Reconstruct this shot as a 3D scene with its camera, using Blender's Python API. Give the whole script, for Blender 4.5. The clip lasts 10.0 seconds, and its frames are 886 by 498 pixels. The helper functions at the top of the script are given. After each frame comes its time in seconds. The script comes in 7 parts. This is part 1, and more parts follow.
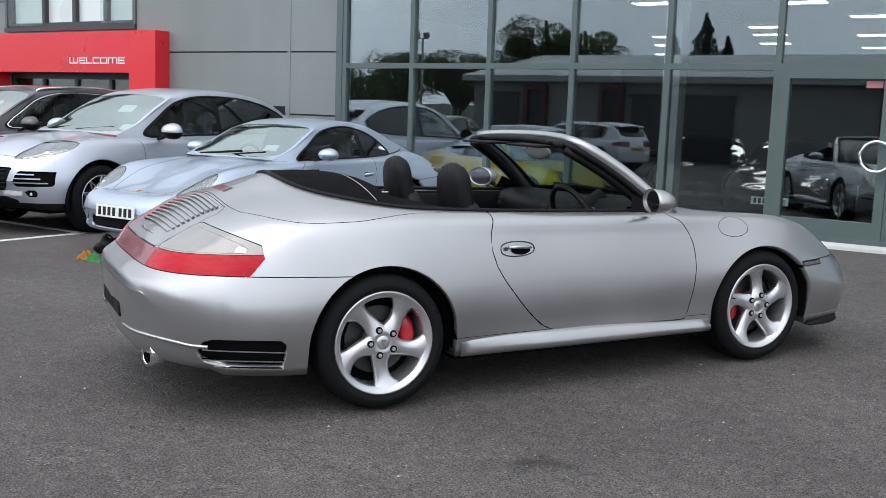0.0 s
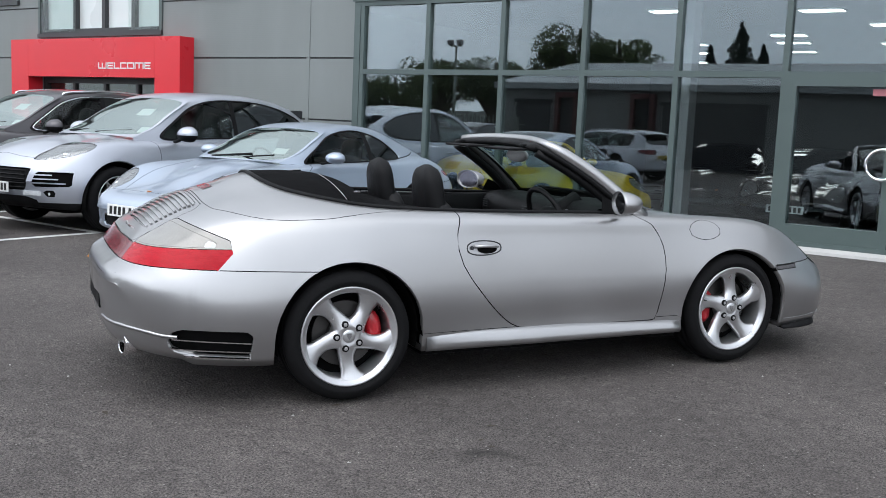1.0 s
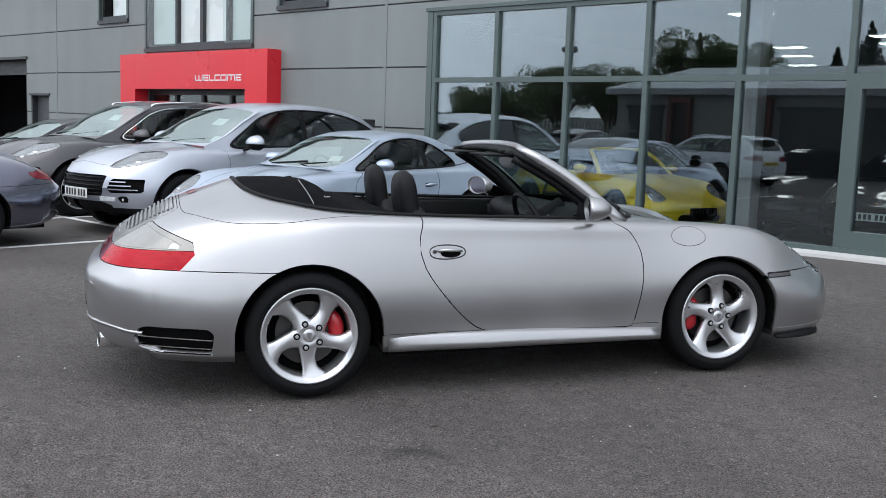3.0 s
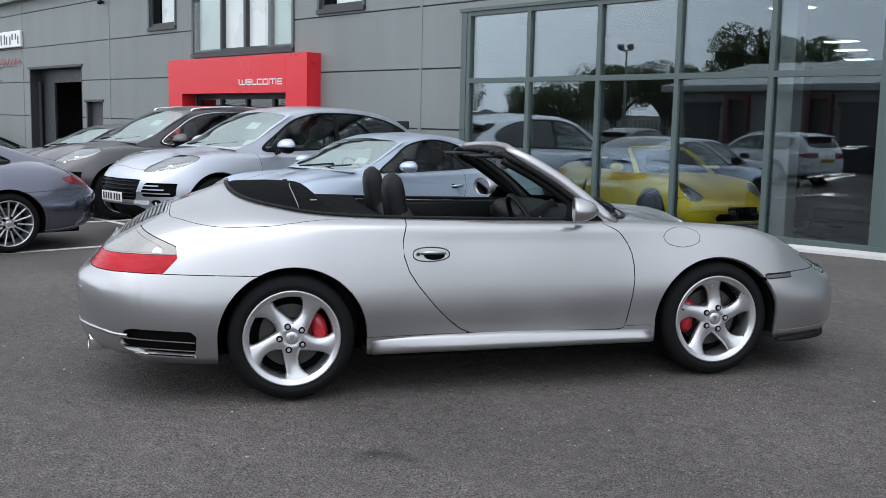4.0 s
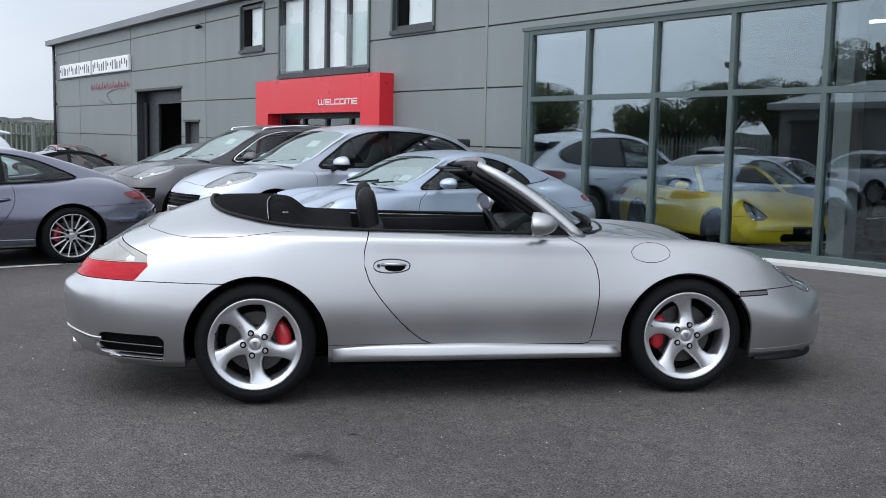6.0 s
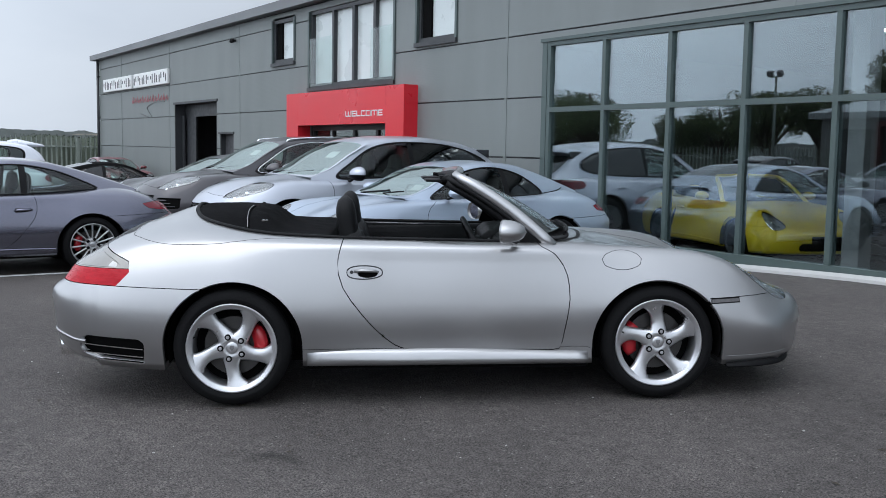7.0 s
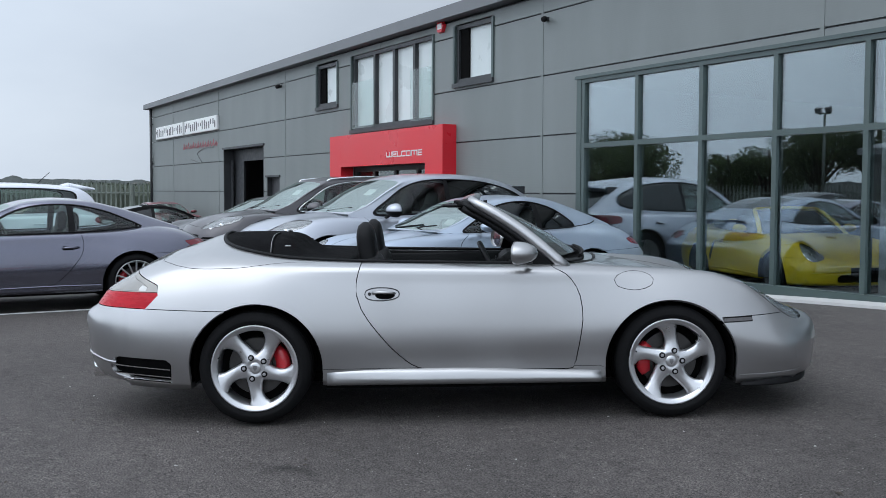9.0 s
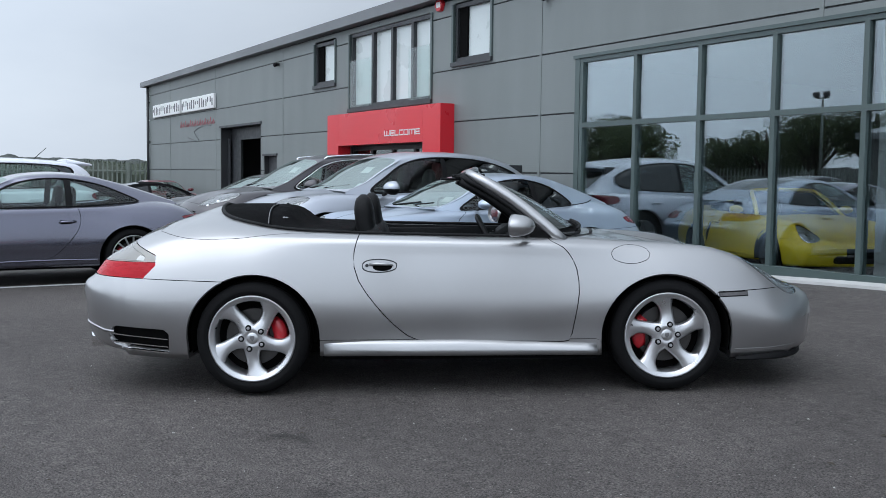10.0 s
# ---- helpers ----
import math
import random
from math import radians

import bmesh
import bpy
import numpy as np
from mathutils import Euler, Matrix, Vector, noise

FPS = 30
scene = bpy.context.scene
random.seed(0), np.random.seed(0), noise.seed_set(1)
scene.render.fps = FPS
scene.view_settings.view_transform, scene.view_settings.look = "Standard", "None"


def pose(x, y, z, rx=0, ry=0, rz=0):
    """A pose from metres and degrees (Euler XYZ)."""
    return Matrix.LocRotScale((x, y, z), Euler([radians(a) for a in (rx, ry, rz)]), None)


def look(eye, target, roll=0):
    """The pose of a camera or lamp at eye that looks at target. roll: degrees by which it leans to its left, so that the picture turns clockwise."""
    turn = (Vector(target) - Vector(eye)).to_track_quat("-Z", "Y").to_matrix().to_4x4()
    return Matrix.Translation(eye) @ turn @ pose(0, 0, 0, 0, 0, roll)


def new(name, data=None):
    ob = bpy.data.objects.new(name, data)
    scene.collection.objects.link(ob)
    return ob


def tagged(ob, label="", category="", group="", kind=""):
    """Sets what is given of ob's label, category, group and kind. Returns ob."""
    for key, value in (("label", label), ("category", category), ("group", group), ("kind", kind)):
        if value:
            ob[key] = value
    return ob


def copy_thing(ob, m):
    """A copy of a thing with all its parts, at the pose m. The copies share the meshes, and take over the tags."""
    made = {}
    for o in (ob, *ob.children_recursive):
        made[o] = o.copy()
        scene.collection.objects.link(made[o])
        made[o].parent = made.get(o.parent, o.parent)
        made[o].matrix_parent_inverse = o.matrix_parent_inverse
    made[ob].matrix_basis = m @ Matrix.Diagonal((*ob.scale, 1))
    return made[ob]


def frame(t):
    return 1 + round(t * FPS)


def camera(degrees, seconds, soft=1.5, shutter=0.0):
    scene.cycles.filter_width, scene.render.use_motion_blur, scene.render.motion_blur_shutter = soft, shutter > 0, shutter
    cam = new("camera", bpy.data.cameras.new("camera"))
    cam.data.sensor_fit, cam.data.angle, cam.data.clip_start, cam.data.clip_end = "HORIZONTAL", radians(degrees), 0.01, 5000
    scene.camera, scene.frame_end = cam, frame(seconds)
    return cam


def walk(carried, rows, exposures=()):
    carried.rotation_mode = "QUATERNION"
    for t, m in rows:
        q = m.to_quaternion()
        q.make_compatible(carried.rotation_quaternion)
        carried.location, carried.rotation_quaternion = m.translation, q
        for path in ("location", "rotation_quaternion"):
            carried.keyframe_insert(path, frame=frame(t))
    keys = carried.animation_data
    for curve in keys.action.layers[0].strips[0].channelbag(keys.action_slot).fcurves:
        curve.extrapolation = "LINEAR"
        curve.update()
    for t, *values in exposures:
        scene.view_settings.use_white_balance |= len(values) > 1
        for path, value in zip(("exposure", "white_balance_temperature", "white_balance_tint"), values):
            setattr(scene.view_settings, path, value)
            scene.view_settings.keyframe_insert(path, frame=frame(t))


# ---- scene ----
cam = camera(48.9, 10.0, soft=0.45)
PATH = [
    (0, (2.587, -3.579, 1.368), (1.523, -1.907, 1.101), 2.1),
    (0.5, (2.807, -3.566, 1.372), (1.709, -1.916, 1.1), 2.8),
    (1, (2.962, -3.515, 1.357), (1.832, -1.885, 1.102), 2.5),
    (1.5, (3.138, -3.425, 1.371), (1.953, -1.835, 1.109), 2.3),
    (2, (3.295, -3.322, 1.388), (2.06, -1.772, 1.125), 1.7),
    (3.5, (3.844, -2.934, 1.385), (2.458, -1.513, 1.136), 2.0),
    (4, (3.969, -2.782, 1.406), (2.539, -1.407, 1.153), 1.3),
    (4.5, (4.193, -2.64, 1.409), (2.72, -1.312, 1.157), 1.0),
    (5, (4.355, -2.531, 1.419), (2.842, -1.246, 1.179), 1.0),
    (5.5, (4.443, -2.395, 1.404), (2.891, -1.154, 1.179), 1.1),
    (7, (4.917, -1.98, 1.4), (3.271, -0.861, 1.202), 1.0),
    (7.5, (4.996, -1.916, 1.372), (3.325, -0.828, 1.212), 0.5),
    (8, (5.069, -1.9, 1.357), (3.365, -0.86, 1.238), -0.0),
    (8.5, (5.148, -1.891, 1.327), (3.433, -0.868, 1.226), -0.2),
    (9, (5.171, -1.905, 1.295), (3.462, -0.871, 1.186), 0.2),
    (9.5, (5.175, -1.913, 1.258), (3.472, -0.874, 1.121), 0.5),
    (10, (5.183, -1.918, 1.239), (3.48, -0.879, 1.094), 0.7),
]
walk(
    cam,
    [(t, look(eye, target, roll)) for t, eye, target, roll in PATH],
    [(0.0, 0.15, 6200, 10), (2.0, 0.11, 6180, 10), (5.0, 0.02, 6080, 10), (7.0, -0.19, 5930, 9), (7.5, -0.37, 5900, 8.5), (8.0, -0.46, 5870, 8), (8.5, -0.34, 5850, 8), (9.5, -0.26, 5850, 8), (10.0, -0.24, 5850, 8)],
)

# ---- light ----
SUN_EL, SUN_ROT = radians(62), radians(188)
world = bpy.data.worlds.new("overcast_sky")
scene.world = world
world.use_nodes = True
wn, wl = world.node_tree.nodes, world.node_tree.links
sky = wn.new("ShaderNodeTexSky")
sky.sky_type, sky.sun_disc, sky.sun_elevation, sky.sun_rotation = "NISHITA", False, SUN_EL, SUN_ROT
sky.air_density, sky.dust_density, sky.ozone_density = 1.0, 4.0, 1.0
w_co = wn.new("ShaderNodeTexCoord")
w_map = wn.new("ShaderNodeMapping")
w_map.inputs["Scale"].default_value = (1.0, 1.0, 2.6)
w_cloud = wn.new("ShaderNodeTexNoise")
w_cloud.inputs["Scale"].default_value, w_cloud.inputs["Detail"].default_value = 2.2, 6
w_ramp = wn.new("ShaderNodeValToRGB")
w_ramp.color_ramp.elements[0].position, w_ramp.color_ramp.elements[1].position = 0.3, 0.75
w_ramp.color_ramp.elements[0].color = (7.2, 7.6, 8.15, 1)
w_ramp.color_ramp.elements[1].color = (9.3, 9.6, 9.9, 1)
w_mix = wn.new("ShaderNodeMix")
w_mix.data_type = "RGBA"
w_mix.inputs[0].default_value = 0.93
wl.new(w_co.outputs["Generated"], w_map.inputs["Vector"])
wl.new(w_map.outputs["Vector"], w_cloud.inputs["Vector"])
wl.new(w_cloud.outputs["Fac"], w_ramp.inputs["Fac"])
wl.new(sky.outputs["Color"], w_mix.inputs[6])
wl.new(w_ramp.outputs["Color"], w_mix.inputs[7])
# the veiled sun brightens the cloud on its own side of the sky
w_dir = wn.new("ShaderNodeVectorMath")
w_dir.operation, w_dir.inputs[1].default_value = "DOT_PRODUCT", (0.0, -0.80, 0.55)
w_amt = wn.new("ShaderNodeMapRange")
w_amt.inputs[1].default_value, w_amt.inputs[2].default_value = -0.25, 0.9
w_amt.inputs[3].default_value, w_amt.inputs[4].default_value = 0.78, 2.03
w_gain = wn.new("ShaderNodeVectorMath")
w_gain.operation = "SCALE"
wl.new(w_co.outputs["Generated"], w_dir.inputs[0])
wl.new(w_dir.outputs["Value"], w_amt.inputs[0])
wl.new(w_mix.outputs[2], w_gain.inputs[0])
wl.new(w_amt.outputs[0], w_gain.inputs["Scale"])
wl.new(w_gain.outputs[0], wn["Background"].inputs["Color"])
wn["Background"].inputs["Strength"].default_value = 0.112
sun = new("sun", bpy.data.lights.new("sun", "SUN"))
sun.data.energy, sun.data.angle, sun.data.color = 1.2, radians(60), (1.0, 0.97, 0.93)
sun.matrix_world = look((2, -15.5, 30), (0, 0, 0))


# ---- materials ----
def rgb(c):
    return (*c, 1.0)


def mat(name, base, rough=0.5, metal=0.0, coat=0.0, spec=0.5, vary=0.12, scale=8.0, fine=120.0, bump=0.0, bump_scale=200.0, flake=0.0, stretch=None, rand=0.0, dirt=0.0):
    """A surface with two scales of variation in tone and gloss, and optional relief."""
    m = bpy.data.materials.new(name)
    m.use_nodes = True
    n, l = m.node_tree.nodes, m.node_tree.links
    b = n["Principled BSDF"]
    b.inputs["Metallic"].default_value, b.inputs["Coat Weight"].default_value = metal, coat
    b.inputs["Coat Roughness"].default_value = 0.03
    b.inputs["Specular IOR Level"].default_value = spec
    co = n.new("ShaderNodeTexCoord")
    src = co.outputs["Object"]
    if stretch:
        mp = n.new("ShaderNodeMapping")
        mp.inputs["Scale"].default_value = stretch
        l.new(src, mp.inputs["Vector"])
        src = mp.outputs["Vector"]
    big, small = n.new("ShaderNodeTexNoise"), n.new("ShaderNodeTexNoise")
    big.inputs["Scale"].default_value, big.inputs["Detail"].default_value = scale, 5
    small.inputs["Scale"].default_value, small.inputs["Detail"].default_value = fine, 3
    for t in (big, small):
        l.new(src, t.inputs["Vector"])
    add = n.new("ShaderNodeMath")
    add.operation = "ADD"
    l.new(big.outputs["Fac"], add.inputs[0])
    l.new(small.outputs["Fac"], add.inputs[1])
    fac = add.outputs[0]
    if rand:
        info = n.new("ShaderNodeObjectInfo")
        mad = n.new("ShaderNodeMath")
        mad.operation = "MULTIPLY_ADD"
        mad.inputs[1].default_value = rand
        l.new(info.outputs["Random"], mad.inputs[0])
        l.new(fac, mad.inputs[2])
        fac = mad.outputs[0]
    ramp = n.new("ShaderNodeMapRange")
    ramp.inputs[1].default_value, ramp.inputs[2].default_value = 0.6, 1.4 + rand
    ramp.inputs[3].default_value, ramp.inputs[4].default_value = 1 - vary, 1 + vary
    l.new(fac, ramp.inputs[0])
    mul = n.new("ShaderNodeVectorMath")
    mul.operation = "SCALE"
    mul.inputs[0].default_value = base
    l.new(ramp.outputs[0], mul.inputs["Scale"])
    l.new(mul.outputs[0], b.inputs["Base Color"])
    rr = n.new("ShaderNodeMapRange")
    rr.inputs[1].default_value, rr.inputs[2].default_value = 0.3, 0.7
    rr.inputs[3].default_value, rr.inputs[4].default_value = max(rough * (1 - 0.2), 0.0), min(rough * (1 + 0.2 + dirt), 1.0)
    l.new(big.outputs["Fac"], rr.inputs[0])
    l.new(rr.outputs[0], b.inputs["Roughness"])
    if bump or flake:
        bn = n.new("ShaderNodeTexNoise")
        bn.inputs["Scale"].default_value, bn.inputs["Detail"].default_value = bump_scale, 4
        l.new(src, bn.inputs["Vector"])
        bp = n.new("ShaderNodeBump")
        bp.inputs["Strength"].default_value, bp.inputs["Distance"].default_value = bump or flake, 0.01 if bump else 0.0005
        l.new(bn.outputs["Fac"], bp.inputs["Height"])
        l.new(bp.outputs["Normal"], b.inputs["Normal"])
    return m


def paint(name, base, metal=0.72, rough=0.4):
    return mat(name, base, rough, metal, coat=0.7, vary=0.03, scale=3, fine=500)


def glass(name, tint=(0.9, 0.95, 0.93), clear=0.8, rough=0.0, coating=0.05, sheen=(1, 1, 1), grazing=4.5):
    """Thin tinted pane: sees through, and mirrors more towards grazing angles."""
    m = bpy.data.materials.new(name)
    m.use_nodes = True
    n, l = m.node_tree.nodes, m.node_tree.links
    n.remove(n["Principled BSDF"])
    tr, gl, mx, fr = n.new("ShaderNodeBsdfTransparent"), n.new("ShaderNodeBsdfGlossy"), n.new("ShaderNodeMixShader"), n.new("ShaderNodeLayerWeight")
    tr.inputs["Color"].default_value = (tint[0] * clear, tint[1] * clear, tint[2] * clear, 1)
    gl.inputs["Roughness"].default_value = rough
    gl.inputs["Color"].default_value = rgb(sheen)
    fr.inputs["Blend"].default_value = 0.5
    pw = n.new("ShaderNodeMath")
    pw.operation, pw.inputs[1].default_value = "POWER", grazing
    ad = n.new("ShaderNodeMath")
    ad.operation, ad.use_clamp, ad.inputs[1].default_value, ad.inputs[2].default_value = "MULTIPLY_ADD", True, 1 - coating, coating
    l.new(fr.outputs["Facing"], pw.inputs[0])
    l.new(pw.outputs[0], ad.inputs[0])
    l.new(ad.outputs[0], mx.inputs[0])
    l.new(tr.outputs[0], mx.inputs[1])
    l.new(gl.outputs[0], mx.inputs[2])
    l.new(mx.outputs[0], n["Material Output"].inputs["Surface"])
    return m


def glow(name, colour, strength):
    m = bpy.data.materials.new(name)
    m.use_nodes = True
    b = m.node_tree.nodes["Principled BSDF"]
    b.inputs["Base Color"].default_value = rgb(colour)
    b.inputs["Emission Color"].default_value, b.inputs["Emission Strength"].default_value = rgb(colour), strength
    return m


def asphalt():
    """Dark rolled asphalt with pale chippings, patches and scuffs."""
    m = bpy.data.materials.new("asphalt")
    m.use_nodes = True
    n, l = m.node_tree.nodes, m.node_tree.links
    b = n["Principled BSDF"]
    co = n.new("ShaderNodeTexCoord")
    def noise_tex(scale, detail, rough=0.6):
        t = n.new("ShaderNodeTexNoise")
        t.inputs["Scale"].default_value, t.inputs["Detail"].default_value, t.inputs["Roughness"].default_value = scale, detail, rough
        l.new(co.outputs["Object"], t.inputs["Vector"])
        return t
    def ramp(src, a, b_, ca, cb):
        r = n.new("ShaderNodeValToRGB")
        r.color_ramp.elements[0].position, r.color_ramp.elements[1].position = a, b_
        r.color_ramp.elements[0].color, r.color_ramp.elements[1].color = (ca, ca, ca, 1), (cb, cb, cb, 1)
        l.new(src, r.inputs["Fac"])
        return r.outputs["Color"]
    def mul(a, c):
        x = n.new("ShaderNodeMix")
        x.data_type, x.blend_type = "RGBA", "MULTIPLY"
        x.inputs[0].default_value = 1
        l.new(a, x.inputs[6])
        l.new(c, x.inputs[7])
        return x.outputs[2]
    stain = noise_tex(1.6, 3, 0.5)
    patch, mid, grain = noise_tex(0.55, 5), noise_tex(14, 8, 0.8), noise_tex(105, 4, 0.85)
    vor = n.new("ShaderNodeTexVoronoi")
    vor.inputs["Scale"].default_value = 70
    l.new(co.outputs["Object"], vor.inputs["Vector"])
    base = mul(mul(ramp(patch.outputs["Fac"], 0.34, 0.66, 0.72, 1.12), ramp(mid.outputs["Fac"], 0.32, 0.68, 0.62, 1.3)), ramp(grain.outputs["Fac"], 0.38, 0.62, 0.15, 1.95))
    base = mul(base, ramp(stain.outputs["Fac"], 0.66, 0.73, 1.0, 0.5))
    tone = n.new("ShaderNodeMix")
    tone.data_type, tone.blend_type = "RGBA", "MULTIPLY"
    tone.inputs[0].default_value = 1
    tone.inputs[7].default_value = (0.096, 0.085, 0.080, 1)
    l.new(base, tone.inputs[6])
    # scattered pale stones
    sv = n.new("ShaderNodeTexVoronoi")
    sv.inputs["Scale"].default_value = 34
    l.new(co.outputs["Object"], sv.inputs["Vector"])
    sep = n.new("ShaderNodeSeparateColor")
    l.new(sv.outputs["Color"], sep.inputs[0])
    rare = n.new("ShaderNodeMath")
    rare.operation, rare.inputs[1].default_value = "GREATER_THAN", 0.84
    l.new(sep.outputs[0], rare.inputs[0])
    near = n.new("ShaderNodeMath")
    near.operation, near.inputs[1].default_value = "LESS_THAN", 0.16
    l.new(sv.outputs["Distance"], near.inputs[0])
    both = n.new("ShaderNodeMath")
    both.operation = "MULTIPLY"
    l.new(rare.outputs[0], both.inputs[0])
    l.new(near.outputs[0], both.inputs[1])
    mixs = n.new("ShaderNodeMix")
    mixs.data_type = "RGBA"
    mixs.inputs[7].default_value = (0.24, 0.23, 0.215, 1)
    l.new(both.outputs[0], mixs.inputs[0])
    l.new(tone.outputs[2], mixs.inputs[6])
    l.new(mixs.outputs[2], b.inputs["Base Color"])
    b.inputs["Roughness"].default_value = 0.82
    b.inputs["Specular IOR Level"].default_value = 0.35
    bp = n.new("ShaderNodeBump")
    bp.inputs["Strength"].default_value, bp.inputs["Distance"].default_value = 0.9, 0.008
    hs = n.new("ShaderNodeMath")
    hs.operation = "ADD"
    l.new(grain.outputs["Fac"], hs.inputs[0])
    l.new(vor.outputs["Distance"], hs.inputs[1])
    l.new(hs.outputs[0], bp.inputs["Height"])
    l.new(bp.outputs["Normal"], b.inputs["Normal"])
    return m


ASPHALT = asphalt()
SILVER = mat("silver_paint", (0.42, 0.417, 0.42), 0.35, 0.9, coat=0.8, vary=0.03, scale=3, fine=500)
BLUE = paint("ice_blue_paint", (0.41, 0.47, 0.56))
MACAN_SILVER = paint("cool_silver_paint", (0.45, 0.472, 0.525))
GREY = mat("slate_grey_paint", (0.175, 0.176, 0.225), 0.22, 0.9, coat=1.0, vary=0.03, scale=3, fine=500)
DARK = paint("dark_grey_paint", (0.075, 0.07, 0.075))
BLACKP = paint("black_paint", (0.012, 0.012, 0.014), 0.2, 0.3)
YELLOW = mat("yellow_paint", (0.80, 0.58, 0.015), 0.4, 0.0, coat=0.25, vary=0.03, scale=3)
BLACKS = mat("soft_black_paint", (0.003, 0.003, 0.0035), 0.1, spec=0.3, vary=0.1)
WHITE = paint("white_paint", (0.72, 0.74, 0.8), 0.0, 0.3)
REDCAR = paint("red_paint", (0.13, 0.012, 0.018), 0.1, 0.3)
BLACK = mat("black_plastic", (0.006, 0.006, 0.0066), 0.6, spec=0.16, bump=0.1)
# near-black: stands in for shade in seams and recesses; also dark undersides
GAP = mat("dark_cavity", (0.005, 0.005, 0.005), 0.95, spec=0.05)
RUBBER = mat("tyre_rubber", (0.008, 0.008, 0.0085), 0.8, spec=0.12, vary=0.25, bump=0.15, bump_scale=90)
ALLOY = mat("silver_alloy", (0.60, 0.60, 0.61), 0.32, 0.85, coat=0.4, vary=0.06, fine=300)
ALLOY_DK = mat("dark_alloy", (0.07, 0.07, 0.075), 0.4, 0.7)
DISC = mat("brake_disc", (0.075, 0.072, 0.07), 0.45, 0.9, stretch=(1, 30, 1))
CALIPER = mat("red_caliper", (0.42, 0.012, 0.02), 0.35, coat=0.5)
CHROME = mat("chrome", (0.85, 0.85, 0.86), 0.07, 1.0, vary=0.02)
FABRIC = mat("black_canvas", (0.0055, 0.0055, 0.006), 0.95, spec=0.05, vary=0.3, fine=400, bump=0.35, bump_scale=500)
LEATHER = mat("black_leather", (0.006, 0.006, 0.0066), 0.5, spec=0.16, vary=0.2, bump=0.2, bump_scale=260)
REDLENS = mat("red_lens", (0.40, 0.002, 0.012), 0.28, spec=0.16, coat=0.08, vary=0.25, scale=14, stretch=(1, 1, 4))
REDBAR = mat("red_reflector", (0.17, 0.012, 0.022), 0.14, coat=0.3, vary=0.15, scale=6)
CLEARLENS = mat("smoked_clear_lens", (0.27, 0.26, 0.24), 0.22, 0.2, coat=0.4, vary=0.1, scale=15)
REVERSE = mat("pale_reverse_lens", (0.55, 0.55, 0.53), 0.2, coat=0.6, vary=0.15, scale=20)
FASCIA = mat("mid_grey_gutter", (0.145, 0.15, 0.157), 0.45, vary=0.06, scale=0.6)
LAMPGLASS = glass("headlamp_lens", (0.95, 0.97, 0.97), 0.93, 0.0, 0.10)
REFLECTOR = mat("lamp_reflector", (0.2, 0.203, 0.208), 0.22, 0.4, vary=0.6, scale=16, fine=60)
DARKLAMP = mat("dark_lamp_bowl", (0.42, 0.43, 0.45), 0.3, 0.4, vary=0.35, scale=16, fine=60)
FOGGLASS = mat("lamp_strip", (0.6, 0.62, 0.64), 0.15, coat=0.6, vary=0.2, scale=30)
TINTED = glass("tinted_windscreen", (0.72, 0.88, 0.82), 0.66, 0.0, 0.06)
CARGLASS = glass("car_glass", (0.80, 0.92, 0.88), 0.86, 0.0, 0.05)
SCREEN = glass("windscreen_glass", (0.78, 0.9, 0.86), 0.72, 0.0, 0.48, (0.84, 0.94, 0.90), 9.0)
GREYL = mat("pale_grey_plastic", (0.30, 0.295, 0.30), 0.4)
CARDARK = glass("privacy_glass", (0.5, 0.55, 0.6), 0.05, 0.0, 0.06)
PLATE = mat("white_plate", (0.78, 0.78, 0.76), 0.35, vary=0.03)
INK = mat("black_ink", (0.012, 0.012, 0.012), 0.5)
PAPER = mat("white_card", (0.78, 0.82, 0.8), 0.6, vary=0.05)
MIRROR = mat("mirror_glass", (0.9, 0.9, 0.92), 0.02, 1.0, vary=0.01)
FRAME_G = mat("grey_green_frame", (0.072, 0.098, 0.094), 0.42, vary=0.06)
TRIM = mat("dark_grey_trim", (0.032, 0.034, 0.037), 0.45)
REDPANEL = mat("red_panel", (0.62, 0.016, 0.028), 0.3, vary=0.05, scale=1.5)
WHITEM = mat("white_letter", (0.78, 0.78, 0.77), 0.5, vary=0.03)
CLADDARK = mat("dull_grey_line", (0.11, 0.115, 0.115), 0.5, vary=0.05)
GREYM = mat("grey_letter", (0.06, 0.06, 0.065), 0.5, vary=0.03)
PINK = mat("red_letter", (0.48, 0.17, 0.19), 0.5, vary=0.03)
SHOPGLASS = glass("showroom_glass", (0.90, 0.95, 0.95), 0.93, 0.0, 0.09, (0.88, 0.97, 1.02), 1.9)
GUARD = glass("guard_glass", (0.92, 0.96, 0.95), 0.95, 0.0, 0.02)
WINGLASS = mat("pale_opaque_pane", (0.60, 0.65, 0.64), 0.3, coat=0.3, vary=0.12, scale=1.2)
LINE = mat("road_paint", (0.62, 0.62, 0.6), 0.75, vary=0.22, scale=6, fine=90)
KERB = mat("pale_kerb_concrete", (0.44, 0.435, 0.42), 0.8, vary=0.14, scale=3, bump=0.3)
# plaster and floor coloured near-black so the lamplit room still looks dim
CONC = mat("dimmed_plaster", (0.046, 0.049, 0.049), 0.8, vary=0.05, scale=1)
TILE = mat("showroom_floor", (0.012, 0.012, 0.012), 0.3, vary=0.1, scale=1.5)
FENCE = mat("galvanised_steel", (0.27, 0.30, 0.265), 0.6, 0.25, vary=0.15, rand=0.2)
BARK = mat("bark", (0.09, 0.07, 0.055), 0.9, vary=0.3, bump=0.5, bump_scale=40)
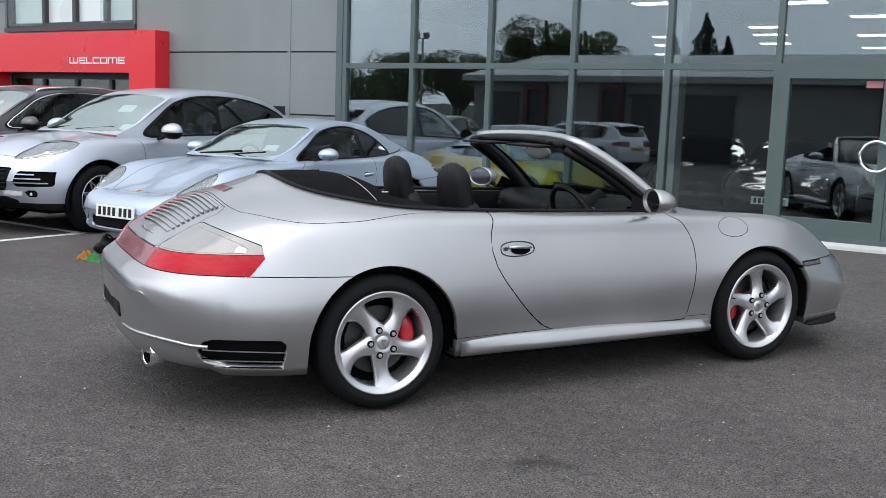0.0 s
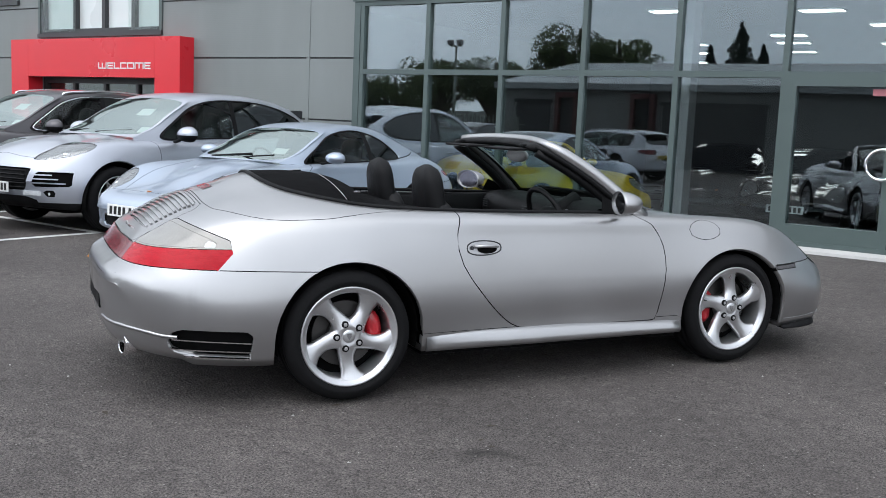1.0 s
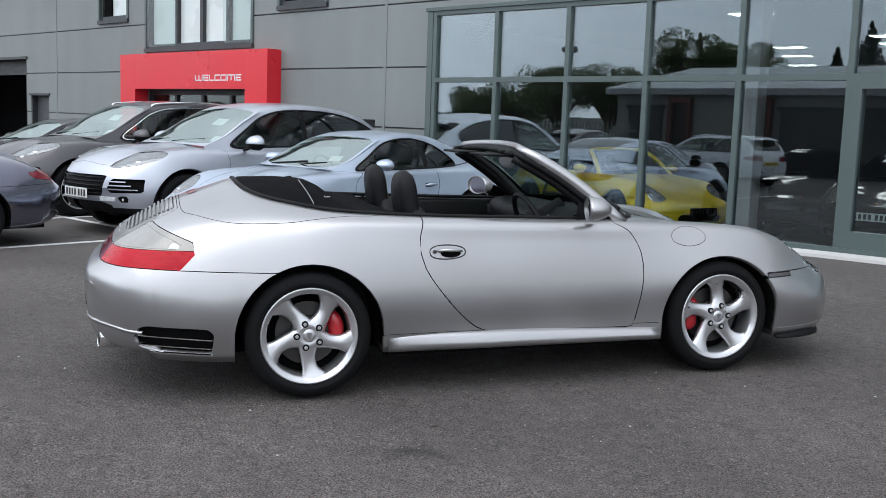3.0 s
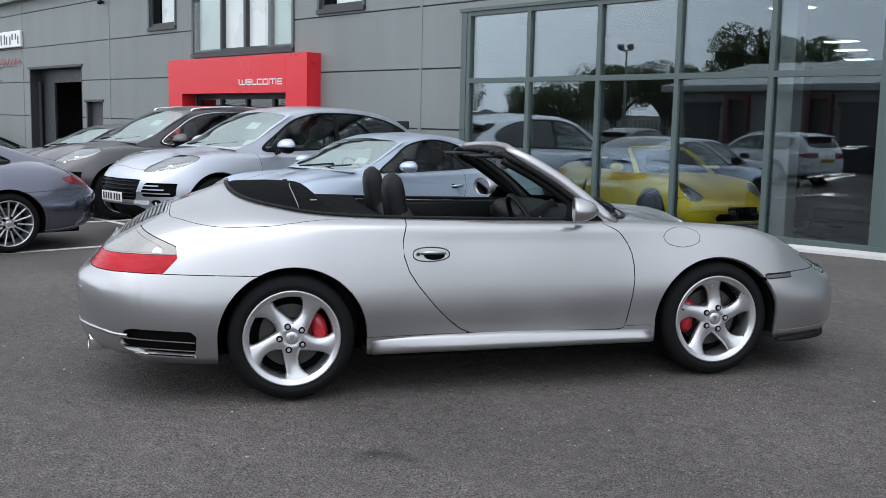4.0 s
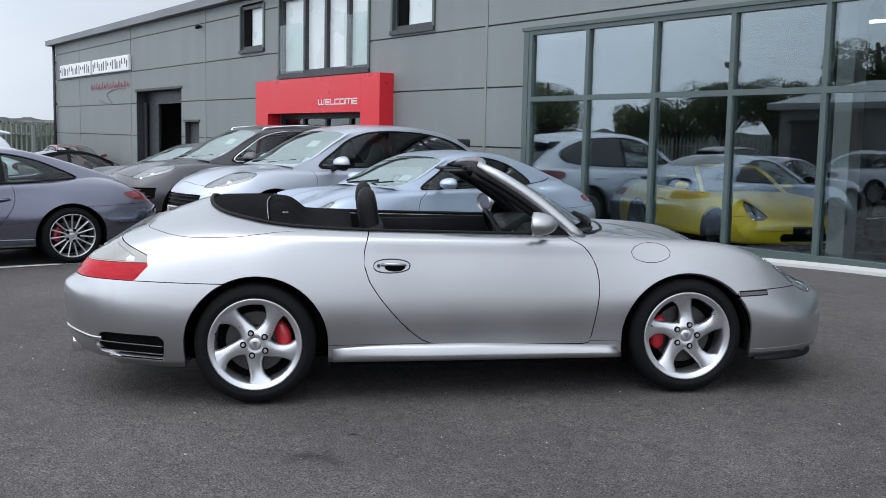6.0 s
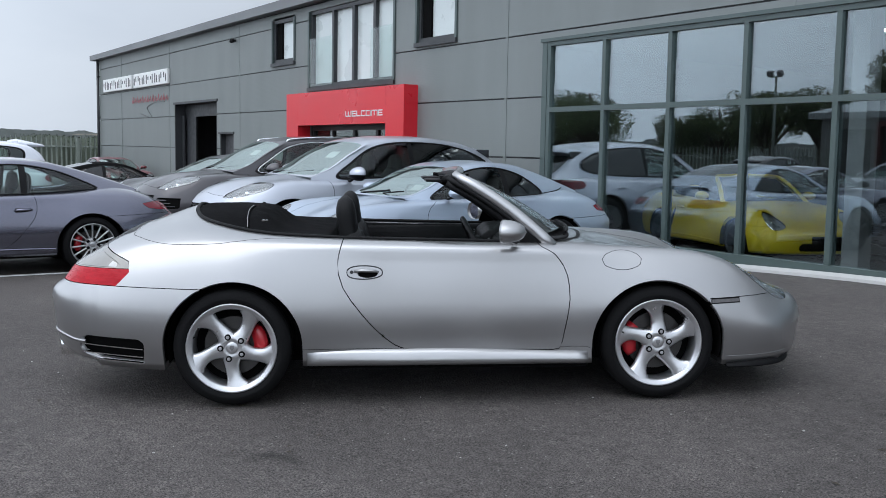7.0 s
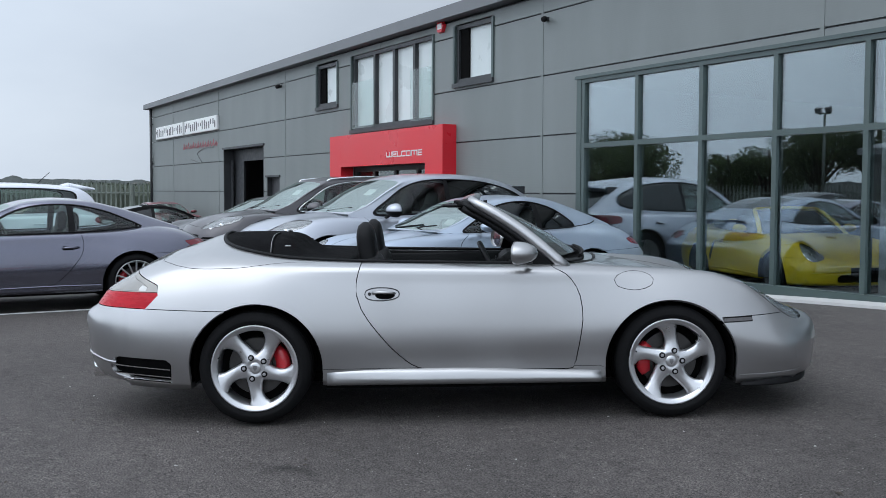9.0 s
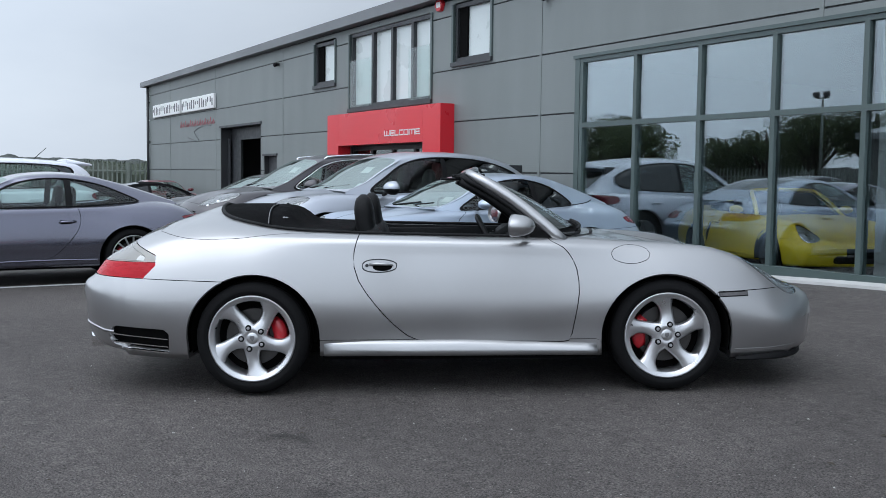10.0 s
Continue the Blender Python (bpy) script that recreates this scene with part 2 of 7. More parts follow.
LEAF = mat("leaf", (0.125, 0.155, 0.085), 0.6, vary=0.45, scale=1.3, fine=9)
leaf_n, leaf_l = LEAF.node_tree.nodes, LEAF.node_tree.links
leaf_t, leaf_m = leaf_n.new("ShaderNodeBsdfTranslucent"), leaf_n.new("ShaderNodeMixShader")
leaf_t.inputs["Color"].default_value, leaf_m.inputs[0].default_value = (0.11, 0.14, 0.06, 1), 0.5
leaf_l.new(leaf_n["Principled BSDF"].outputs[0], leaf_m.inputs[1])
leaf_l.new(leaf_t.outputs[0], leaf_m.inputs[2])
leaf_l.new(leaf_m.outputs[0], leaf_n["Material Output"].inputs["Surface"])
PINE = mat("conifer_leaf", (0.018, 0.034, 0.022), 0.65, vary=0.4, scale=1.3, fine=9)
FIELD = mat("far_fields", (0.105, 0.092, 0.068), 0.95, vary=0.4, scale=0.02, fine=0.2)
HEDGE = mat("hedge_leaf", (0.036, 0.047, 0.029), 0.8, vary=0.45, scale=0.4, fine=5)
WOODS = mat("distant_woods", (0.028, 0.036, 0.031), 0.95, vary=0.4, scale=0.05, fine=0.4)
SHED = mat("grey_shed_cladding", (0.28, 0.284, 0.28), 0.6, vary=0.08, scale=0.5)
DULLRED = mat("dull_red_panel", (0.13, 0.04, 0.04), 0.6)
SHEDROOF = mat("light_sheet_roof", (0.42, 0.44, 0.45), 0.5, vary=0.08, scale=0.5)
CLOTH = mat("green_cloth", (0.06, 0.28, 0.08), 0.9, vary=0.3, fine=200, bump=0.4)
ORANGE = mat("orange_cloth", (0.5, 0.22, 0.05), 0.9, vary=0.3, fine=200)
SMOKED = mat("smoked_lens", (0.075, 0.07, 0.072), 0.22, coat=0.6, vary=0.2, scale=40)
AMBER = mat("amber_lens", (0.6, 0.22, 0.05), 0.2, coat=1.0)
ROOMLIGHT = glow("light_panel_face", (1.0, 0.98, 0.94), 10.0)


# ---- mesh tools ----
def mesh_of(name, verts, faces, material, smooth=False, normals=None):
    me = bpy.data.meshes.new(name)
    me.from_pydata([tuple(v) for v in verts], [], [tuple(f) for f in faces])
    me.materials.append(material)
    if smooth:
        me.polygons.foreach_set("use_smooth", [True] * len(me.polygons))
    if normals is not None:
        me.normals_split_custom_set_from_vertices([tuple(n) for n in normals])
    me.update()
    return me


def put(name, me, parent=None, label="", m=None):
    ob = new(name, me)
    if parent:
        ob.parent = parent
    if m is not None:
        ob.matrix_local = m
    return tagged(ob, label)


def part(name, bm, material, parent, label="", smooth=False):
    """One mesh object from a bmesh, under a thing or a part."""
    me = bpy.data.meshes.new(name)
    bm.normal_update()
    bm.to_mesh(me)
    bm.free()
    me.materials.append(material)
    if smooth:
        me.polygons.foreach_set("use_smooth", [True] * len(me.polygons))
    return put(name, me, parent, label)


def thing(name, m, label, category, group="", kind=""):
    ob = new(name)
    ob.matrix_world = m
    return tagged(ob, label, category, group, kind)


def box(bm, x0, x1, y0, y1, z0, z1, bevel=0.0):
    vs = [bm.verts.new(p) for p in ((x0, y0, z0), (x1, y0, z0), (x1, y1, z0), (x0, y1, z0), (x0, y0, z1), (x1, y0, z1), (x1, y1, z1), (x0, y1, z1))]
    fs = [bm.faces.new([vs[i] for i in f]) for f in ((3, 2, 1, 0), (4, 5, 6, 7), (0, 1, 5, 4), (1, 2, 6, 5), (2, 3, 7, 6), (3, 0, 4, 7))]
    if bevel:
        bmesh.ops.bevel(bm, geom=list({e for f in fs for e in f.edges}), offset=bevel, segments=2, affect="EDGES", profile=0.5)
    return vs


def boxed(*a, bevel=0.0):
    bm = bmesh.new()
    box(bm, *a, bevel=bevel)
    return bm


def catmull(pts, n, closed=False):
    """n samples a span through the points."""
    p = np.asarray(pts, float)
    k = len(p)
    out = []
    for i in range(k if closed else k - 1):
        if closed:
            a, b, c, d = p[(i - 1) % k], p[i], p[(i + 1) % k], p[(i + 2) % k]
        else:
            a, b, c, d = p[max(i - 1, 0)], p[i], p[i + 1], p[min(i + 2, k - 1)]
        for t in np.linspace(0, 1, n, endpoint=False):
            out.append(0.5 * ((2 * b) + (c - a) * t + (2 * a - 5 * b + 4 * c - d) * t * t + (3 * b - a - 3 * c + d) * t ** 3))
    if not closed:
        out.append(p[-1])
    return np.array(out)


def smoothed(table):
    """A smooth curve through (x, value) pairs that never overshoots."""
    xs, ys = np.array([a for a, _ in table], float), np.array([b for _, b in table], float)
    h, d = np.diff(xs), np.diff(ys) / np.diff(xs)
    m = np.zeros(len(xs))
    m[0], m[-1] = d[0], d[-1]
    for i in range(1, len(xs) - 1):
        if d[i - 1] * d[i] > 0:
            w1, w2 = 2 * h[i] + h[i - 1], h[i] + 2 * h[i - 1]
            m[i] = (w1 + w2) / (w1 / d[i - 1] + w2 / d[i])
    def f(x):
        x = np.clip(x, xs[0], xs[-1])
        i = np.clip(np.searchsorted(xs, x) - 1, 0, len(xs) - 2)
        t = (x - xs[i]) / h[i]
        return (2 * t**3 - 3 * t**2 + 1) * ys[i] + (t**3 - 2 * t**2 + t) * h[i] * m[i] + (-2 * t**3 + 3 * t**2) * ys[i + 1] + (t**3 - t**2) * h[i] * m[i + 1]
    return f


def sweep(points, radius, sides=8, flat=1.0, caps=True, closed=False):
    """A bmesh tube along points; radius may be a list."""
    bm = bmesh.new()
    P = [Vector(p) for p in points]
    n = len(P)
    rad = [float(r) for r in radius] if isinstance(radius, (list, tuple)) else [float(radius)] * n
    rings = []
    up = Vector((0, 0, 1))
    for i in range(n):
        a, b = (P[(i - 1) % n], P[(i + 1) % n]) if closed else (P[max(i - 1, 0)], P[min(i + 1, n - 1)])
        d = (b - a).normalized()
        ref = up if abs(d.dot(up)) < 0.95 else Vector((0, 1, 0))
        s = d.cross(ref).normalized()
        t = s.cross(d)
        rings.append([bm.verts.new(P[i] + rad[i] * (math.cos(2 * math.pi * k / sides) * s + flat * math.sin(2 * math.pi * k / sides) * t)) for k in range(sides)])
    for i in range(n if closed else n - 1):
        r, q = rings[i], rings[(i + 1) % n]
        for k in range(sides):
            bm.faces.new((r[k], r[(k + 1) % sides], q[(k + 1) % sides], q[k]))
    if caps and not closed:
        bm.faces.new(rings[0][::-1])
        bm.faces.new(rings[-1])
    return bm


def lathe(profile, steps=40):
    """A bmesh turned round the y axis from (radius, y) pairs."""
    bm = bmesh.new()
    rings = []
    for r, y in profile:
        rings.append([bm.verts.new((r * math.cos(2 * math.pi * k / steps), y, r * math.sin(2 * math.pi * k / steps))) for k in range(steps)] if r > 1e-6 else [bm.verts.new((0, y, 0))])
    for a, b in zip(rings, rings[1:]):
        for k in range(steps):
            k2 = (k + 1) % steps
            if len(a) == 1:
                bm.faces.new((a[0], b[k2], b[k]))
            elif len(b) == 1:
                bm.faces.new((a[k], a[k2], b[0]))
            else:
                bm.faces.new((a[k], a[k2], b[k2], b[k]))
    bmesh.ops.recalc_face_normals(bm, faces=bm.faces)
    return bm


def ball(bm, c, r, sx=1.0, sy=1.0, sz=1.0, seg=14, rot=None):
    m = Matrix.Translation(c) @ (rot or Matrix()) @ Matrix.Diagonal((r * sx, r * sy, r * sz, 1))
    bmesh.ops.create_uvsphere(bm, u_segments=seg, v_segments=max(6, seg * 2 // 3), radius=1, matrix=m)


def poly_dist(P, poly):
    """Signed distance of the 2D points P to a closed polygon, negative inside."""
    a, b = poly, np.roll(poly, -1, axis=0)
    best, inside = np.full(len(P), 1e9), np.zeros(len(P), bool)
    for p, q in zip(a, b):
        d = q - p
        L2 = max(d @ d, 1e-12)
        t = np.clip(((P - p) @ d) / L2, 0, 1)
        best = np.minimum(best, np.hypot(*(P - p - t[:, None] * d).T))
        c = (p[1] > P[:, 1]) != (q[1] > P[:, 1])
        with np.errstate(divide="ignore", invalid="ignore"):
            inside ^= c & (P[:, 0] < (q[0] - p[0]) * (P[:, 1] - p[1]) / (q[1] - p[1] + 1e-15) + p[0])
    return np.where(inside, -best, best)


def region(poly, axes=(0, 2), bounds=(), n=6, rounded=True):
    """An implicit region: a closed outline in two axes, with further bounds (functions of the points, negative inside)."""
    pts = catmull(poly, n, True) if rounded else np.asarray(poly, float)
    def f(V):
        d = poly_dist(V[:, list(axes)], pts)
        for g in bounds:
            d = np.maximum(d, g(V))
        return d
    return f


def right(y=0.3):
    return lambda V: V[:, 1] + y


def sides(y=0.3):
    return lambda V: y - np.abs(V[:, 1])


class Shell:
    """A smooth sheet of quads that is cut into panels along outlines, with real gaps between them."""

    def __init__(self, grid):
        ni, nj = grid.shape[:2]
        du, dv = np.gradient(grid, axis=0), np.gradient(grid, axis=1)
        nn = np.cross(du, dv)
        nn /= np.linalg.norm(nn, axis=2, keepdims=True) + 1e-12
        self.V, self.N = [p for p in grid.reshape(-1, 3)], [p for p in nn.reshape(-1, 3)]
        self.F = [[i * nj + j, (i + 1) * nj + j, (i + 1) * nj + j + 1, i * nj + j + 1] for i in range(ni - 1) for j in range(nj - 1)]
        self.T = ["body"] * len(self.F)
        self.gap, self.lip = {}, {}
        self.bvh = None

    def tree(self):
        from mathutils.bvhtree import BVHTree
        if self.bvh is None:
            self.bvh = BVHTree.FromPolygons([Vector(v) for v in self.V], self.F)
        return self.bvh

    def on(self, o, d):
        hit = self.tree().ray_cast(Vector(o), Vector(d))
        return (hit[0], hit[1]) if hit[0] else (None, None)

    def cut(self, f, tag, gap=0.0, lip=0.0, only=("body",)):
        V = np.array(self.V)
        val = f(V)
        val[np.abs(val) < 1e-6] = 1e-6
        val = list(val)
        made, F, T = {}, [], []
        for face, t in zip(self.F, self.T):
            s = [val[i] < 0 for i in face]
            if all(s) or not any(s):
                F.append(face)
                T.append(tag if s[0] and t in only else t)
                continue
            neg, pos = [], []
            for a, b in zip(face, face[1:] + face[:1]):
                (neg if val[a] < 0 else pos).append(a)
                if (val[a] < 0) != (val[b] < 0):
                    k = (min(a, b), max(a, b))
                    if k not in made:
                        i, j = k
                        u = val[i] / (val[i] - val[j])
                        self.V.append(self.V[i] + u * (self.V[j] - self.V[i]))
                        n = self.N[i] + u * (self.N[j] - self.N[i])
                        self.N.append(n / (np.linalg.norm(n) + 1e-12))
                        made[k] = len(self.V) - 1
                        for store in (self.gap, self.lip):
                            if i in store and j in store:
                                store[made[k]] = store[i]
                    neg.append(made[k])
                    pos.append(made[k])
            F += [neg, pos]
            T += [tag if t in only else t, t]
        self.F, self.T = F, T
        new_i = list(made.values())
        if new_i and (gap or lip):
            Q = np.array([self.V[i] for i in new_i])
            e = 1e-4
            g = np.stack([(f(Q + e * np.eye(3)[k]) - f(Q - e * np.eye(3)[k])) / (2 * e) for k in range(3)], 1)
            for i, d in zip(new_i, g):
                n = self.N[i]
                d = d - n * (n @ d)
                d = d / (np.linalg.norm(d) + 1e-9)
                self.gap[i] = (d * gap, tag)
                self.lip[i] = lip

    def drop(self, tag):
        keep = [k for k, t in enumerate(self.T) if t != tag]
        self.F, self.T = [self.F[k] for k in keep], [self.T[k] for k in keep]

    def tags(self):
        return list(dict.fromkeys(self.T))

    def mesh(self, tag, name, material, push=0.0, thick=0.012):
        """The panel with that tag; its cut edges are turned inwards."""
        idx, V, N, F = {}, [], [], []
        def vid(i):
            if i not in idx:
                p = self.V[i] + push * self.N[i]
                if i in self.gap:
                    d, inner = self.gap[i]
                    p = p + (-d if tag == inner else d)
                idx[i] = len(V)
                V.append(p)
                N.append(self.N[i])
            return idx[i]
        count = {}
        faces = [f for f, t in zip(self.F, self.T) if t == tag]
        for f in faces:
            F.append([vid(i) for i in f])
            for a, b in zip(f, f[1:] + f[:1]):
                count[(a, b)] = 1
        dup, nlip = {}, []
        for a, b in list(count):
            if (b, a) not in count and a in self.lip and b in self.lip:
                for i in (a, b):
                    if i not in dup:
                        depth = self.lip[i] or thick
                        d, inner = self.gap[i]
                        g = (d if tag == inner else -d)
                        g = g / (np.linalg.norm(g) + 1e-9)
                        base = V[idx[i]]
                        dup[i] = (len(V), len(V) + 1)
                        V.extend([base, base - self.N[i] * depth])
                        N.extend([(g + self.N[i]) / np.linalg.norm(g + self.N[i]), g])
                F.append([dup[b][0], dup[a][0], dup[a][1], dup[b][1]])
                nlip.append(1 if np.linalg.norm(self.gap[a][0]) > 0.001 else 0)
        me = mesh_of(name, V, F, material, True, N)
        if nlip:
            # turned-in edges of wide gaps are coloured near-black in place of shade
            me.materials.append(GAP)
            idx_m = [0] * (len(F) - len(nlip)) + nlip
            me.polygons.foreach_set("material_index", idx_m)
        return me

    def strip(self, way, width, lift=0.0015, depth=0.004):
        """A thin raised strip that lies on the sheet along 3D points with normals."""
        V, F = [], []
        for k, (p, n) in enumerate(way):
            a, b = way[max(k - 1, 0)][0], way[min(k + 1, len(way) - 1)][0]
            s = Vector(b - a).cross(Vector(n)).normalized() * width / 2
            V += [p + s - n * depth, p + s + n * lift, p - s + n * lift, p - s - n * depth]
            if k:
                o = 4 * k
                F += [(o - 4 + i, o + i, o + i + 1, o - 3 + i) for i in range(3)]
        return V, F


def body_grid(S, nx=96, nseg=(3, 4, 4, 5, 6, 7)):
    """The skin of a car from its length curves, right sill over the top to left sill."""
    c = {k: smoothed(v) for k, v in S.items() if isinstance(v, list)}
    x0, x1 = S["zc"][0][0], S["zc"][-1][0]
    t = np.linspace(0, 1, nx)
    ease = 0.5 - 0.5 * np.cos(np.pi * t)
    xs = x0 + (x1 - x0) * (0.35 * ease + 0.65 * t)
    xs = np.sort(np.concatenate([xs, x0 + np.array([0.0008, 0.003, 0.008, 0.016, 0.03]), x1 - np.array([0.0008, 0.003, 0.008, 0.016, 0.03])]))
    rows = []
    for x in xs:
        w, zb, yb, zm, ys, zs, zc = (float(c[k](x)) for k in ("w", "zb", "yb", "zm", "ys", "zs", "zc"))
        dip = float(c["dip"](x)) if "dip" in c else 0.0
        pts = [(yb, zb), (w - 0.012, zb + 0.42 * (zm - zb)), (w, zm), (ys + 0.62 * (w - ys), zm + 0.70 * (zs - zm)), (ys, zs), (0.52 * ys, 0.4 * zs + 0.6 * zc - dip), (0.0, zc)]
        p = np.array(pts)
        full = np.concatenate([p, p[-2::-1] * (-1, 1)])
        half = []
        k = len(full)
        for i in range(6):
            a, b, d, e = full[max(i - 1, 0)], full[i], full[i + 1], full[min(i + 2, k - 1)]
            if i == 0:
                a = b + (b - d) * 0.5
            for u in np.linspace(0, 1, nseg[i], endpoint=False):
                half.append(0.5 * ((2 * b) + (d - a) * u + (2 * a - 5 * b + 4 * d - e) * u * u + (3 * b - a - 3 * d + e) * u**3))
        half.append(full[6])
        half = np.array([(yb * u, zb) for u in np.linspace(0, 1, 5, endpoint=False)] + half)
        yz = np.concatenate([half * (-1, 1), half[-2::-1]])
        fb, rb = S["bow"]
        bow = fb * max(0, (x - S["bow_from"][0]) / (x1 - S["bow_from"][0])) ** 2 - rb * max(0, (S["bow_from"][1] - x) / (S["bow_from"][1] - x0)) ** 2
        xx = x - bow * (np.abs(yz[:, 0]) / 0.9) ** S["bow_p"][0 if x > 0 else 1]
        if "dish" in S:
            z0, z1, z2, amount = S["dish"]
            z = yz[:, 1]
            hollow = np.where(z > z1, np.clip((z2 - z) / (z2 - z1), 0, 1), np.clip((z - z0) / (z1 - z0), 0, 1))
            xx = xx + amount * hollow * hollow * (3 - 2 * hollow) * np.clip((-1.72 - xx) / 0.3, 0, 1)
        rows.append(np.column_stack([xx, yz]))
    g = np.array(rows)
    # ease the skin round tail and nose
    for k in range(S.get("ease", 4)):
        m = (g[..., 0] < -1.9) | (g[..., 0] > 1.9)
        a = g.copy()
        a[1:-1, 1:-1] = 0.4 * g[1:-1, 1:-1] + 0.2 * (g[:-2, 1:-1] + g[2:, 1:-1]) + 0.1 * (g[1:-1, :-2] + g[1:-1, 2:])
        g = np.where(m[..., None], a, g)
    # the bumper stands out behind the lamps, most at its foot
    if "tail" in S:
        up, low = S["tail"]
        x, y, z = g[..., 0], np.abs(g[..., 1]), g[..., 2]
        def fade(v):
            v = np.clip(v, 0, 1)
            return v * v * (3 - 2 * v)
        g[..., 0] = x - (low + (up - low) * np.clip((z - 0.3) / 0.27, 0, 1)) * fade((-1.98 - x) / 0.2) * fade((0.80 - y) / 0.35) * fade((0.665 - z) / 0.06)
    return g


def arch(cx, cz, rx, rz, y=0.45):
    def f(V):
        z = np.where(V[:, 2] < cz, (V[:, 2] - cz) * 0.35, V[:, 2] - cz)
        d = (np.sqrt(((V[:, 0] - cx) / rx) ** 2 + (z / rz) ** 2) - 1) * min(rx, rz)
        return np.maximum(d, np.maximum(y - np.abs(V[:, 1]), V[:, 2] - cz - rz * 1.3))
    return f


# ---- wheels ----
def spoke(bm, ang, prof, n=9):
    """One spoke lofted from hub to rim: prof(u) gives radius, angle, half width, face y, thickness."""
    rings = []
    for k in range(n):
        r, a, hw, y, th = prof(k / (n - 1))
        a += ang
        c, s = math.cos(a), math.sin(a)
        ring = []
        for off, yy in ((-hw, y + th), (-hw, y + 0.35 * th), (-0.6 * hw, y + 0.05 * th), (0, y), (0.6 * hw, y + 0.05 * th), (hw, y + 0.35 * th), (hw, y + th)):
            ring.append(bm.verts.new((r * c - off * s, yy, r * s + off * c)))
        rings.append(ring)
    for a, b in zip(rings, rings[1:]):
        for i in range(7):
            j = (i + 1) % 7
            bm.faces.new((a[i], b[i], b[j], a[j]))


def wheel(parent, m, R=0.318, rim=0.243, width=0.24, style="twist", caliper=CALIPER, cal_ang=200, alloy=None, name="wheel", turn=90):
    """A wheel whose outer face looks along -y."""
    alloy = alloy or ALLOY
    w = new(name)
    w.parent = parent
    w.matrix_local = m
    h = width
    part("tyre", lathe([(rim - 0.006, 0.012), (rim + 0.004, 0.002), (rim + 0.022, -0.008), (R - 0.045, -0.008), (R - 0.022, 0.004), (R - 0.008, 0.018), (R - 0.001, 0.04), (R, 0.06), (R - 0.006, 0.063), (R - 0.006, 0.07), (R, 0.073), (R, h * 0.5), (R - 0.006, h * 0.5 + 0.003), (R - 0.006, h * 0.5 + 0.01), (R, h * 0.5 + 0.013), (R, h - 0.03), (R - 0.02, h), (rim, h), (rim - 0.01, h - 0.03)], 56), RUBBER, w, smooth=True)
    lip = [(rim - 0.009, 0.001), (rim - 0.022, 0.008), (rim - 0.029, 0.013), (rim - 0.033, 0.022), (rim - 0.034, 0.05), (rim - 0.036, 0.12)] if style == "twist" else [(rim - 0.008, 0.0), (rim - 0.014, 0.016), (rim - 0.02, 0.05), (rim - 0.03, 0.12)]
    part("rim", lathe([(rim + 0.001, 0.014), (rim + 0.002, 0.003), (rim - 0.003, -0.002)] + lip + [ (rim - 0.02, h - 0.02), (rim, h - 0.01), (rim + 0.001, h - 0.03), (rim - 0.012, 0.12), (rim + 0.001, 0.014)], 56), alloy, w, smooth=True)
    part("brake_disc", lathe([(0.0, 0.085), (0.085, 0.085), (0.09, 0.1), (0.16, 0.1), (0.162, 0.104), (0.162, 0.126), (0.0, 0.126)], 40), DISC, w)
    # added near-black plate gives the shade seen between the spokes
    part("inner_drum", lathe([(0.0, 0.15), (rim - 0.03, 0.15), (rim - 0.03, 0.155), (0, 0.155)], 32), GAP, w)
    if caliper:
        bm = bmesh.new()
        n = 8
        a0, a1 = radians(cal_ang - 34), radians(cal_ang + 34)
        rows = []
        for k in range(n):
            a = a0 + (a1 - a0) * k / (n - 1)
            e = 0.012 * (abs(2 * k / (n - 1) - 1) ** 3)
            rows.append([bm.verts.new((r * math.cos(a), y, r * math.sin(a))) for r, y in ((0.108 + e, 0.098), (0.112 + e, 0.07 + e), (0.165 - e, 0.062 + e), (0.187 - e, 0.08), (0.187 - e, 0.13), (0.108 + e, 0.13))])
        for a, b in zip(rows, rows[1:]):
            for i in range(6):
                bm.faces.new((a[i], a[(i + 1) % 6], b[(i + 1) % 6], b[i]))
        bm.faces.new(rows[0])
        bm.faces.new(rows[-1][::-1])
        bmesh.ops.recalc_face_normals(bm, faces=bm.faces)
        part("brake_caliper", bm, caliper, w, "red brake caliper" if caliper is CALIPER else "", True)
    bm = bmesh.new()
    if style == "twist":
        def prof(u):
            r = 0.05 + u * (rim - 0.058)
            hw = 0.053 - 0.082 * u + 0.096 * u * u + 0.10 * max(0, u - 0.66) ** 1.2
            y = 0.016 + 0.016 * math.sin(math.pi * u) - 0.012 * u
            return r, -0.16 + 0.30 * u ** 1.6, hw, y, 0.036
        for k in range(5):
            spoke(bm, radians(turn + 72 * k), prof, 12)
    elif style == "five":
        def prof(u):
            return 0.05 + u * (rim - 0.06), 0, 0.026 + 0.012 * (2 * u - 1) ** 2, 0.02 - 0.012 * u, 0.03
        for k in range(5):
            spoke(bm, radians(90 + 72 * k), prof, 7)
    elif style == "fine":
        def prof(u):
            return 0.05 + u * (rim - 0.06), 0, 0.0075 + 0.003 * u, 0.02 - 0.014 * u, 0.025
        for k in range(15):
            spoke(bm, radians(90 + 24 * k), prof, 4)
    else:
        for k in range(20):
            sg = 1 if k % 2 else -1
            def prof(u):
                return 0.06 + u * (rim - 0.07), sg * 0.32 * u, 0.007, 0.02 - 0.012 * u, 0.02
            spoke(bm, radians(36 * (k // 2)), prof, 5)
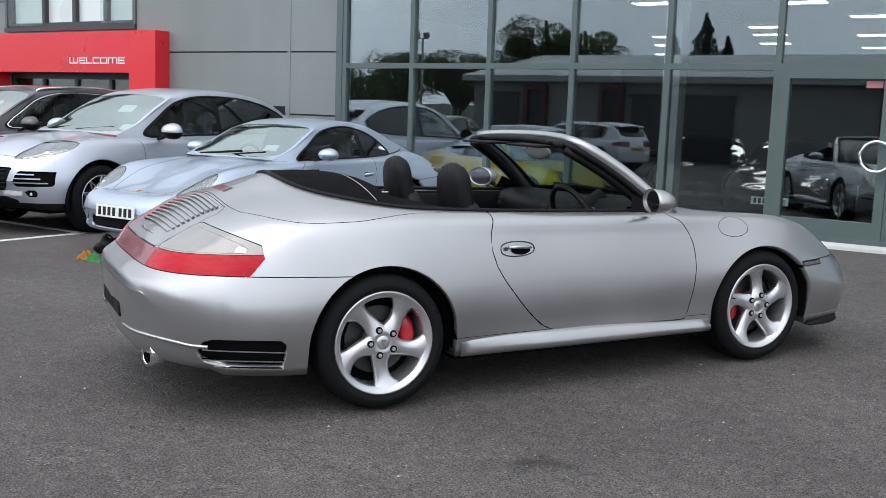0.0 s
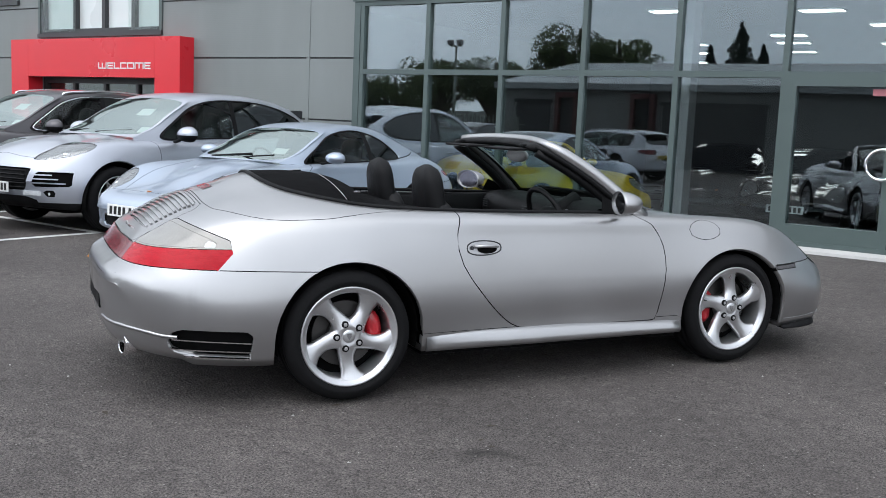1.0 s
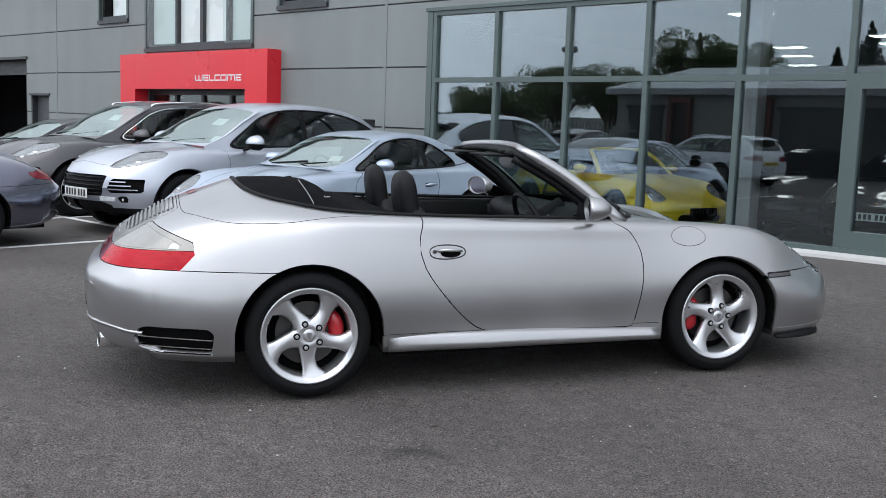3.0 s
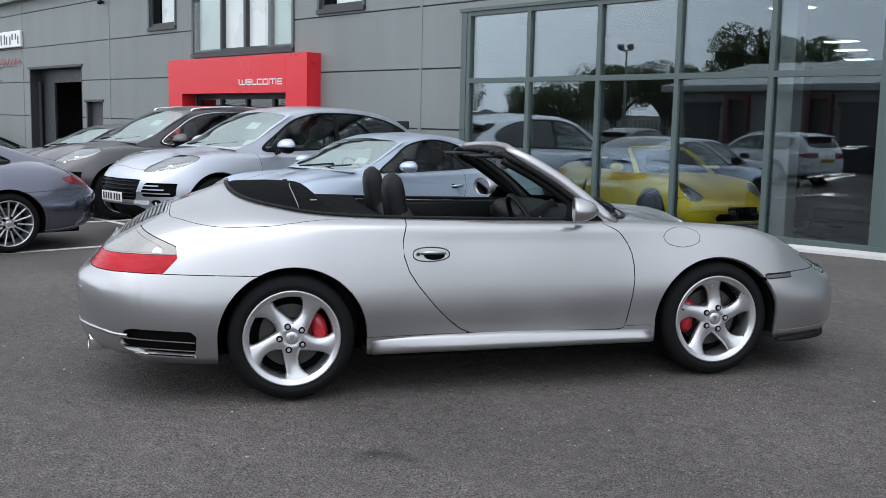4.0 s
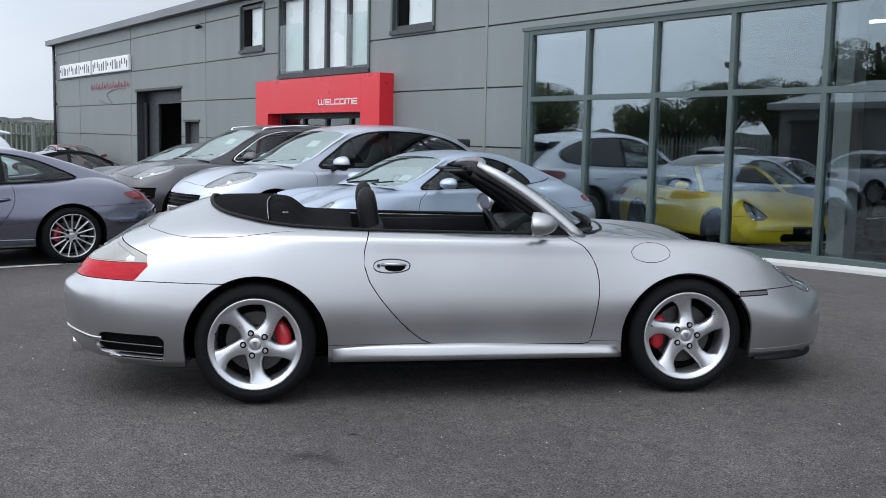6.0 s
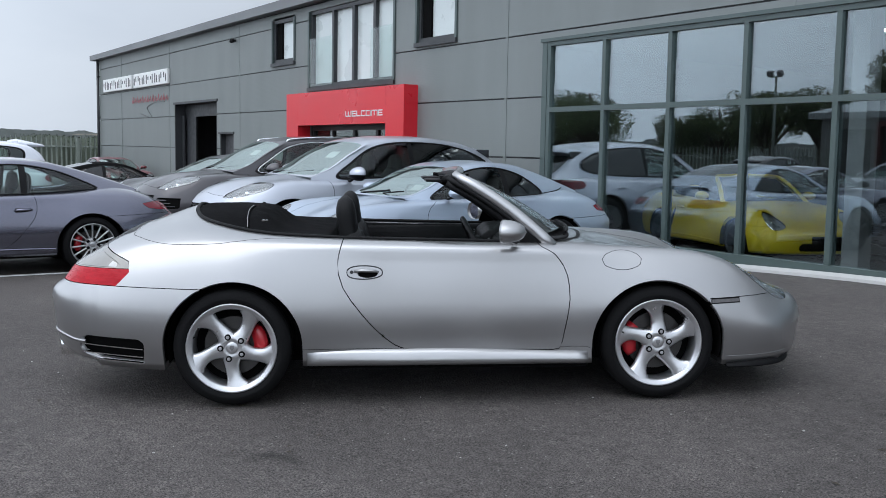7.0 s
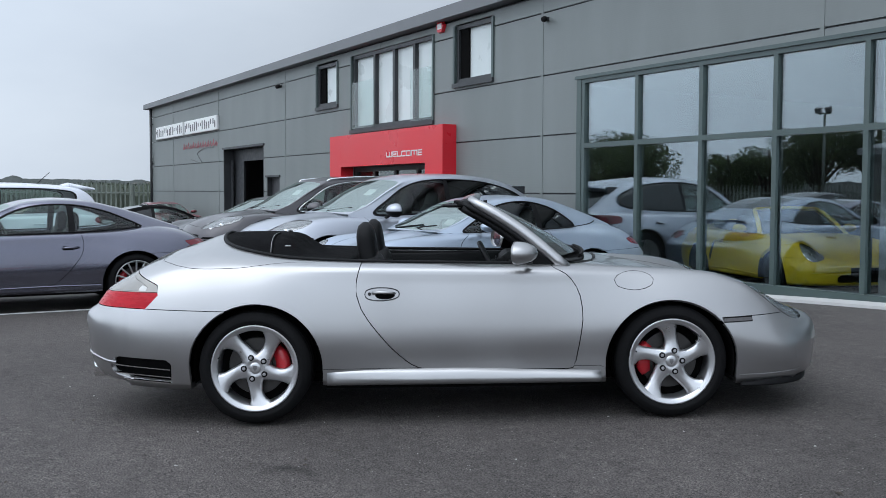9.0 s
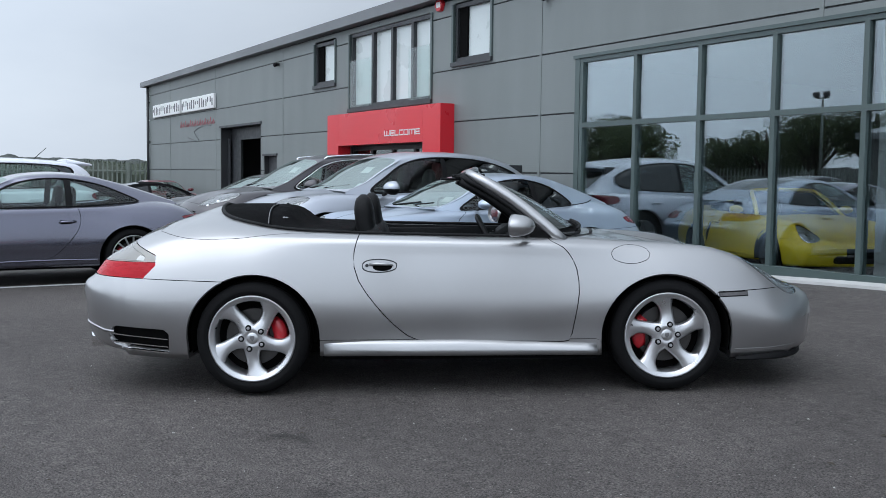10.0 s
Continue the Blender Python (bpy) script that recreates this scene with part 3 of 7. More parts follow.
    bmesh.ops.recalc_face_normals(bm, faces=bm.faces)
    part("spokes", bm, alloy, w, smooth=True)
    part("hub", lathe([(0, 0.020), (0.03, 0.020), (0.034, 0.0215), (0.04, 0.0185), (0.062, 0.019), (0.074, 0.026), (0.08, 0.05), (0.08, 0.1), (0, 0.1)], 30), alloy, w, smooth=True)
    for k in range(5):
        a = radians(turn - 20 + 72 * k)
        # black boss and ring on the hub; the ring paints the hole's shade
        bm = lathe([(0, 0.014), (0.009, 0.0145), (0.01, 0.0172), (0.0172, 0.0172), (0.0172, 0.03), (0.0, 0.03)], 14)
        bmesh.ops.translate(bm, verts=bm.verts, vec=(0.062 * math.cos(a), -0.0015, 0.062 * math.sin(a)))
        part("wheel_bolt", bm, BLACK, w)
        if style == "twist":
            bm = lathe([(0, 0.0105), (0.006, 0.0105), (0.0098, 0.012), (0.0098, 0.0165)], 6)
            bmesh.ops.translate(bm, verts=bm.verts, vec=(0.062 * math.cos(a), -0.0015, 0.062 * math.sin(a)))
            part("bolt_head", bm, GREYL, w)
    part("centre_cap", lathe([(0, 0.015), (0.02, 0.0162), (0.030, 0.0185), (0.033, 0.022), (0.034, 0.03)], 24), alloy, w, smooth=True)
    if style == "twist":
        # plain raised shield on the cap
        bm = bmesh.new()
        bm.faces.new([bm.verts.new(p) for p in ((-0.011, 0.0135, 0.014), (0.011, 0.0135, 0.014), (0.011, 0.0135, -0.002), (0.0, 0.0135, -0.017), (-0.011, 0.0135, -0.002))])
        bmesh.ops.solidify(bm, geom=bm.faces[:], thickness=0.003)
        part("cap_shield", bm, GREYL, w)
    bm = bmesh.new()
    bmesh.ops.create_cone(bm, segments=8, radius1=0.004, radius2=0.003, depth=0.03, matrix=Matrix.Translation(((rim - 0.03) * -0.94, 0.01, 0.06)) @ pose(0, 0, 0, 90, 0, 0))
    part("valve", bm, BLACK, w)
    return w


def four_wheels(car, xr, xf, yr, yf, style, R=0.318, rim=0.243, caliper=CALIPER, alloy=None, zoff=0.0, turn=(90, 90)):
    for x, y, ca, tn in ((xr, yr, 8, turn[0]), (xf, yf, 176, turn[1])):
        wheel(car, pose(x, -y, R + zoff), R, rim, 0.26 if x < 0 else 0.225, style, caliper, ca, alloy, turn=tn)
        wheel(car, pose(x, y, R + zoff, 0, 0, 180), R, rim, 0.26 if x < 0 else 0.225, style, caliper, 180 - ca, alloy, turn=tn)


def wells(car, spots, R=0.37, y0=0.42, y1=0.86):
    """Dark inner wheel houses."""
    for x, z in spots:
        for s in (-1, 1):
            bm = bmesh.new()
            n = 20
            rows = []
            for k in range(n + 1):
                a = math.pi * (-0.08 + 1.16 * k / n)
                rows.append([bm.verts.new((x + R * math.cos(a), s * y, z + R * math.sin(a))) for y in (y0, y1)])
            for a, b in zip(rows, rows[1:]):
                bm.faces.new((a[0], a[1], b[1], b[0]))
            bm.faces.new([r[0] for r in rows])
            part("wheel_house", bm, GAP, car)


# ---- cars ----
def ground_z(x, y):
    """The forecourt rises gently towards the showroom doors."""
    u = min(max((x + 6) / 6, 0), 1)
    return 0.021 * min(max(y, -4), 7.2) * u * u * (3 - 2 * u)


def on_ground(x, y, heading, pitch=0.0):
    return pose(x, y, ground_z(x, y), 0, 0, heading) @ pose(0, 0, 0, 0, -pitch, 0)


def side_way(shell, pts, side, n=8, closed=False):
    """Points (x, z) laid on a flank: places with normals."""
    out = []
    for x, z in catmull(pts, n, closed):
        p, nn = shell.on((x, side * 1.5, z), (0, -side, 0))
        if p:
            out.append((p, nn if nn.y * side > 0 else -nn))
    return out


def top_way(shell, pts, n=8):
    out = []
    for x, y in catmull(pts, n):
        p, nn = shell.on((x, y, 2.0), (0, 0, -1))
        if p:
            out.append((p, nn if nn.z > 0 else -nn))
    return out


def plate_on(car, m, w=0.52, h=0.111, back=PLATE, chars=7):
    """A number plate: a white plate with plain dark bars for its characters."""
    p = part("number_plate", boxed(-0.006, 0.0, -w / 2, w / 2, -h / 2, h / 2, bevel=0.002), back, car)
    p.matrix_local = m
    step = w * 0.86 / chars
    for k in range(chars):
        y = -w * 0.43 + (k + 0.5) * step + (0.012 if k > 3 else -0.012)
        part("plate_bar", boxed(0.0, 0.002, y - step * 0.3, y + step * 0.3, -h * 0.34, h * 0.34), INK, p)


def seat(car, x, y, z=0.30, back_tilt=14, top=1.12, name="seat"):
    """A sports seat with a built-in headrest."""
    s = new(name)
    s.parent = car
    s.matrix_local = pose(x, y, z)
    bm = bmesh.new()
    box(bm, -0.05, 0.5, -0.24, 0.24, -0.02, 0.14, bevel=0.05)
    box(bm, 0.0, 0.48, -0.27, -0.18, 0.06, 0.19, bevel=0.035)
    box(bm, 0.0, 0.48, 0.18, 0.27, 0.06, 0.19, bevel=0.035)
    part("cushion", bm, LEATHER, s, smooth=True)
    H = top - z
    def pad(h0, h1, w0, w1, t0, t1, n=14):
        bm = bmesh.new()
        rings = []
        for k in range(n):
            u = k / (n - 1)
            h = h0 + (h1 - h0) * u
            end = math.sqrt(max(0.0, 1 - max(0, (u - 0.6) / 0.4) ** 2.4))
            w, t = (w0 + (w1 - w0) * u) * (0.18 + 0.82 * end), (t0 + (t1 - t0) * u) * (0.25 + 0.75 * end)
            xc = -math.tan(radians(back_tilt)) * h - 0.02 + 0.04 * u * u
            rings.append([bm.verts.new((xc + t * 0.5 * math.copysign(abs(math.cos(a)) ** 0.6, math.cos(a)), w * 0.5 * math.copysign(abs(math.sin(a)) ** 0.55, math.sin(a)), h)) for a in np.linspace(0, 2 * math.pi, 18, endpoint=False)])
        for a, b in zip(rings, rings[1:]):
            for i in range(18):
                bm.faces.new((a[i], a[(i + 1) % 18], b[(i + 1) % 18], b[i]))
        bm.faces.new(rings[-1])
        bm.faces.new(rings[0][::-1])
        return bm
    part("backrest", pad(0.1, H - 0.17, 0.50, 0.40, 0.15, 0.13), LEATHER, s, smooth=True)
    part("headrest", pad(H - 0.3, H, 0.30, 0.245, 0.12, 0.112), LEATHER, s, smooth=True)
    bm = bmesh.new()
    box(bm, -0.05, 0.45, -0.2, 0.2, -0.12, -0.02)
    part("seat_rail", bm, BLACK, s)
    return s


def door_mirror(car, m, material, side, two_tone=False):
    """A rounded door mirror on a short arm; the glass looks back."""
    e = new("door_mirror")
    e.parent = car
    e.matrix_local = m
    bm = bmesh.new()
    rows = []
    n = 10
    for k in range(n):
        u = k / (n - 1)
        r = (1 - (1 - u) ** 2.2) ** 0.5 if u > 0 else 0.02
        x = 0.13 * (1 - u) - 0.02
        rows.append([bm.verts.new((x, side * (0.105 + 0.11 * r * math.cos(a)), 0.066 * r * math.sin(a) * (1.0 if math.sin(a) > 0 else 0.9))) for a in np.linspace(0, 2 * math.pi, 22, endpoint=False)])
    for a, b in zip(rows, rows[1:]):
        for i in range(22):
            bm.faces.new((a[i], a[(i + 1) % 22], b[(i + 1) % 22], b[i]))
    bm.faces.new(rows[0])
    last = rows[-1]
    inner = [bm.verts.new((v.co.x + 0.02, side * 0.105 + (v.co.y - side * 0.105) * 0.88, v.co.z * 0.86)) for v in last]
    for i in range(22):
        bm.faces.new((last[i], last[(i + 1) % 22], inner[(i + 1) % 22], inner[i]))
    bmesh.ops.recalc_face_normals(bm, faces=bm.faces)
    if two_tone:
        low = bm.copy()
        bmesh.ops.scale(low, verts=low.verts, vec=(1.03, 1.0, 1.04))
        bmesh.ops.bisect_plane(low, geom=low.verts[:] + low.edges[:] + low.faces[:], plane_co=(0, 0, -0.006), plane_no=(0, 0, 1), clear_outer=True)
        part("mirror_lower", low, BLACK, e, "black lower mirror housing", True)
    part("mirror_shell", bm, material, e, smooth=True)
    bm = bmesh.new()
    bm.faces.new([bm.verts.new((-0.008, side * (0.105 + 0.096 * math.cos(a)), 0.056 * math.sin(a))) for a in np.linspace(0, 2 * math.pi, 22, endpoint=False)])
    bmesh.ops.solidify(bm, geom=bm.faces[:], thickness=0.004)
    part("mirror_glass", bm, MIRROR, e)
    part("mirror_arm", sweep([(0.03, -side * 0.05, -0.062), (0.035, side * 0.01, -0.052), (0.05, side * 0.08, -0.03)], [0.024, 0.02, 0.018], 8, 0.6), BLACK, e, smooth=True)


# length curves of a rear-engined sports car, wide-bodied
S911 = {
    "zc": [(-2.235, 0.572), (-2.232, 0.602), (-2.222, 0.626), (-2.2, 0.647), (-2.178, 0.664), (-2.16, 0.69), (-2.125, 0.745), (-2.05, 0.797), (-1.86, 0.914), (-1.63, 1.00), (-1.45, 1.05), (-1.2, 1.03), (-0.9, 0.94), (0.2, 0.90), (0.7, 0.895), (1.03, 0.852), (1.25, 0.79), (1.45, 0.728), (1.7, 0.645), (1.95, 0.578), (2.08, 0.545), (2.15, 0.50), (2.173, 0.455), (2.18, 0.406)],
    "zs": [(-2.235, 0.571), (-2.232, 0.60), (-2.222, 0.622), (-2.2, 0.642), (-2.178, 0.658), (-2.16, 0.684), (-2.125, 0.735), (-2.0, 0.80), (-1.85, 0.865), (-1.6, 0.915), (-1.35, 0.925), (-1.0, 0.905), (-0.5, 0.885), (0.0, 0.873), (0.5, 0.86), (0.8, 0.85), (1.1, 0.84), (1.4, 0.815), (1.6, 0.767), (1.79, 0.685), (1.98, 0.59), (2.08, 0.55), (2.14, 0.51), (2.168, 0.465), (2.178, 0.43), (2.18, 0.4055)],
    "ys": [(-2.235, 0.52), (-2.0, 0.60), (-1.7, 0.655), (-1.3, 0.70), (-1.0, 0.745), (-0.5, 0.775), (0.5, 0.77), (0.8, 0.735), (1.1, 0.69), (1.5, 0.665), (1.9, 0.64), (2.18, 0.52)],
    "w": [(-2.235, 0.57), (-2.231, 0.635), (-2.22, 0.69), (-2.2, 0.74), (-2.165, 0.775), (-2.1, 0.815), (-1.9, 0.865), (-1.55, 0.905), (-1.17, 0.915), (-0.85, 0.897), (-0.5, 0.876), (0.0, 0.868), (0.5, 0.866), (0.8, 0.870), (1.17, 0.882), (1.5, 0.875), (1.8, 0.85), (2.05, 0.815), (2.13, 0.785), (2.168, 0.74), (2.18, 0.68)],
    "zm": [(-2.235, 0.5705), (-2.1, 0.545), (-1.8, 0.535), (-1.17, 0.56), (-0.5, 0.50), (0.5, 0.50), (1.17, 0.56), (1.7, 0.46), (2.18, 0.405)],
    "zb": [(-2.235, 0.57), (-2.2335, 0.52), (-2.228, 0.46), (-2.216, 0.39), (-2.2, 0.32), (-2.17, 0.272), (-2.1, 0.238), (-1.9, 0.213), (-1.55, 0.2), (-0.8, 0.215), (0.78, 0.212), (1.55, 0.19), (1.95, 0.20), (2.12, 0.208), (2.16, 0.23), (2.174, 0.28), (2.18, 0.4045)],
    "yb": [(-2.235, 0.34), (-2.231, 0.42), (-2.22, 0.51), (-2.2, 0.59), (-2.165, 0.665), (-2.1, 0.745), (-1.9, 0.80), (-1.5, 0.85), (-0.8, 0.86), (0.8, 0.85), (1.5, 0.83), (1.9, 0.79), (2.1, 0.72), (2.18, 0.62)],
    "dip": [(-2.23, 0.0), (0.7, 0.0), (1.1, 0.034), (1.7, 0.038), (2.1, 0.0), (2.18, 0.0)],
    "bow": (0.43, 0.28), "bow_from": (1.25, -1.35), "bow_p": (3.0, 4.2), "dish": (0.30, 0.42, 0.56, 0.006), "tail": (0.022, 0.044),
}
DOOR_911 = [(-0.556, 0.935), (-0.584, 0.86), (-0.602, 0.775), (-0.592, 0.69), (-0.548, 0.595), (-0.422, 0.437), (-0.31, 0.335), (-0.233, 0.304), (-0.1, 0.298), (0.25, 0.294), (0.56, 0.29), (0.615, 0.30), (0.63, 0.36), (0.663, 0.55), (0.661, 0.65), (0.64, 0.735), (0.582, 0.816), (0.503, 0.861), (0.46, 0.93), (0.0, 0.97), (-0.5, 0.97)]


def skin_911(S=S911, cockpit=True, doors=DOOR_911, nx=96, slim=False):
    """The cut skin of the sports car."""
    sh = Shell(body_grid(S, nx))
    sh.cut(arch(-1.165, 0.322, 0.372, 0.357), "void", 0.0005, 0.035)
    sh.cut(arch(1.162, 0.320, 0.370, 0.349), "void", 0.0005, 0.035)
    sh.drop("void")
    if cockpit:
        half = [(-1.475, 0), (-1.45, 0.26), (-1.36, 0.46), (-1.2, 0.595), (-1.0, 0.665), (-0.6, 0.715), (0.0, 0.722), (0.42, 0.712), (0.60, 0.66), (0.72, 0.42), (0.765, 0)]
        outline = half + [(x, -y) for x, y in half[-2:0:-1]]
        sh.cut(region(outline, (0, 1), (lambda V: 0.72 - V[:, 2],)), "void", 0.0005, 0.03)
        sh.drop("void")
        sh.rim = catmull(outline, 6, True)
    sh.cut(region(doors, (0, 2), (sides(0.4),)), "door", 0.0026, 0.02)
    # the bumper line, the tail lamps above it and the bar between them
    sh.cut(lambda V: np.maximum(V[:, 2] - (0.662 - 0.02 * (V[:, 0] + 2.0) / 0.6), V[:, 0] + 1.2), "rear_bumper", 0.0022, 0.012)
    if slim:
        lamp = [(-2.2, 0.69), (-1.98, 0.70), (-1.82, 0.722), (-1.735, 0.762), (-1.75, 0.778), (-1.92, 0.80), (-2.2, 0.80)]
        sh.cut(region(lamp, (0, 2), (sides(0.4),), rounded=False), "tail_lamp_red", 0.002, 0.01)
    else:
        lamp = [(-2.25, 0.62), (-1.83, 0.62), (-1.79, 0.655), (-1.71, 0.738), (-1.702, 0.750), (-1.700, 0.757), (-1.701, 0.765), (-1.708, 0.774), (-1.732, 0.787), (-1.925, 0.865), (-1.95, 0.868), (-2.2, 0.79)]
        sh.cut(region(lamp, (0, 2), (sides(0.44),), rounded=False), "tail_lamp", 0.0025, 0.012)
        sh.cut(lambda V: V[:, 2] - 0.745, "tail_lamp_red", 0.0015, 0.006, only=("tail_lamp",))
        sh.cut(region([(-2.2, 0.752), (-1.775, 0.752), (-1.765, 0.758), (-1.80, 0.785), (-1.93, 0.842), (-1.95, 0.845), (-2.2, 0.775)], (0, 2), (sides(0.47),), rounded=False), "lamp_housing", 0.001, 0.008, only=("tail_lamp",))
        sh.cut(region([(-1.842, 0.753), (-1.776, 0.753), (-1.79, 0.774), (-1.828, 0.79)], (0, 2), (sides(0.47),), rounded=False), "reverse_lamp", 0.0003, 0.003, only=("lamp_housing",))
        sh.cut(region([(-2.3, 0.60), (-2.04, 0.60), (-2.04, 0.742), (-2.3, 0.742)], (0, 2), (lambda V: np.abs(V[:, 1]) - 0.44,), rounded=False), "lamp_bar", 0.0015, 0.01)
    vent = [(-1.99, 0.372), (-1.95, 0.388), (-1.66, 0.372), (-1.635, 0.352), (-1.642, 0.243), (-1.66, 0.235), (-1.93, 0.264), (-1.99, 0.285), (-2.01, 0.32)]
    if not slim:
        sh.cut(region(vent, (0, 2), (sides(0.5),), rounded=False), "vent", 0.0005, 0.03, only=("rear_bumper",))
    sh.cut(lambda V: np.maximum(V[:, 2] - 0.568 - 0.03 * np.clip(V[:, 0] - 1.5, 0, 1), 1.44 - V[:, 0]), "front_bumper", 0.0022, 0.012)
    hl = [(1.56, 0.60), (1.70, 0.505), (1.86, 0.49), (1.955, 0.53), (1.975, 0.60), (1.93, 0.675), (1.85, 0.715), (1.74, 0.725), (1.6, 0.69)]
    for s in (-1, 1):
        sh.cut(region([(x, s * y) for x, y in hl], (0, 1), (lambda V: 0.44 - V[:, 2],), n=5), "headlamp", 0.002, 0.012, only=("body", "front_bumper"))
    bon = [(0.84, 0), (0.80, 0.35), (0.78, 0.52), (1.1, 0.52), (1.5, 0.48), (1.8, 0.42), (1.95, 0.30), (2.0, 0)]
    sh.cut(region(bon + [(x, -y) for x, y in bon[-2:0:-1]], (0, 1), (lambda V: 0.5 - V[:, 2],)), "bonnet", 0.002, 0.012)
    sh.cut(lambda V: np.maximum((np.sqrt(((V[:, 0] - 0.962) / 0.112) ** 2 + ((V[:, 2] - 0.777) / 0.052) ** 2) - 1) * 0.05, V[:, 1] + 0.3), "fuel_flap", 0.0016, 0.01)
    sh.cut(lambda V: np.maximum(np.maximum(V[:, 2] - 0.306, np.abs(V[:, 0] + 0.012) - 0.80), 0.4 - np.abs(V[:, 1])), "sill", 0.0012, 0.008)
    return sh


def side_skirt(car, shell, s, colour):
    """A flared sill moulding between the wheels."""
    V, F = [], []
    xs = np.linspace(-0.77, 0.765, 28)
    for k, x in enumerate(xs):
        e = min(1.0, (x + 0.775) / 0.5)
        top = 0.283 + 0.015 * math.sin(e * math.pi / 2) - 0.024 * max(0, x) / 0.77
        p, n = shell.on((x, s * 1.5, top), (0, -s, 0))
        out = 0.005 + 0.025 * e
        end = 1.0
        for dy, z in ((-0.004, top + 0.007), (out * 0.5 * end, top + 0.001), (out * 0.9 * end, top - 0.012), (out * 1.25 * end, 0.252), (out * 1.3 * end, 0.234), (out * 0.8 * end, 0.216), (-0.06, 0.209)):
            V.append((x, p.y + s * dy, z))
        if k:
            o = 7 * k
            F += [(o - 7 + i, o - 6 + i, o + 1 + i, o + i) if s < 0 else (o - 7 + i, o + i, o + 1 + i, o - 6 + i) for i in range(6)]
    F += [tuple(range(7)), tuple(range(len(V) - 7, len(V)))]
    put("side_skirt", mesh_of("side_skirt", V, F, colour, True), car)


def tags_out(sh, car, colour, extra=None):
    """Make every panel of a cut skin a part of its car; doors, lamps and sills split left and right."""
    mats = {"body": colour, "tail_lamp": CLEARLENS, "tail_lamp_red": REDLENS, "lamp_bar": REDBAR, "lamp_housing": CLEARLENS, "reverse_lamp": REVERSE, "vent": GAP, "headlamp": LAMPGLASS, "glass": CARGLASS, "dark_glass": CARDARK, "windscreen": CARGLASS, "rear_window": CARDARK, "black_trim": BLACK, "grille": BLACK, "soft_top": FABRIC, "engine_grille": SILVER, "intake": GAP}
    mats.update(extra or {})
    labels = {"lamp_housing": "grey lamp housing behind clear lens", "reverse_lamp": "white reversing lamp", "tail_lamp": "clear upper tail lamp lens", "tail_lamp_red": "red tail lamp lens", "headlamp": "clear headlamp", "lamp_bar": "red reflector bar"}
    V = np.array(sh.V)
    one = ("body", "bonnet", "rear_bumper", "front_bumper", "lamp_bar", "windscreen", "rear_window", "hood_lid", "engine_grille", "grille", "soft_top", "black_trim", "fuel_flap", "tailgate", "engine_lid", "roof")
    for t in sh.tags():
        m = mats.get(t, colour)
        if t in one:
            ob = put("body_shell" if t == "body" else t, sh.mesh(t, t, m, push=-0.03 if t in ("vent", "grille", "intake") else -0.0075 if t == "engine_grille" else 0.0), car, labels.get(t, ""))
            continue
        orig = list(sh.T)
        for s, tag in ((-1, t + "_r"), (1, t + "_l")):
            sh.T = [tag if (k == t and V[f[0]][1] * s + V[f[1]][1] * s > 0) else k for k, f in zip(orig, sh.F)]
            fix = {}
            for i, (d, inner) in sh.gap.items():
                if inner == t:
                    fix[i] = (d, tag)
            old = dict(sh.gap)
            sh.gap.update(fix)
            if tag in sh.T:
                ob = put(t, sh.mesh(tag, t, m, push=-0.03 if t in ("vent", "intake") else 0.0), car, labels.get(t, ""))
                if t == "headlamp":
                    ob.visible_shadow = False
                    put("lamp_bowl", sh.mesh(tag, "lamp_bowl", mats.get("lamp_bowl", REFLECTOR), push=-0.012), car)
            sh.gap = old
        sh.T = orig


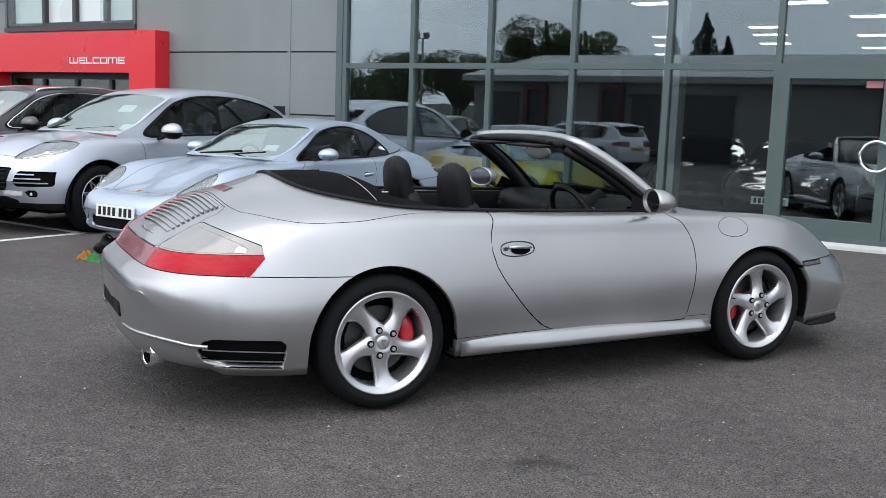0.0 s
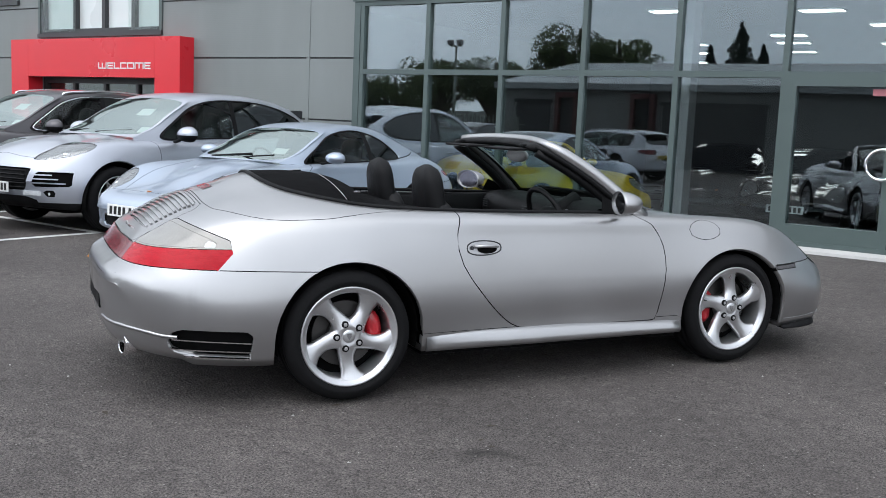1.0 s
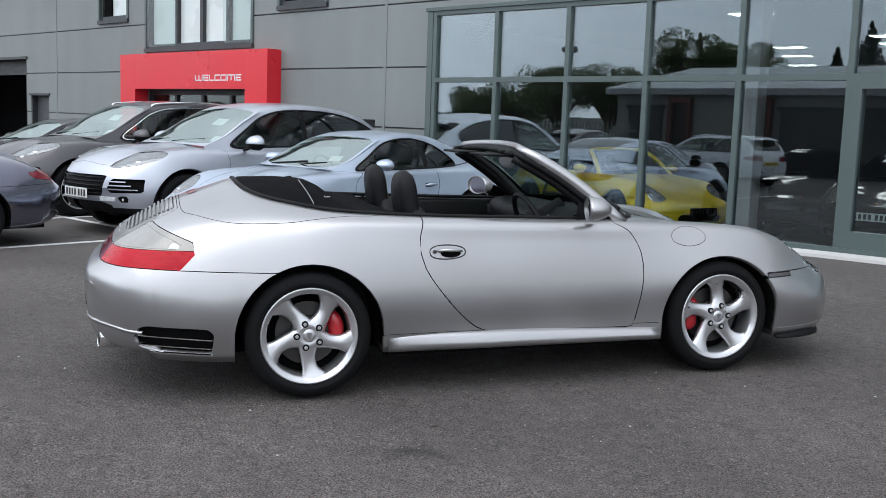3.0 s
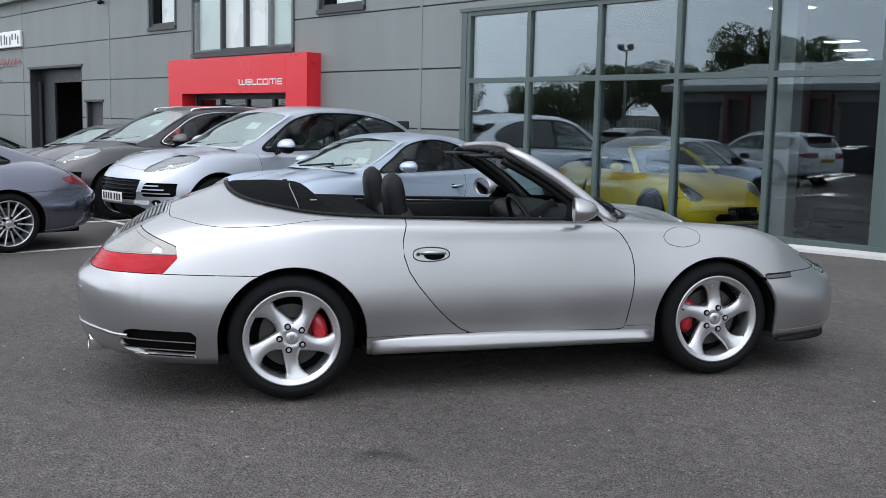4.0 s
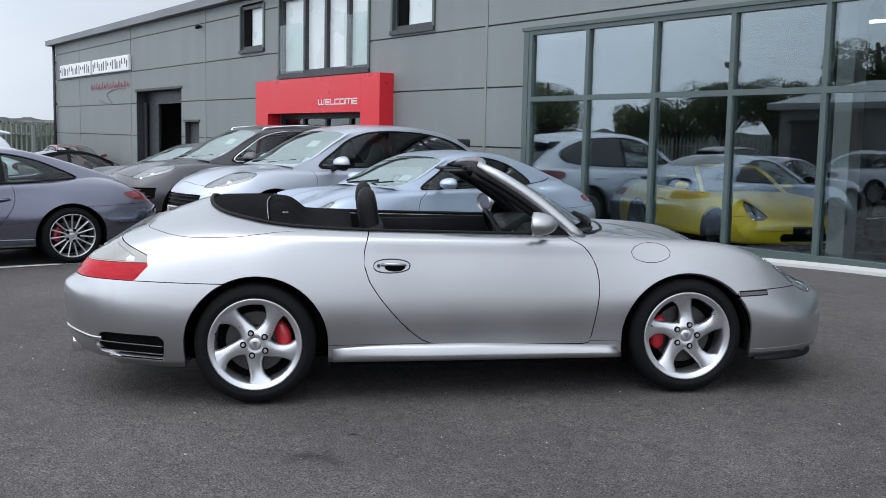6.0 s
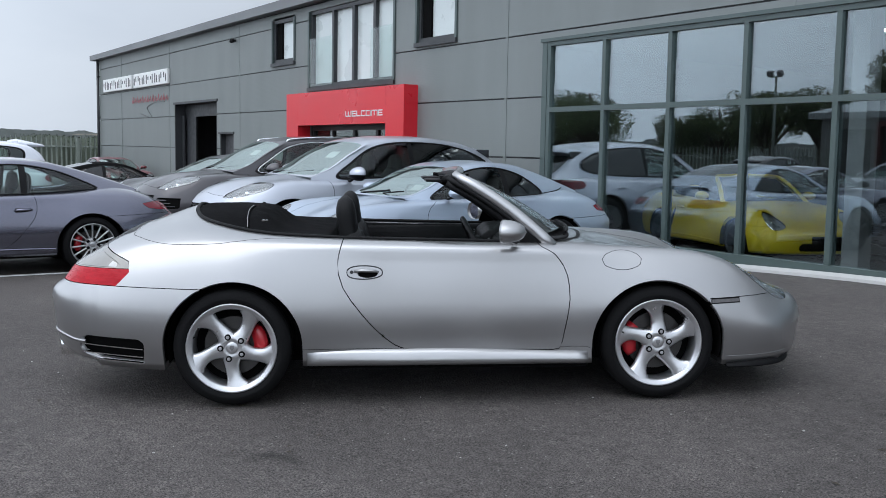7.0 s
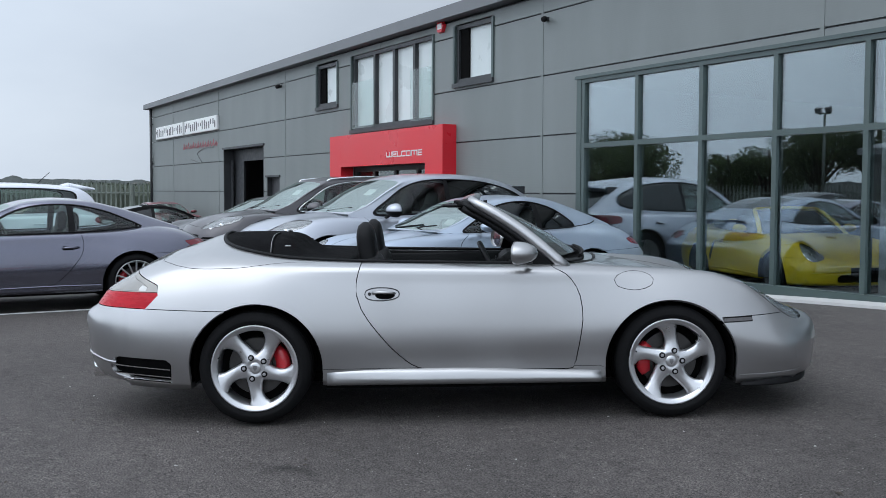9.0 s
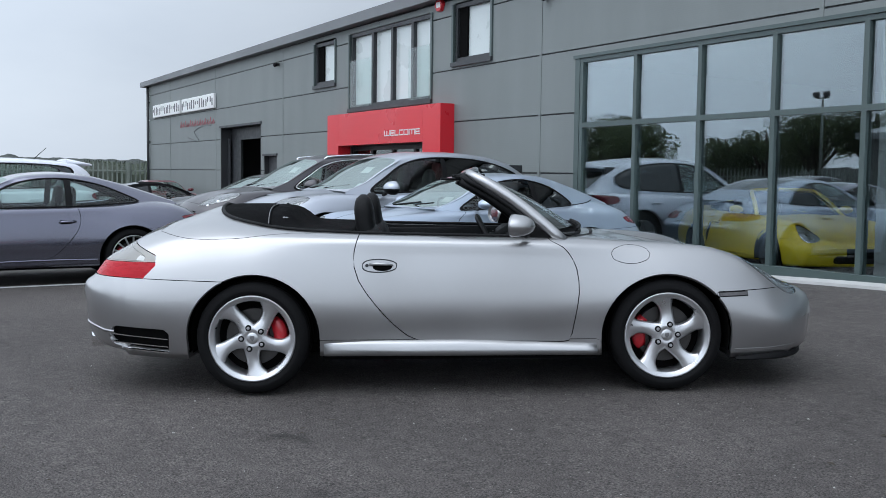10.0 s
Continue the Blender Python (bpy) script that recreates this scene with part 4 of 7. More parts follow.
def windscreen_frame(car, colour):
    """The raked windscreen of an open car in its body-coloured frame."""
    def screen(u, v):
        """u across -1..1, v up 0..1"""
        yb, yt = 0.715 * u, 0.545 * u
        xb = 0.79 - 0.235 * abs(u) ** 2.2
        xt = 0.105 - 0.06 * abs(u) ** 2.2
        zb = 0.872 - 0.012 * abs(u) ** 2
        zt = 1.250 - 0.022 * abs(u) ** 2.4
        k = 0.022 * math.sin(math.pi * v)
        return (xb + (xt - xb) * v + k * 0.5, yb + (yt - yb) * v, zb + (zt - zb) * v + k)
    bm = bmesh.new()
    rows = [[bm.verts.new(screen(u, v)) for u in np.linspace(-1, 1, 21)] for v in np.linspace(0, 1, 9)]
    for a, b in zip(rows, rows[1:]):
        for i in range(20):
            bm.faces.new((a[i], a[i + 1], b[i + 1], b[i]))
    glass_ob = part("windscreen", bm, TINTED, car, "clear green-tinted windscreen", True)
    glass_ob.visible_shadow = False
    # black border fired on the edges of the glass
    def border(us, vs):
        bm = bmesh.new()
        rows = [[bm.verts.new(Vector(screen(u, v)) + Vector((0.004, 0, 0.003))) for u in us] for v in vs]
        for a, b in zip(rows, rows[1:]):
            for i in range(len(us) - 1):
                bm.faces.new((a[i], a[i + 1], b[i + 1], b[i]))
        bmesh.ops.solidify(bm, geom=bm.faces[:], thickness=0.001)
        part("screen_border", bm, BLACK, car, smooth=True)
    border(np.linspace(-1, 1, 21), (0.0, 0.05, 0.1))
    for s in (-1, 1):
        border((s * 0.91, s * 0.955, s), np.linspace(0.1, 1, 9))
    pillar = [screen(-1.0, v) for v in np.linspace(-0.06, 0.93, 10)]
    arc = [screen(u, 1.0) for u in np.linspace(-0.95, 0.95, 19)]
    whole = pillar + arc + [(x, -y, z) for x, y, z in pillar[::-1]]
    whole = [Vector(p) for p in whole]
    girth = [0.036] * 9 + [0.029] + [0.023] * 19 + [0.029] + [0.036] * 9
    part("screen_frame", sweep([p + Vector((0.008, 0, 0.01)) for p in whole], girth, 12, 0.95), colour, car, smooth=True)
    part("screen_seal", sweep([p + Vector((-0.028, 0, -0.012)) for p in whole], 0.021, 8, 0.8), BLACK, car, smooth=True)
    inner = [Vector(screen(u, 0.985)) + Vector((-0.05, 0, -0.014)) for u in np.linspace(-0.93, 0.93, 15)]
    part("header_lining", sweep(inner, 0.04, 8, 0.5), BLACK, car, smooth=True)
    return screen


def hero_car():
    car = thing("convertible_car", on_ground(-0.133, 1.45, 59.06, 0.95), "silver open-top sports car with black interior on asphalt", "car")
    sh = skin_911(nx=170)
    # engine cover grille and the body-coloured lid of the folded roof
    lid = [(-1.77, 0), (-1.768, 0.44), (-1.73, 0.60), (-1.58, 0.745), (-1.27, 0.79), (-0.98, 0.755), (-0.78, 0.70), (-0.7, 0.3), (-0.7, 0)]
    sh.cut(region(lid + [(x, -y) for x, y in lid[-2:0:-1]], (0, 1), (lambda V: 0.7 - V[:, 2],)), "hood_lid", 0.0018, 0.012)
    gr = [(-1.80, 0), (-1.80, 0.36), (-1.815, 0.385), (-2.02, 0.33), (-2.04, 0.30), (-2.045, 0)]
    sh.cut(region(gr + [(x, -y) for x, y in gr[-2:0:-1]], (0, 1), (lambda V: 0.6 - V[:, 2],), rounded=False), "engine_grille", 0.0015, 0.02)
    el = [(-1.785, 0), (-1.785, 0.40), (-1.84, 0.46), (-2.1, 0.43), (-2.16, 0.40), (-2.16, 0)]
    sh.cut(region(el + [(x, -y) for x, y in el[-2:0:-1]], (0, 1), (lambda V: 0.745 - V[:, 2],), rounded=False), "engine_lid", 0.0018, 0.012)
    solid = Shell(body_grid(S911, 150))
    tags_out(sh, car, SILVER)
    # slats of the engine grille, each bent with the deck
    for k in range(11):
        x = -2.028 + 0.022 * k
        way = []
        half = 0.315 + 0.004 * k
        for y in np.linspace(-half, half, 15):
            p, n = solid.on((x, y, 2), (0, 0, -1))
            way.append((p, n if n.z > 0 else -n))
        V, F = [], []
        for i, (p, n) in enumerate(way):
            V += [p + Vector((-0.0105, 0, 0)) - n * 0.0075, p + Vector((-0.0095, 0, 0)) + n * 0.002, p + Vector((0.004, 0, 0)) + n * 0.009, p + Vector((0.0058, 0, 0)) - n * 0.0075]
            if i:
                o = 4 * i
                F += [(o - 4 + j, o - 4 + (j + 1) % 4, o + (j + 1) % 4, o + j) for j in range(4)]
        F += [(0, 3, 2, 1), (len(V) - 4, len(V) - 3, len(V) - 2, len(V) - 1)]
        put("grille_slat", mesh_of("grille_slat", V, F, SILVER), car)
    # third brake lamp
    p, n = solid.on((-1.64, 0.0, 2), (0, 0, -1))
    V, F = solid.strip(top_way(solid, [(-1.70, -0.11), (-1.705, 0.0), (-1.70, 0.11)], 6), 0.05, 0.003, 0.01)
    put("brake_lamp", mesh_of("brake_lamp", V, F, REDBAR), car, "high red brake lamp")
    # bumper vents: recess coloured near-black for shade; chrome slats mimic sky on silver paint
    for s in (-1, 1):
        for x0, z0, z1 in ((-1.985, 0.342, 0.318), (-1.985, 0.296, 0.274), (-1.93, 0.259, 0.238)):
            way = side_way(solid, [(x0, z0), (-1.82, (z0 + z1) / 2 + 0.002), (-1.642, z1)], s, 5)
            V, F = solid.strip(way, 0.006, 0.006, 0.005)
            if way:
                put("vent_slat", mesh_of("vent_slat", V, F, CHROME), car)
    # crease along bumper ends and sill
    for s in (-1, 1):
        V, F = solid.strip(side_way(solid, [(1.55, 0.235), (1.75, 0.238), (1.93, 0.25)], s, 6), 0.012, 0.003)
        put("bumper_crease", mesh_of("bumper_crease", V, F, SILVER), car)
        side_skirt(car, solid, s, SILVER)
        for w, lift, m, nm in ((0.030, 0.003, BLACK, "marker_frame"), (0.019, 0.005, SMOKED, "side_marker")):
            V, F = solid.strip(side_way(solid, [(1.45, 0.552), (1.53, 0.553), (1.615 + w * 0.2, 0.555)], s, 6), w, lift, 0.01)
            put(nm, mesh_of(nm, V, F, m), car)
        way = [q for q in (solid.on((-3, s * y, z), (1, 0, 0)) for y, z in catmull([(0.30, 0.372), (0.45, 0.376), (0.55, 0.378), (0.64, 0.374), (0.71, 0.366), (0.755, 0.356), (0.80, 0.351)], 5)) if q[0]]
        V, F = solid.strip([(p, n if n.x < 0 else -n) for p, n in way], 0.014, 0.006, 0.008)
        put("bumper_ridge", mesh_of("bumper_ridge", V, F, SILVER, True), car)
        # door handle
        h = new("door_handle")
        h.parent = car
        P, nn = solid.on((-0.46, s * 1.5, 0.722), (0, -s, 0))
        h.matrix_local = pose(-0.46, P.y, 0.722)
        def laid(x, z, lift):
            q, qn = solid.on((x - 0.46, s * 1.5, z + 0.722), (0, -s, 0))
            return (x, q.y - P.y + s * lift, z)
        ring = [laid(0.096 * math.cos(a) + 0.004 * math.cos(2 * a), 0.036 * math.copysign(abs(math.sin(a)) ** 0.75, math.sin(a)), 0.001) for a in np.linspace(0, 2 * math.pi, 28, endpoint=False)]
        part("handle_ring", sweep(ring, 0.0035, 6, closed=True), TRIM, h, smooth=True)
        # near-black oval laid on the skin for the shade behind the grip
        bm = bmesh.new()
        bm.faces.new([bm.verts.new(laid(0.02 + 0.055 * math.cos(a), -0.006 + 0.023 * math.sin(a), 0.003)) for a in np.linspace(0, 2 * math.pi, 24, endpoint=False)])
        bmesh.ops.solidify(bm, geom=bm.faces[:], thickness=0.003)
        part("handle_recess", bm, GAP, h)
        part("handle_grip", sweep([(-0.05, s * 0.006, 0.008), (-0.01, s * 0.02, 0.012), (0.04, s * 0.021, 0.010), (0.078, s * 0.006, 0.004)], [0.012, 0.013, 0.012, 0.007], 10, 0.75), SILVER, h, smooth=True)
        bm = lathe([(0, -0.004), (0.009, -0.004), (0.01, 0.002), (0, 0.002)], 14)
        bmesh.ops.translate(bm, verts=bm.verts, vec=(-0.066, s * 0.008, 0.002))
        part("door_lock", bm, ALLOY_DK, h)
        door_mirror(car, pose(0.33, s * 0.83, 0.945, 0, 0, s * 16), SILVER, s)
        # sail panel in front of the door glass
        bm = bmesh.new()
        tri = [(0.30, s * 0.745, 0.868), (0.585, s * 0.725, 0.866), (0.33, s * 0.70, 0.965)]
        bm.faces.new([bm.verts.new(p) for p in tri])
        bmesh.ops.solidify(bm, geom=bm.faces[:], thickness=0.02)
        part("mirror_base", bm, BLACK, car)
        # exhaust tip
        bm = lathe([(0.042, -0.06), (0.048, -0.066), (0.052, -0.06), (0.051, 0.08), (0.042, 0.08), (0.042, -0.06)], 24)
        bmesh.ops.rotate(bm, verts=bm.verts, cent=(0, 0, 0), matrix=Matrix.Rotation(radians(90), 3, "Z"))
        bmesh.ops.scale(bm, verts=bm.verts, vec=(-1, 0.9, 1.0))
        bmesh.ops.recalc_face_normals(bm, faces=bm.faces)
        tip = part("exhaust_tip", bm, CHROME, car, "chrome oval exhaust tip", True)
        # near-black disc in the tip stands for the shade down the pipe
        bm = bmesh.new()
        bm.faces.new([bm.verts.new((-0.05, 0.0372 * math.cos(a), 0.0415 * math.sin(a))) for a in np.linspace(0, 2 * math.pi, 24, endpoint=False)])
        bmesh.ops.solidify(bm, geom=bm.faces[:], thickness=0.004)
        part("exhaust_bore", bm, GAP, tip)
        tip.matrix_local = pose(-2.108, s * 0.52, 0.286, 0, 0, -s * 14) @ Matrix.Scale(1.18, 4)
    # black lip under the nose
    half = [(1.56, 0.828), (1.68, 0.822), (1.80, 0.785), (1.90, 0.715), (1.99, 0.585), (2.06, 0.41), (2.10, 0.22), (2.115, 0.0)]
    edge = catmull(half + [(x, -y) for x, y in half[-2::-1]], 4)
    bm = bmesh.new()
    rows = []
    for k in range(len(edge)):
        d = edge[min(k + 1, len(edge) - 1)] - edge[max(k - 1, 0)]
        nx_, ny_ = d[1] / np.hypot(*d) * -1, d[0] / np.hypot(*d)
        e = edge[k] - np.array((nx_, ny_)) * 0.0
        out = np.array((-nx_, -ny_)) * (-1)
        rows.append([bm.verts.new((e[0] + q * out[0], e[1] + q * out[1], z)) for q, z in ((0.014, 0.176), (0.014, 0.183), (0.0, 0.196 + 0.03 * min(max((e[0] - 1.6) / 0.35, 0), 1)), (-0.05, 0.21), (-0.05, 0.18))])
    for a, b in zip(rows, rows[1:]):
        for i in range(5):
            bm.faces.new((a[i], a[(i + 1) % 5], b[(i + 1) % 5], b[i]))
    bm.faces.new(rows[0][::-1])
    bm.faces.new(rows[-1])
    bmesh.ops.recalc_face_normals(bm, faces=bm.faces)
    part("front_lip", bm, BLACK, car, "black rubber chin spoiler", True)
    part("underbody", boxed(-1.8, 1.9, -0.62, 0.62, 0.19, 0.25, bevel=0.02), GAP, car)
    part("floor_pan", boxed(-0.78, 0.77, -0.83, 0.83, 0.19, 0.30), GAP, car)
    part("inner_tail", boxed(-2.0, -1.55, -0.66, 0.66, 0.24, 0.6), GAP, car)
    part("inner_nose", boxed(1.55, 1.85, -0.6, 0.6, 0.24, 0.48), GAP, car)
    wells(car, ((-1.165, 0.322), (1.162, 0.32)), 0.358, 0.5, 0.842)
    four_wheels(car, -1.172, 1.168, 0.885, 0.842, "twist", turn=(58, 94))
    # plate holder and badge bars on the tail
    p, n = solid.on((-3, 0.1, 0.44), (1, 0, 0))
    part("plate_panel", boxed(p.x - 0.002, p.x + 0.05, -0.26, 0.26, 0.40, 0.47, bevel=0.004), BLACK, car)
    for k in range(7):
        y = -0.17 + 0.042 * k
        p, n = solid.on((-3, y, 0.775), (1, 0, 0))
        if p:
            part("badge_bar", boxed(p.x - 0.003, p.x + 0.004, y - 0.012, y + 0.014, 0.765, 0.79 if k > 4 else 0.782), ALLOY, car)
    # rubber rim round the cockpit
    way = []
    for x, y in sh.rim[::2]:
        p, n = solid.on((x, y * 1.004, 2), (0, 0, -1))
        way.append((p.x, p.y, p.z + 0.004))
    part("cockpit_seal", sweep(way, 0.013, 6, 0.8, closed=True), BLACK, car, smooth=True)
    # cockpit tub
    bm = bmesh.new()
    outline = [(-1.30, 0.40), (-1.0, 0.60), (-0.6, 0.66), (0.4, 0.66), (0.62, 0.55)]
    ring = [(x, y) for x, y in outline] + [(x, -y) for x, y in outline[::-1]]
    low = [bm.verts.new((x, y * 0.96, 0.24)) for x, y in ring]
    top = []
    for x, y in ring:
        p, n = solid.on((x, y, 2), (0, 0, -1))
        top.append(bm.verts.new((x, y, p.z - 0.015)))
    for i in range(len(ring)):
        j = (i + 1) % len(ring)
        bm.faces.new((low[i], top[i], top[j], low[j]))
    bm.faces.new(low)
    part("cockpit_tub", bm, LEATHER, car)
    for s in (-1, 1):
        part("door_lining", boxed(-0.62, 0.5, s * 0.70 - 0.045, s * 0.70 + 0.03, 0.66, 0.872, bevel=0.02), LEATHER, car, smooth=True)
        part("armrest", boxed(-0.5, 0.25, s * 0.64 - 0.045, s * 0.64 + 0.02, 0.58, 0.72, bevel=0.03), LEATHER, car, smooth=True)
    part("centre_tunnel", boxed(-0.9, 0.55, -0.1, 0.1, 0.24, 0.5, bevel=0.04), LEATHER, car, smooth=True)
    part("rear_bench", boxed(-1.2, -0.75, -0.56, 0.56, 0.3, 0.76, bevel=0.06), LEATHER, car, smooth=True)
    # folded roof under its black cover
    bm = bmesh.new()
    topc = smoothed([(-1.462, 1.036), (-1.43, 1.047), (-1.3, 1.046), (-1.16, 1.042), (-1.09, 1.038), (-1.03, 1.018), (-0.98, 0.975), (-0.93, 0.93), (-0.86, 0.905), (-0.66, 0.885)])
    half = smoothed([(-1.462, 0.18), (-1.44, 0.28), (-1.36, 0.45), (-1.2, 0.59), (-1.0, 0.66), (-0.8, 0.69), (-0.66, 0.70)])
    rows = []
    for x in np.concatenate([np.linspace(-1.462, -1.3, 8), np.linspace(-1.25, -0.66, 20)]):
        hw, tz = float(half(x)), float(topc(x))
        row = []
        for u in np.linspace(-1, 1, 25):
            y = hw * u
            p, n = solid.on((x, y, 2), (0, 0, -1))
            edge, _ = solid.on((x, hw * 0.99, 2), (0, 0, -1))
            z = edge.z + 0.006 + (tz - edge.z) * (1 - abs(u) ** 3.2) + 0.004 * noise.noise((x * 6, y * 5, 3))
            row.append(bm.verts.new((x, y, z)))
        rows.append(row)
    for a, b in zip(rows, rows[1:]):
        for i in range(24):
            bm.faces.new((a[i], a[i + 1], b[i + 1], b[i]))
    back = [bm.verts.new((v.co.x + 0.02, v.co.y * 0.96, 0.6)) for v in rows[-1]]
    for i in range(24):
        bm.faces.new((rows[-1][i], rows[-1][i + 1], back[i + 1], back[i]))
    bmesh.ops.recalc_face_normals(bm, faces=bm.faces)
    part("roof_cover", bm, FABRIC, car, "black fabric cover over the folded roof", True)
    for s in (-1, 1):
        way = []
        for k, u in enumerate(np.linspace(0.30, 0.985, 16)):
            x = -1.10 - 0.03 * math.sin(3 * u)
            hw, tz = float(half(x)), float(topc(x))
            edge, _ = solid.on((x, hw * 0.99, 2), (0, 0, -1))
            way.append((x, s * hw * u, edge.z + 0.009 + (tz - edge.z) * (1 - u ** 3.2)))
        part("cover_seam", sweep(way, 0.0055, 6), FABRIC, car, smooth=True)
        part("seam_piping", sweep([(x - 0.006, y, z + 0.003) for x, y, z in way], 0.0022, 6), GREYL, car, "pale grey piping", True)
        hw, tz = float(half(-1.03)), float(topc(-1.03))
        edge, _ = solid.on((-1.03, hw * 0.99, 2), (0, 0, -1))
        part("cover_badge", boxed(-1.045, -1.01, s * hw * 0.8 - 0.003, s * hw * 0.8 + 0.003, edge.z + (tz - edge.z) * 0.51 + 0.006, edge.z + (tz - edge.z) * 0.51 + 0.014, bevel=0.001), CHROME, car)
    # seats, dashboard, wheel
    for s in (-1, 1):
        seat(car, -0.385, s * 0.37, 0.32, 15, 1.115)
    bm = bmesh.new()
    rows = []
    for y in np.linspace(-0.66, 0.66, 23):
        hood = 0.03 * math.exp(-((y + 0.36) / 0.2) ** 2)
        rows.append([bm.verts.new((x, y, z + (hood if z > 0.82 else 0))) for x, z in ((0.70, 0.86), (0.60, 0.885), (0.45, 0.90), (0.33, 0.885), (0.285, 0.85), (0.27, 0.78), (0.32, 0.70), (0.38, 0.6), (0.40, 0.5))])
    for a, b in zip(rows, rows[1:]):
        for i in range(8):
            bm.faces.new((a[i], a[i + 1], b[i + 1], b[i]))
    bmesh.ops.recalc_face_normals(bm, faces=bm.faces)
    part("dashboard", bm, LEATHER, car, smooth=True)
    for k in range(3):
        bm = lathe([(0, -0.003), (0.04, -0.003), (0.044, -0.01), (0.047, 0.0), (0.0, 0.01)], 20)
        bmesh.ops.rotate(bm, verts=bm.verts, cent=(0, 0, 0), matrix=Matrix.Rotation(radians(-90), 3, "Z"))
        bmesh.ops.translate(bm, verts=bm.verts, vec=(0.262, -0.36 + 0.085 * (k - 1), 0.825))
        part("gauge", bm, GREYM, car)
    for y in (-0.02, 0.06, 0.60, -0.6):
        for k in range(4):
            part("air_vent_slat", boxed(0.262, 0.27, y - 0.03, y + 0.03, 0.79 + 0.014 * k, 0.796 + 0.014 * k), TRIM, car)
    sw = new("steering_wheel")
    sw.parent = car
    sw.matrix_local = pose(0.19, -0.36, 0.81, 0, -25, 0)
    part("wheel_ring", sweep([(0, 0.185 * math.cos(a), 0.185 * math.sin(a)) for a in np.linspace(0, 2 * math.pi, 36, endpoint=False)], 0.0155, 8, closed=True), LEATHER, sw, smooth=True)
    part("boss", boxed(-0.005, 0.05, -0.07, 0.07, -0.075, 0.06, bevel=0.02), BLACK, sw, smooth=True)
    for a in (0, 180, 235, 305):
        c, s = math.cos(radians(a)), math.sin(radians(a))
        part("wheel_spoke", sweep([(0.02, 0.05 * c, 0.05 * s), (0.008, 0.17 * c, 0.17 * s)], 0.014, 6, 0.6), ALLOY_DK, sw)
    part("steering_column", sweep([(0.04, 0, 0), (0.22, 0, 0.02)], 0.05, 12), BLACK, sw, smooth=True)
    screen = windscreen_frame(car, SILVER)
    for s in (-1, 1):
        part("pillar_lining", sweep([Vector(screen(s * 0.96, v)) + Vector((-0.055, -s * 0.015, -0.03)) for v in np.linspace(-0.05, 0.97, 8)], 0.033, 10, 0.75), BLACK, car, smooth=True)
        part("sun_visor", boxed(-0.11, 0.07, s * 0.27 - 0.17, s * 0.27 + 0.17, 1.198, 1.212, bevel=0.006), BLACK, car)
        part("visor_mirror", boxed(-0.08, 0.04, s * 0.27 - 0.1, s * 0.27 + 0.1, 1.194, 1.1975), GREYL, car)
        part("header_latch", boxed(-0.03, 0.06, s * 0.40 - 0.02, s * 0.40 + 0.02, 1.215, 1.235, bevel=0.006), BLACK, car)
    bm = bmesh.new()
    ball(bm, (0.165, -0.01, 1.155), 0.044, 0.6, 3.0, 0.95, 18)
    m = part("rear_view_mirror", bm, GREYL, car, smooth=True)
    part("mirror_stalk", sweep([(0.17, 0, 1.18), (0.165, 0, 1.235)], 0.012, 6), BLACK, car)
    # wipers and cowl
    bm = bmesh.new()
    rows = []
    for y in np.linspace(-0.62, 0.62, 21):
        xf = 0.855 - 0.16 * (abs(y) / 0.62) ** 2.2
        p, n = solid.on((xf, y, 2), (0, 0, -1))
        rows.append([bm.verts.new((xf, y, p.z + 0.004)), bm.verts.new((xf - 0.07, y, p.z + 0.002)), bm.verts.new((xf - 0.12, y, 0.855))])
    for a, b in zip(rows, rows[1:]):
        for i in range(2):
            bm.faces.new((a[i], a[i + 1], b[i + 1], b[i]))
    bmesh.ops.recalc_face_normals(bm, faces=bm.faces)
    part("scuttle_panel", bm, BLACK, car, smooth=True)
    for y0, y1 in ((-0.45, 0.12), (0.05, 0.55)):
        pts = [Vector(screen(y / 0.72, 0.03 + 0.012 * k)) + Vector((0.02, 0, 0.022)) for k, y in enumerate(np.linspace(y0, y1, 6))]
        w = part("wiper", sweep(pts, 0.009, 6), BLACK, car)
        part("wiper_blade", sweep([p + Vector((-0.008, 0, -0.014)) for p in pts], 0.006, 6), RUBBER, w)
    return car


hero_car()


# ---- parked cars ----
CAB911 = {
    "screen_top": 0.10,
    "zr": [(0.80, 0.885), (0.6, 0.985), (0.35, 1.115), (0.1, 1.225), (-0.1, 1.275), (-0.4, 1.298), (-0.7, 1.28), (-1.0, 1.215), (-1.3, 1.125), (-1.6, 1.02), (-1.76, 0.96)],
    "yr": [(0.80, 0.50), (0.4, 0.52), (0.0, 0.53), (-0.4, 0.53), (-0.8, 0.52), (-1.2, 0.47), (-1.76, 0.40)],
    "yb": [(0.80, 0.60), (0.5, 0.70), (0.0, 0.735), (-0.5, 0.74), (-1.0, 0.70), (-1.4, 0.62), (-1.76, 0.5)],
    "zb": [(0.80, 0.872), (0.5, 0.862), (0.0, 0.868), (-0.6, 0.88), (-1.1, 0.90), (-1.5, 0.92), (-1.76, 0.91)],
}
WIN911 = [(0.50, 0.882), (0.26, 1.04), (0.03, 1.158), (-0.25, 1.212), (-0.55, 1.21), (-0.85, 1.15), (-1.08, 1.062), (-1.26, 0.978), (-1.27, 0.952), (-1.15, 0.937), (-0.6, 0.903), (0.0, 0.888)]
RW911 = [(-0.66, 0), (-0.68, 0.40), (-0.8, 0.45), (-1.15, 0.42), (-1.28, 0.36), (-1.32, 0)]

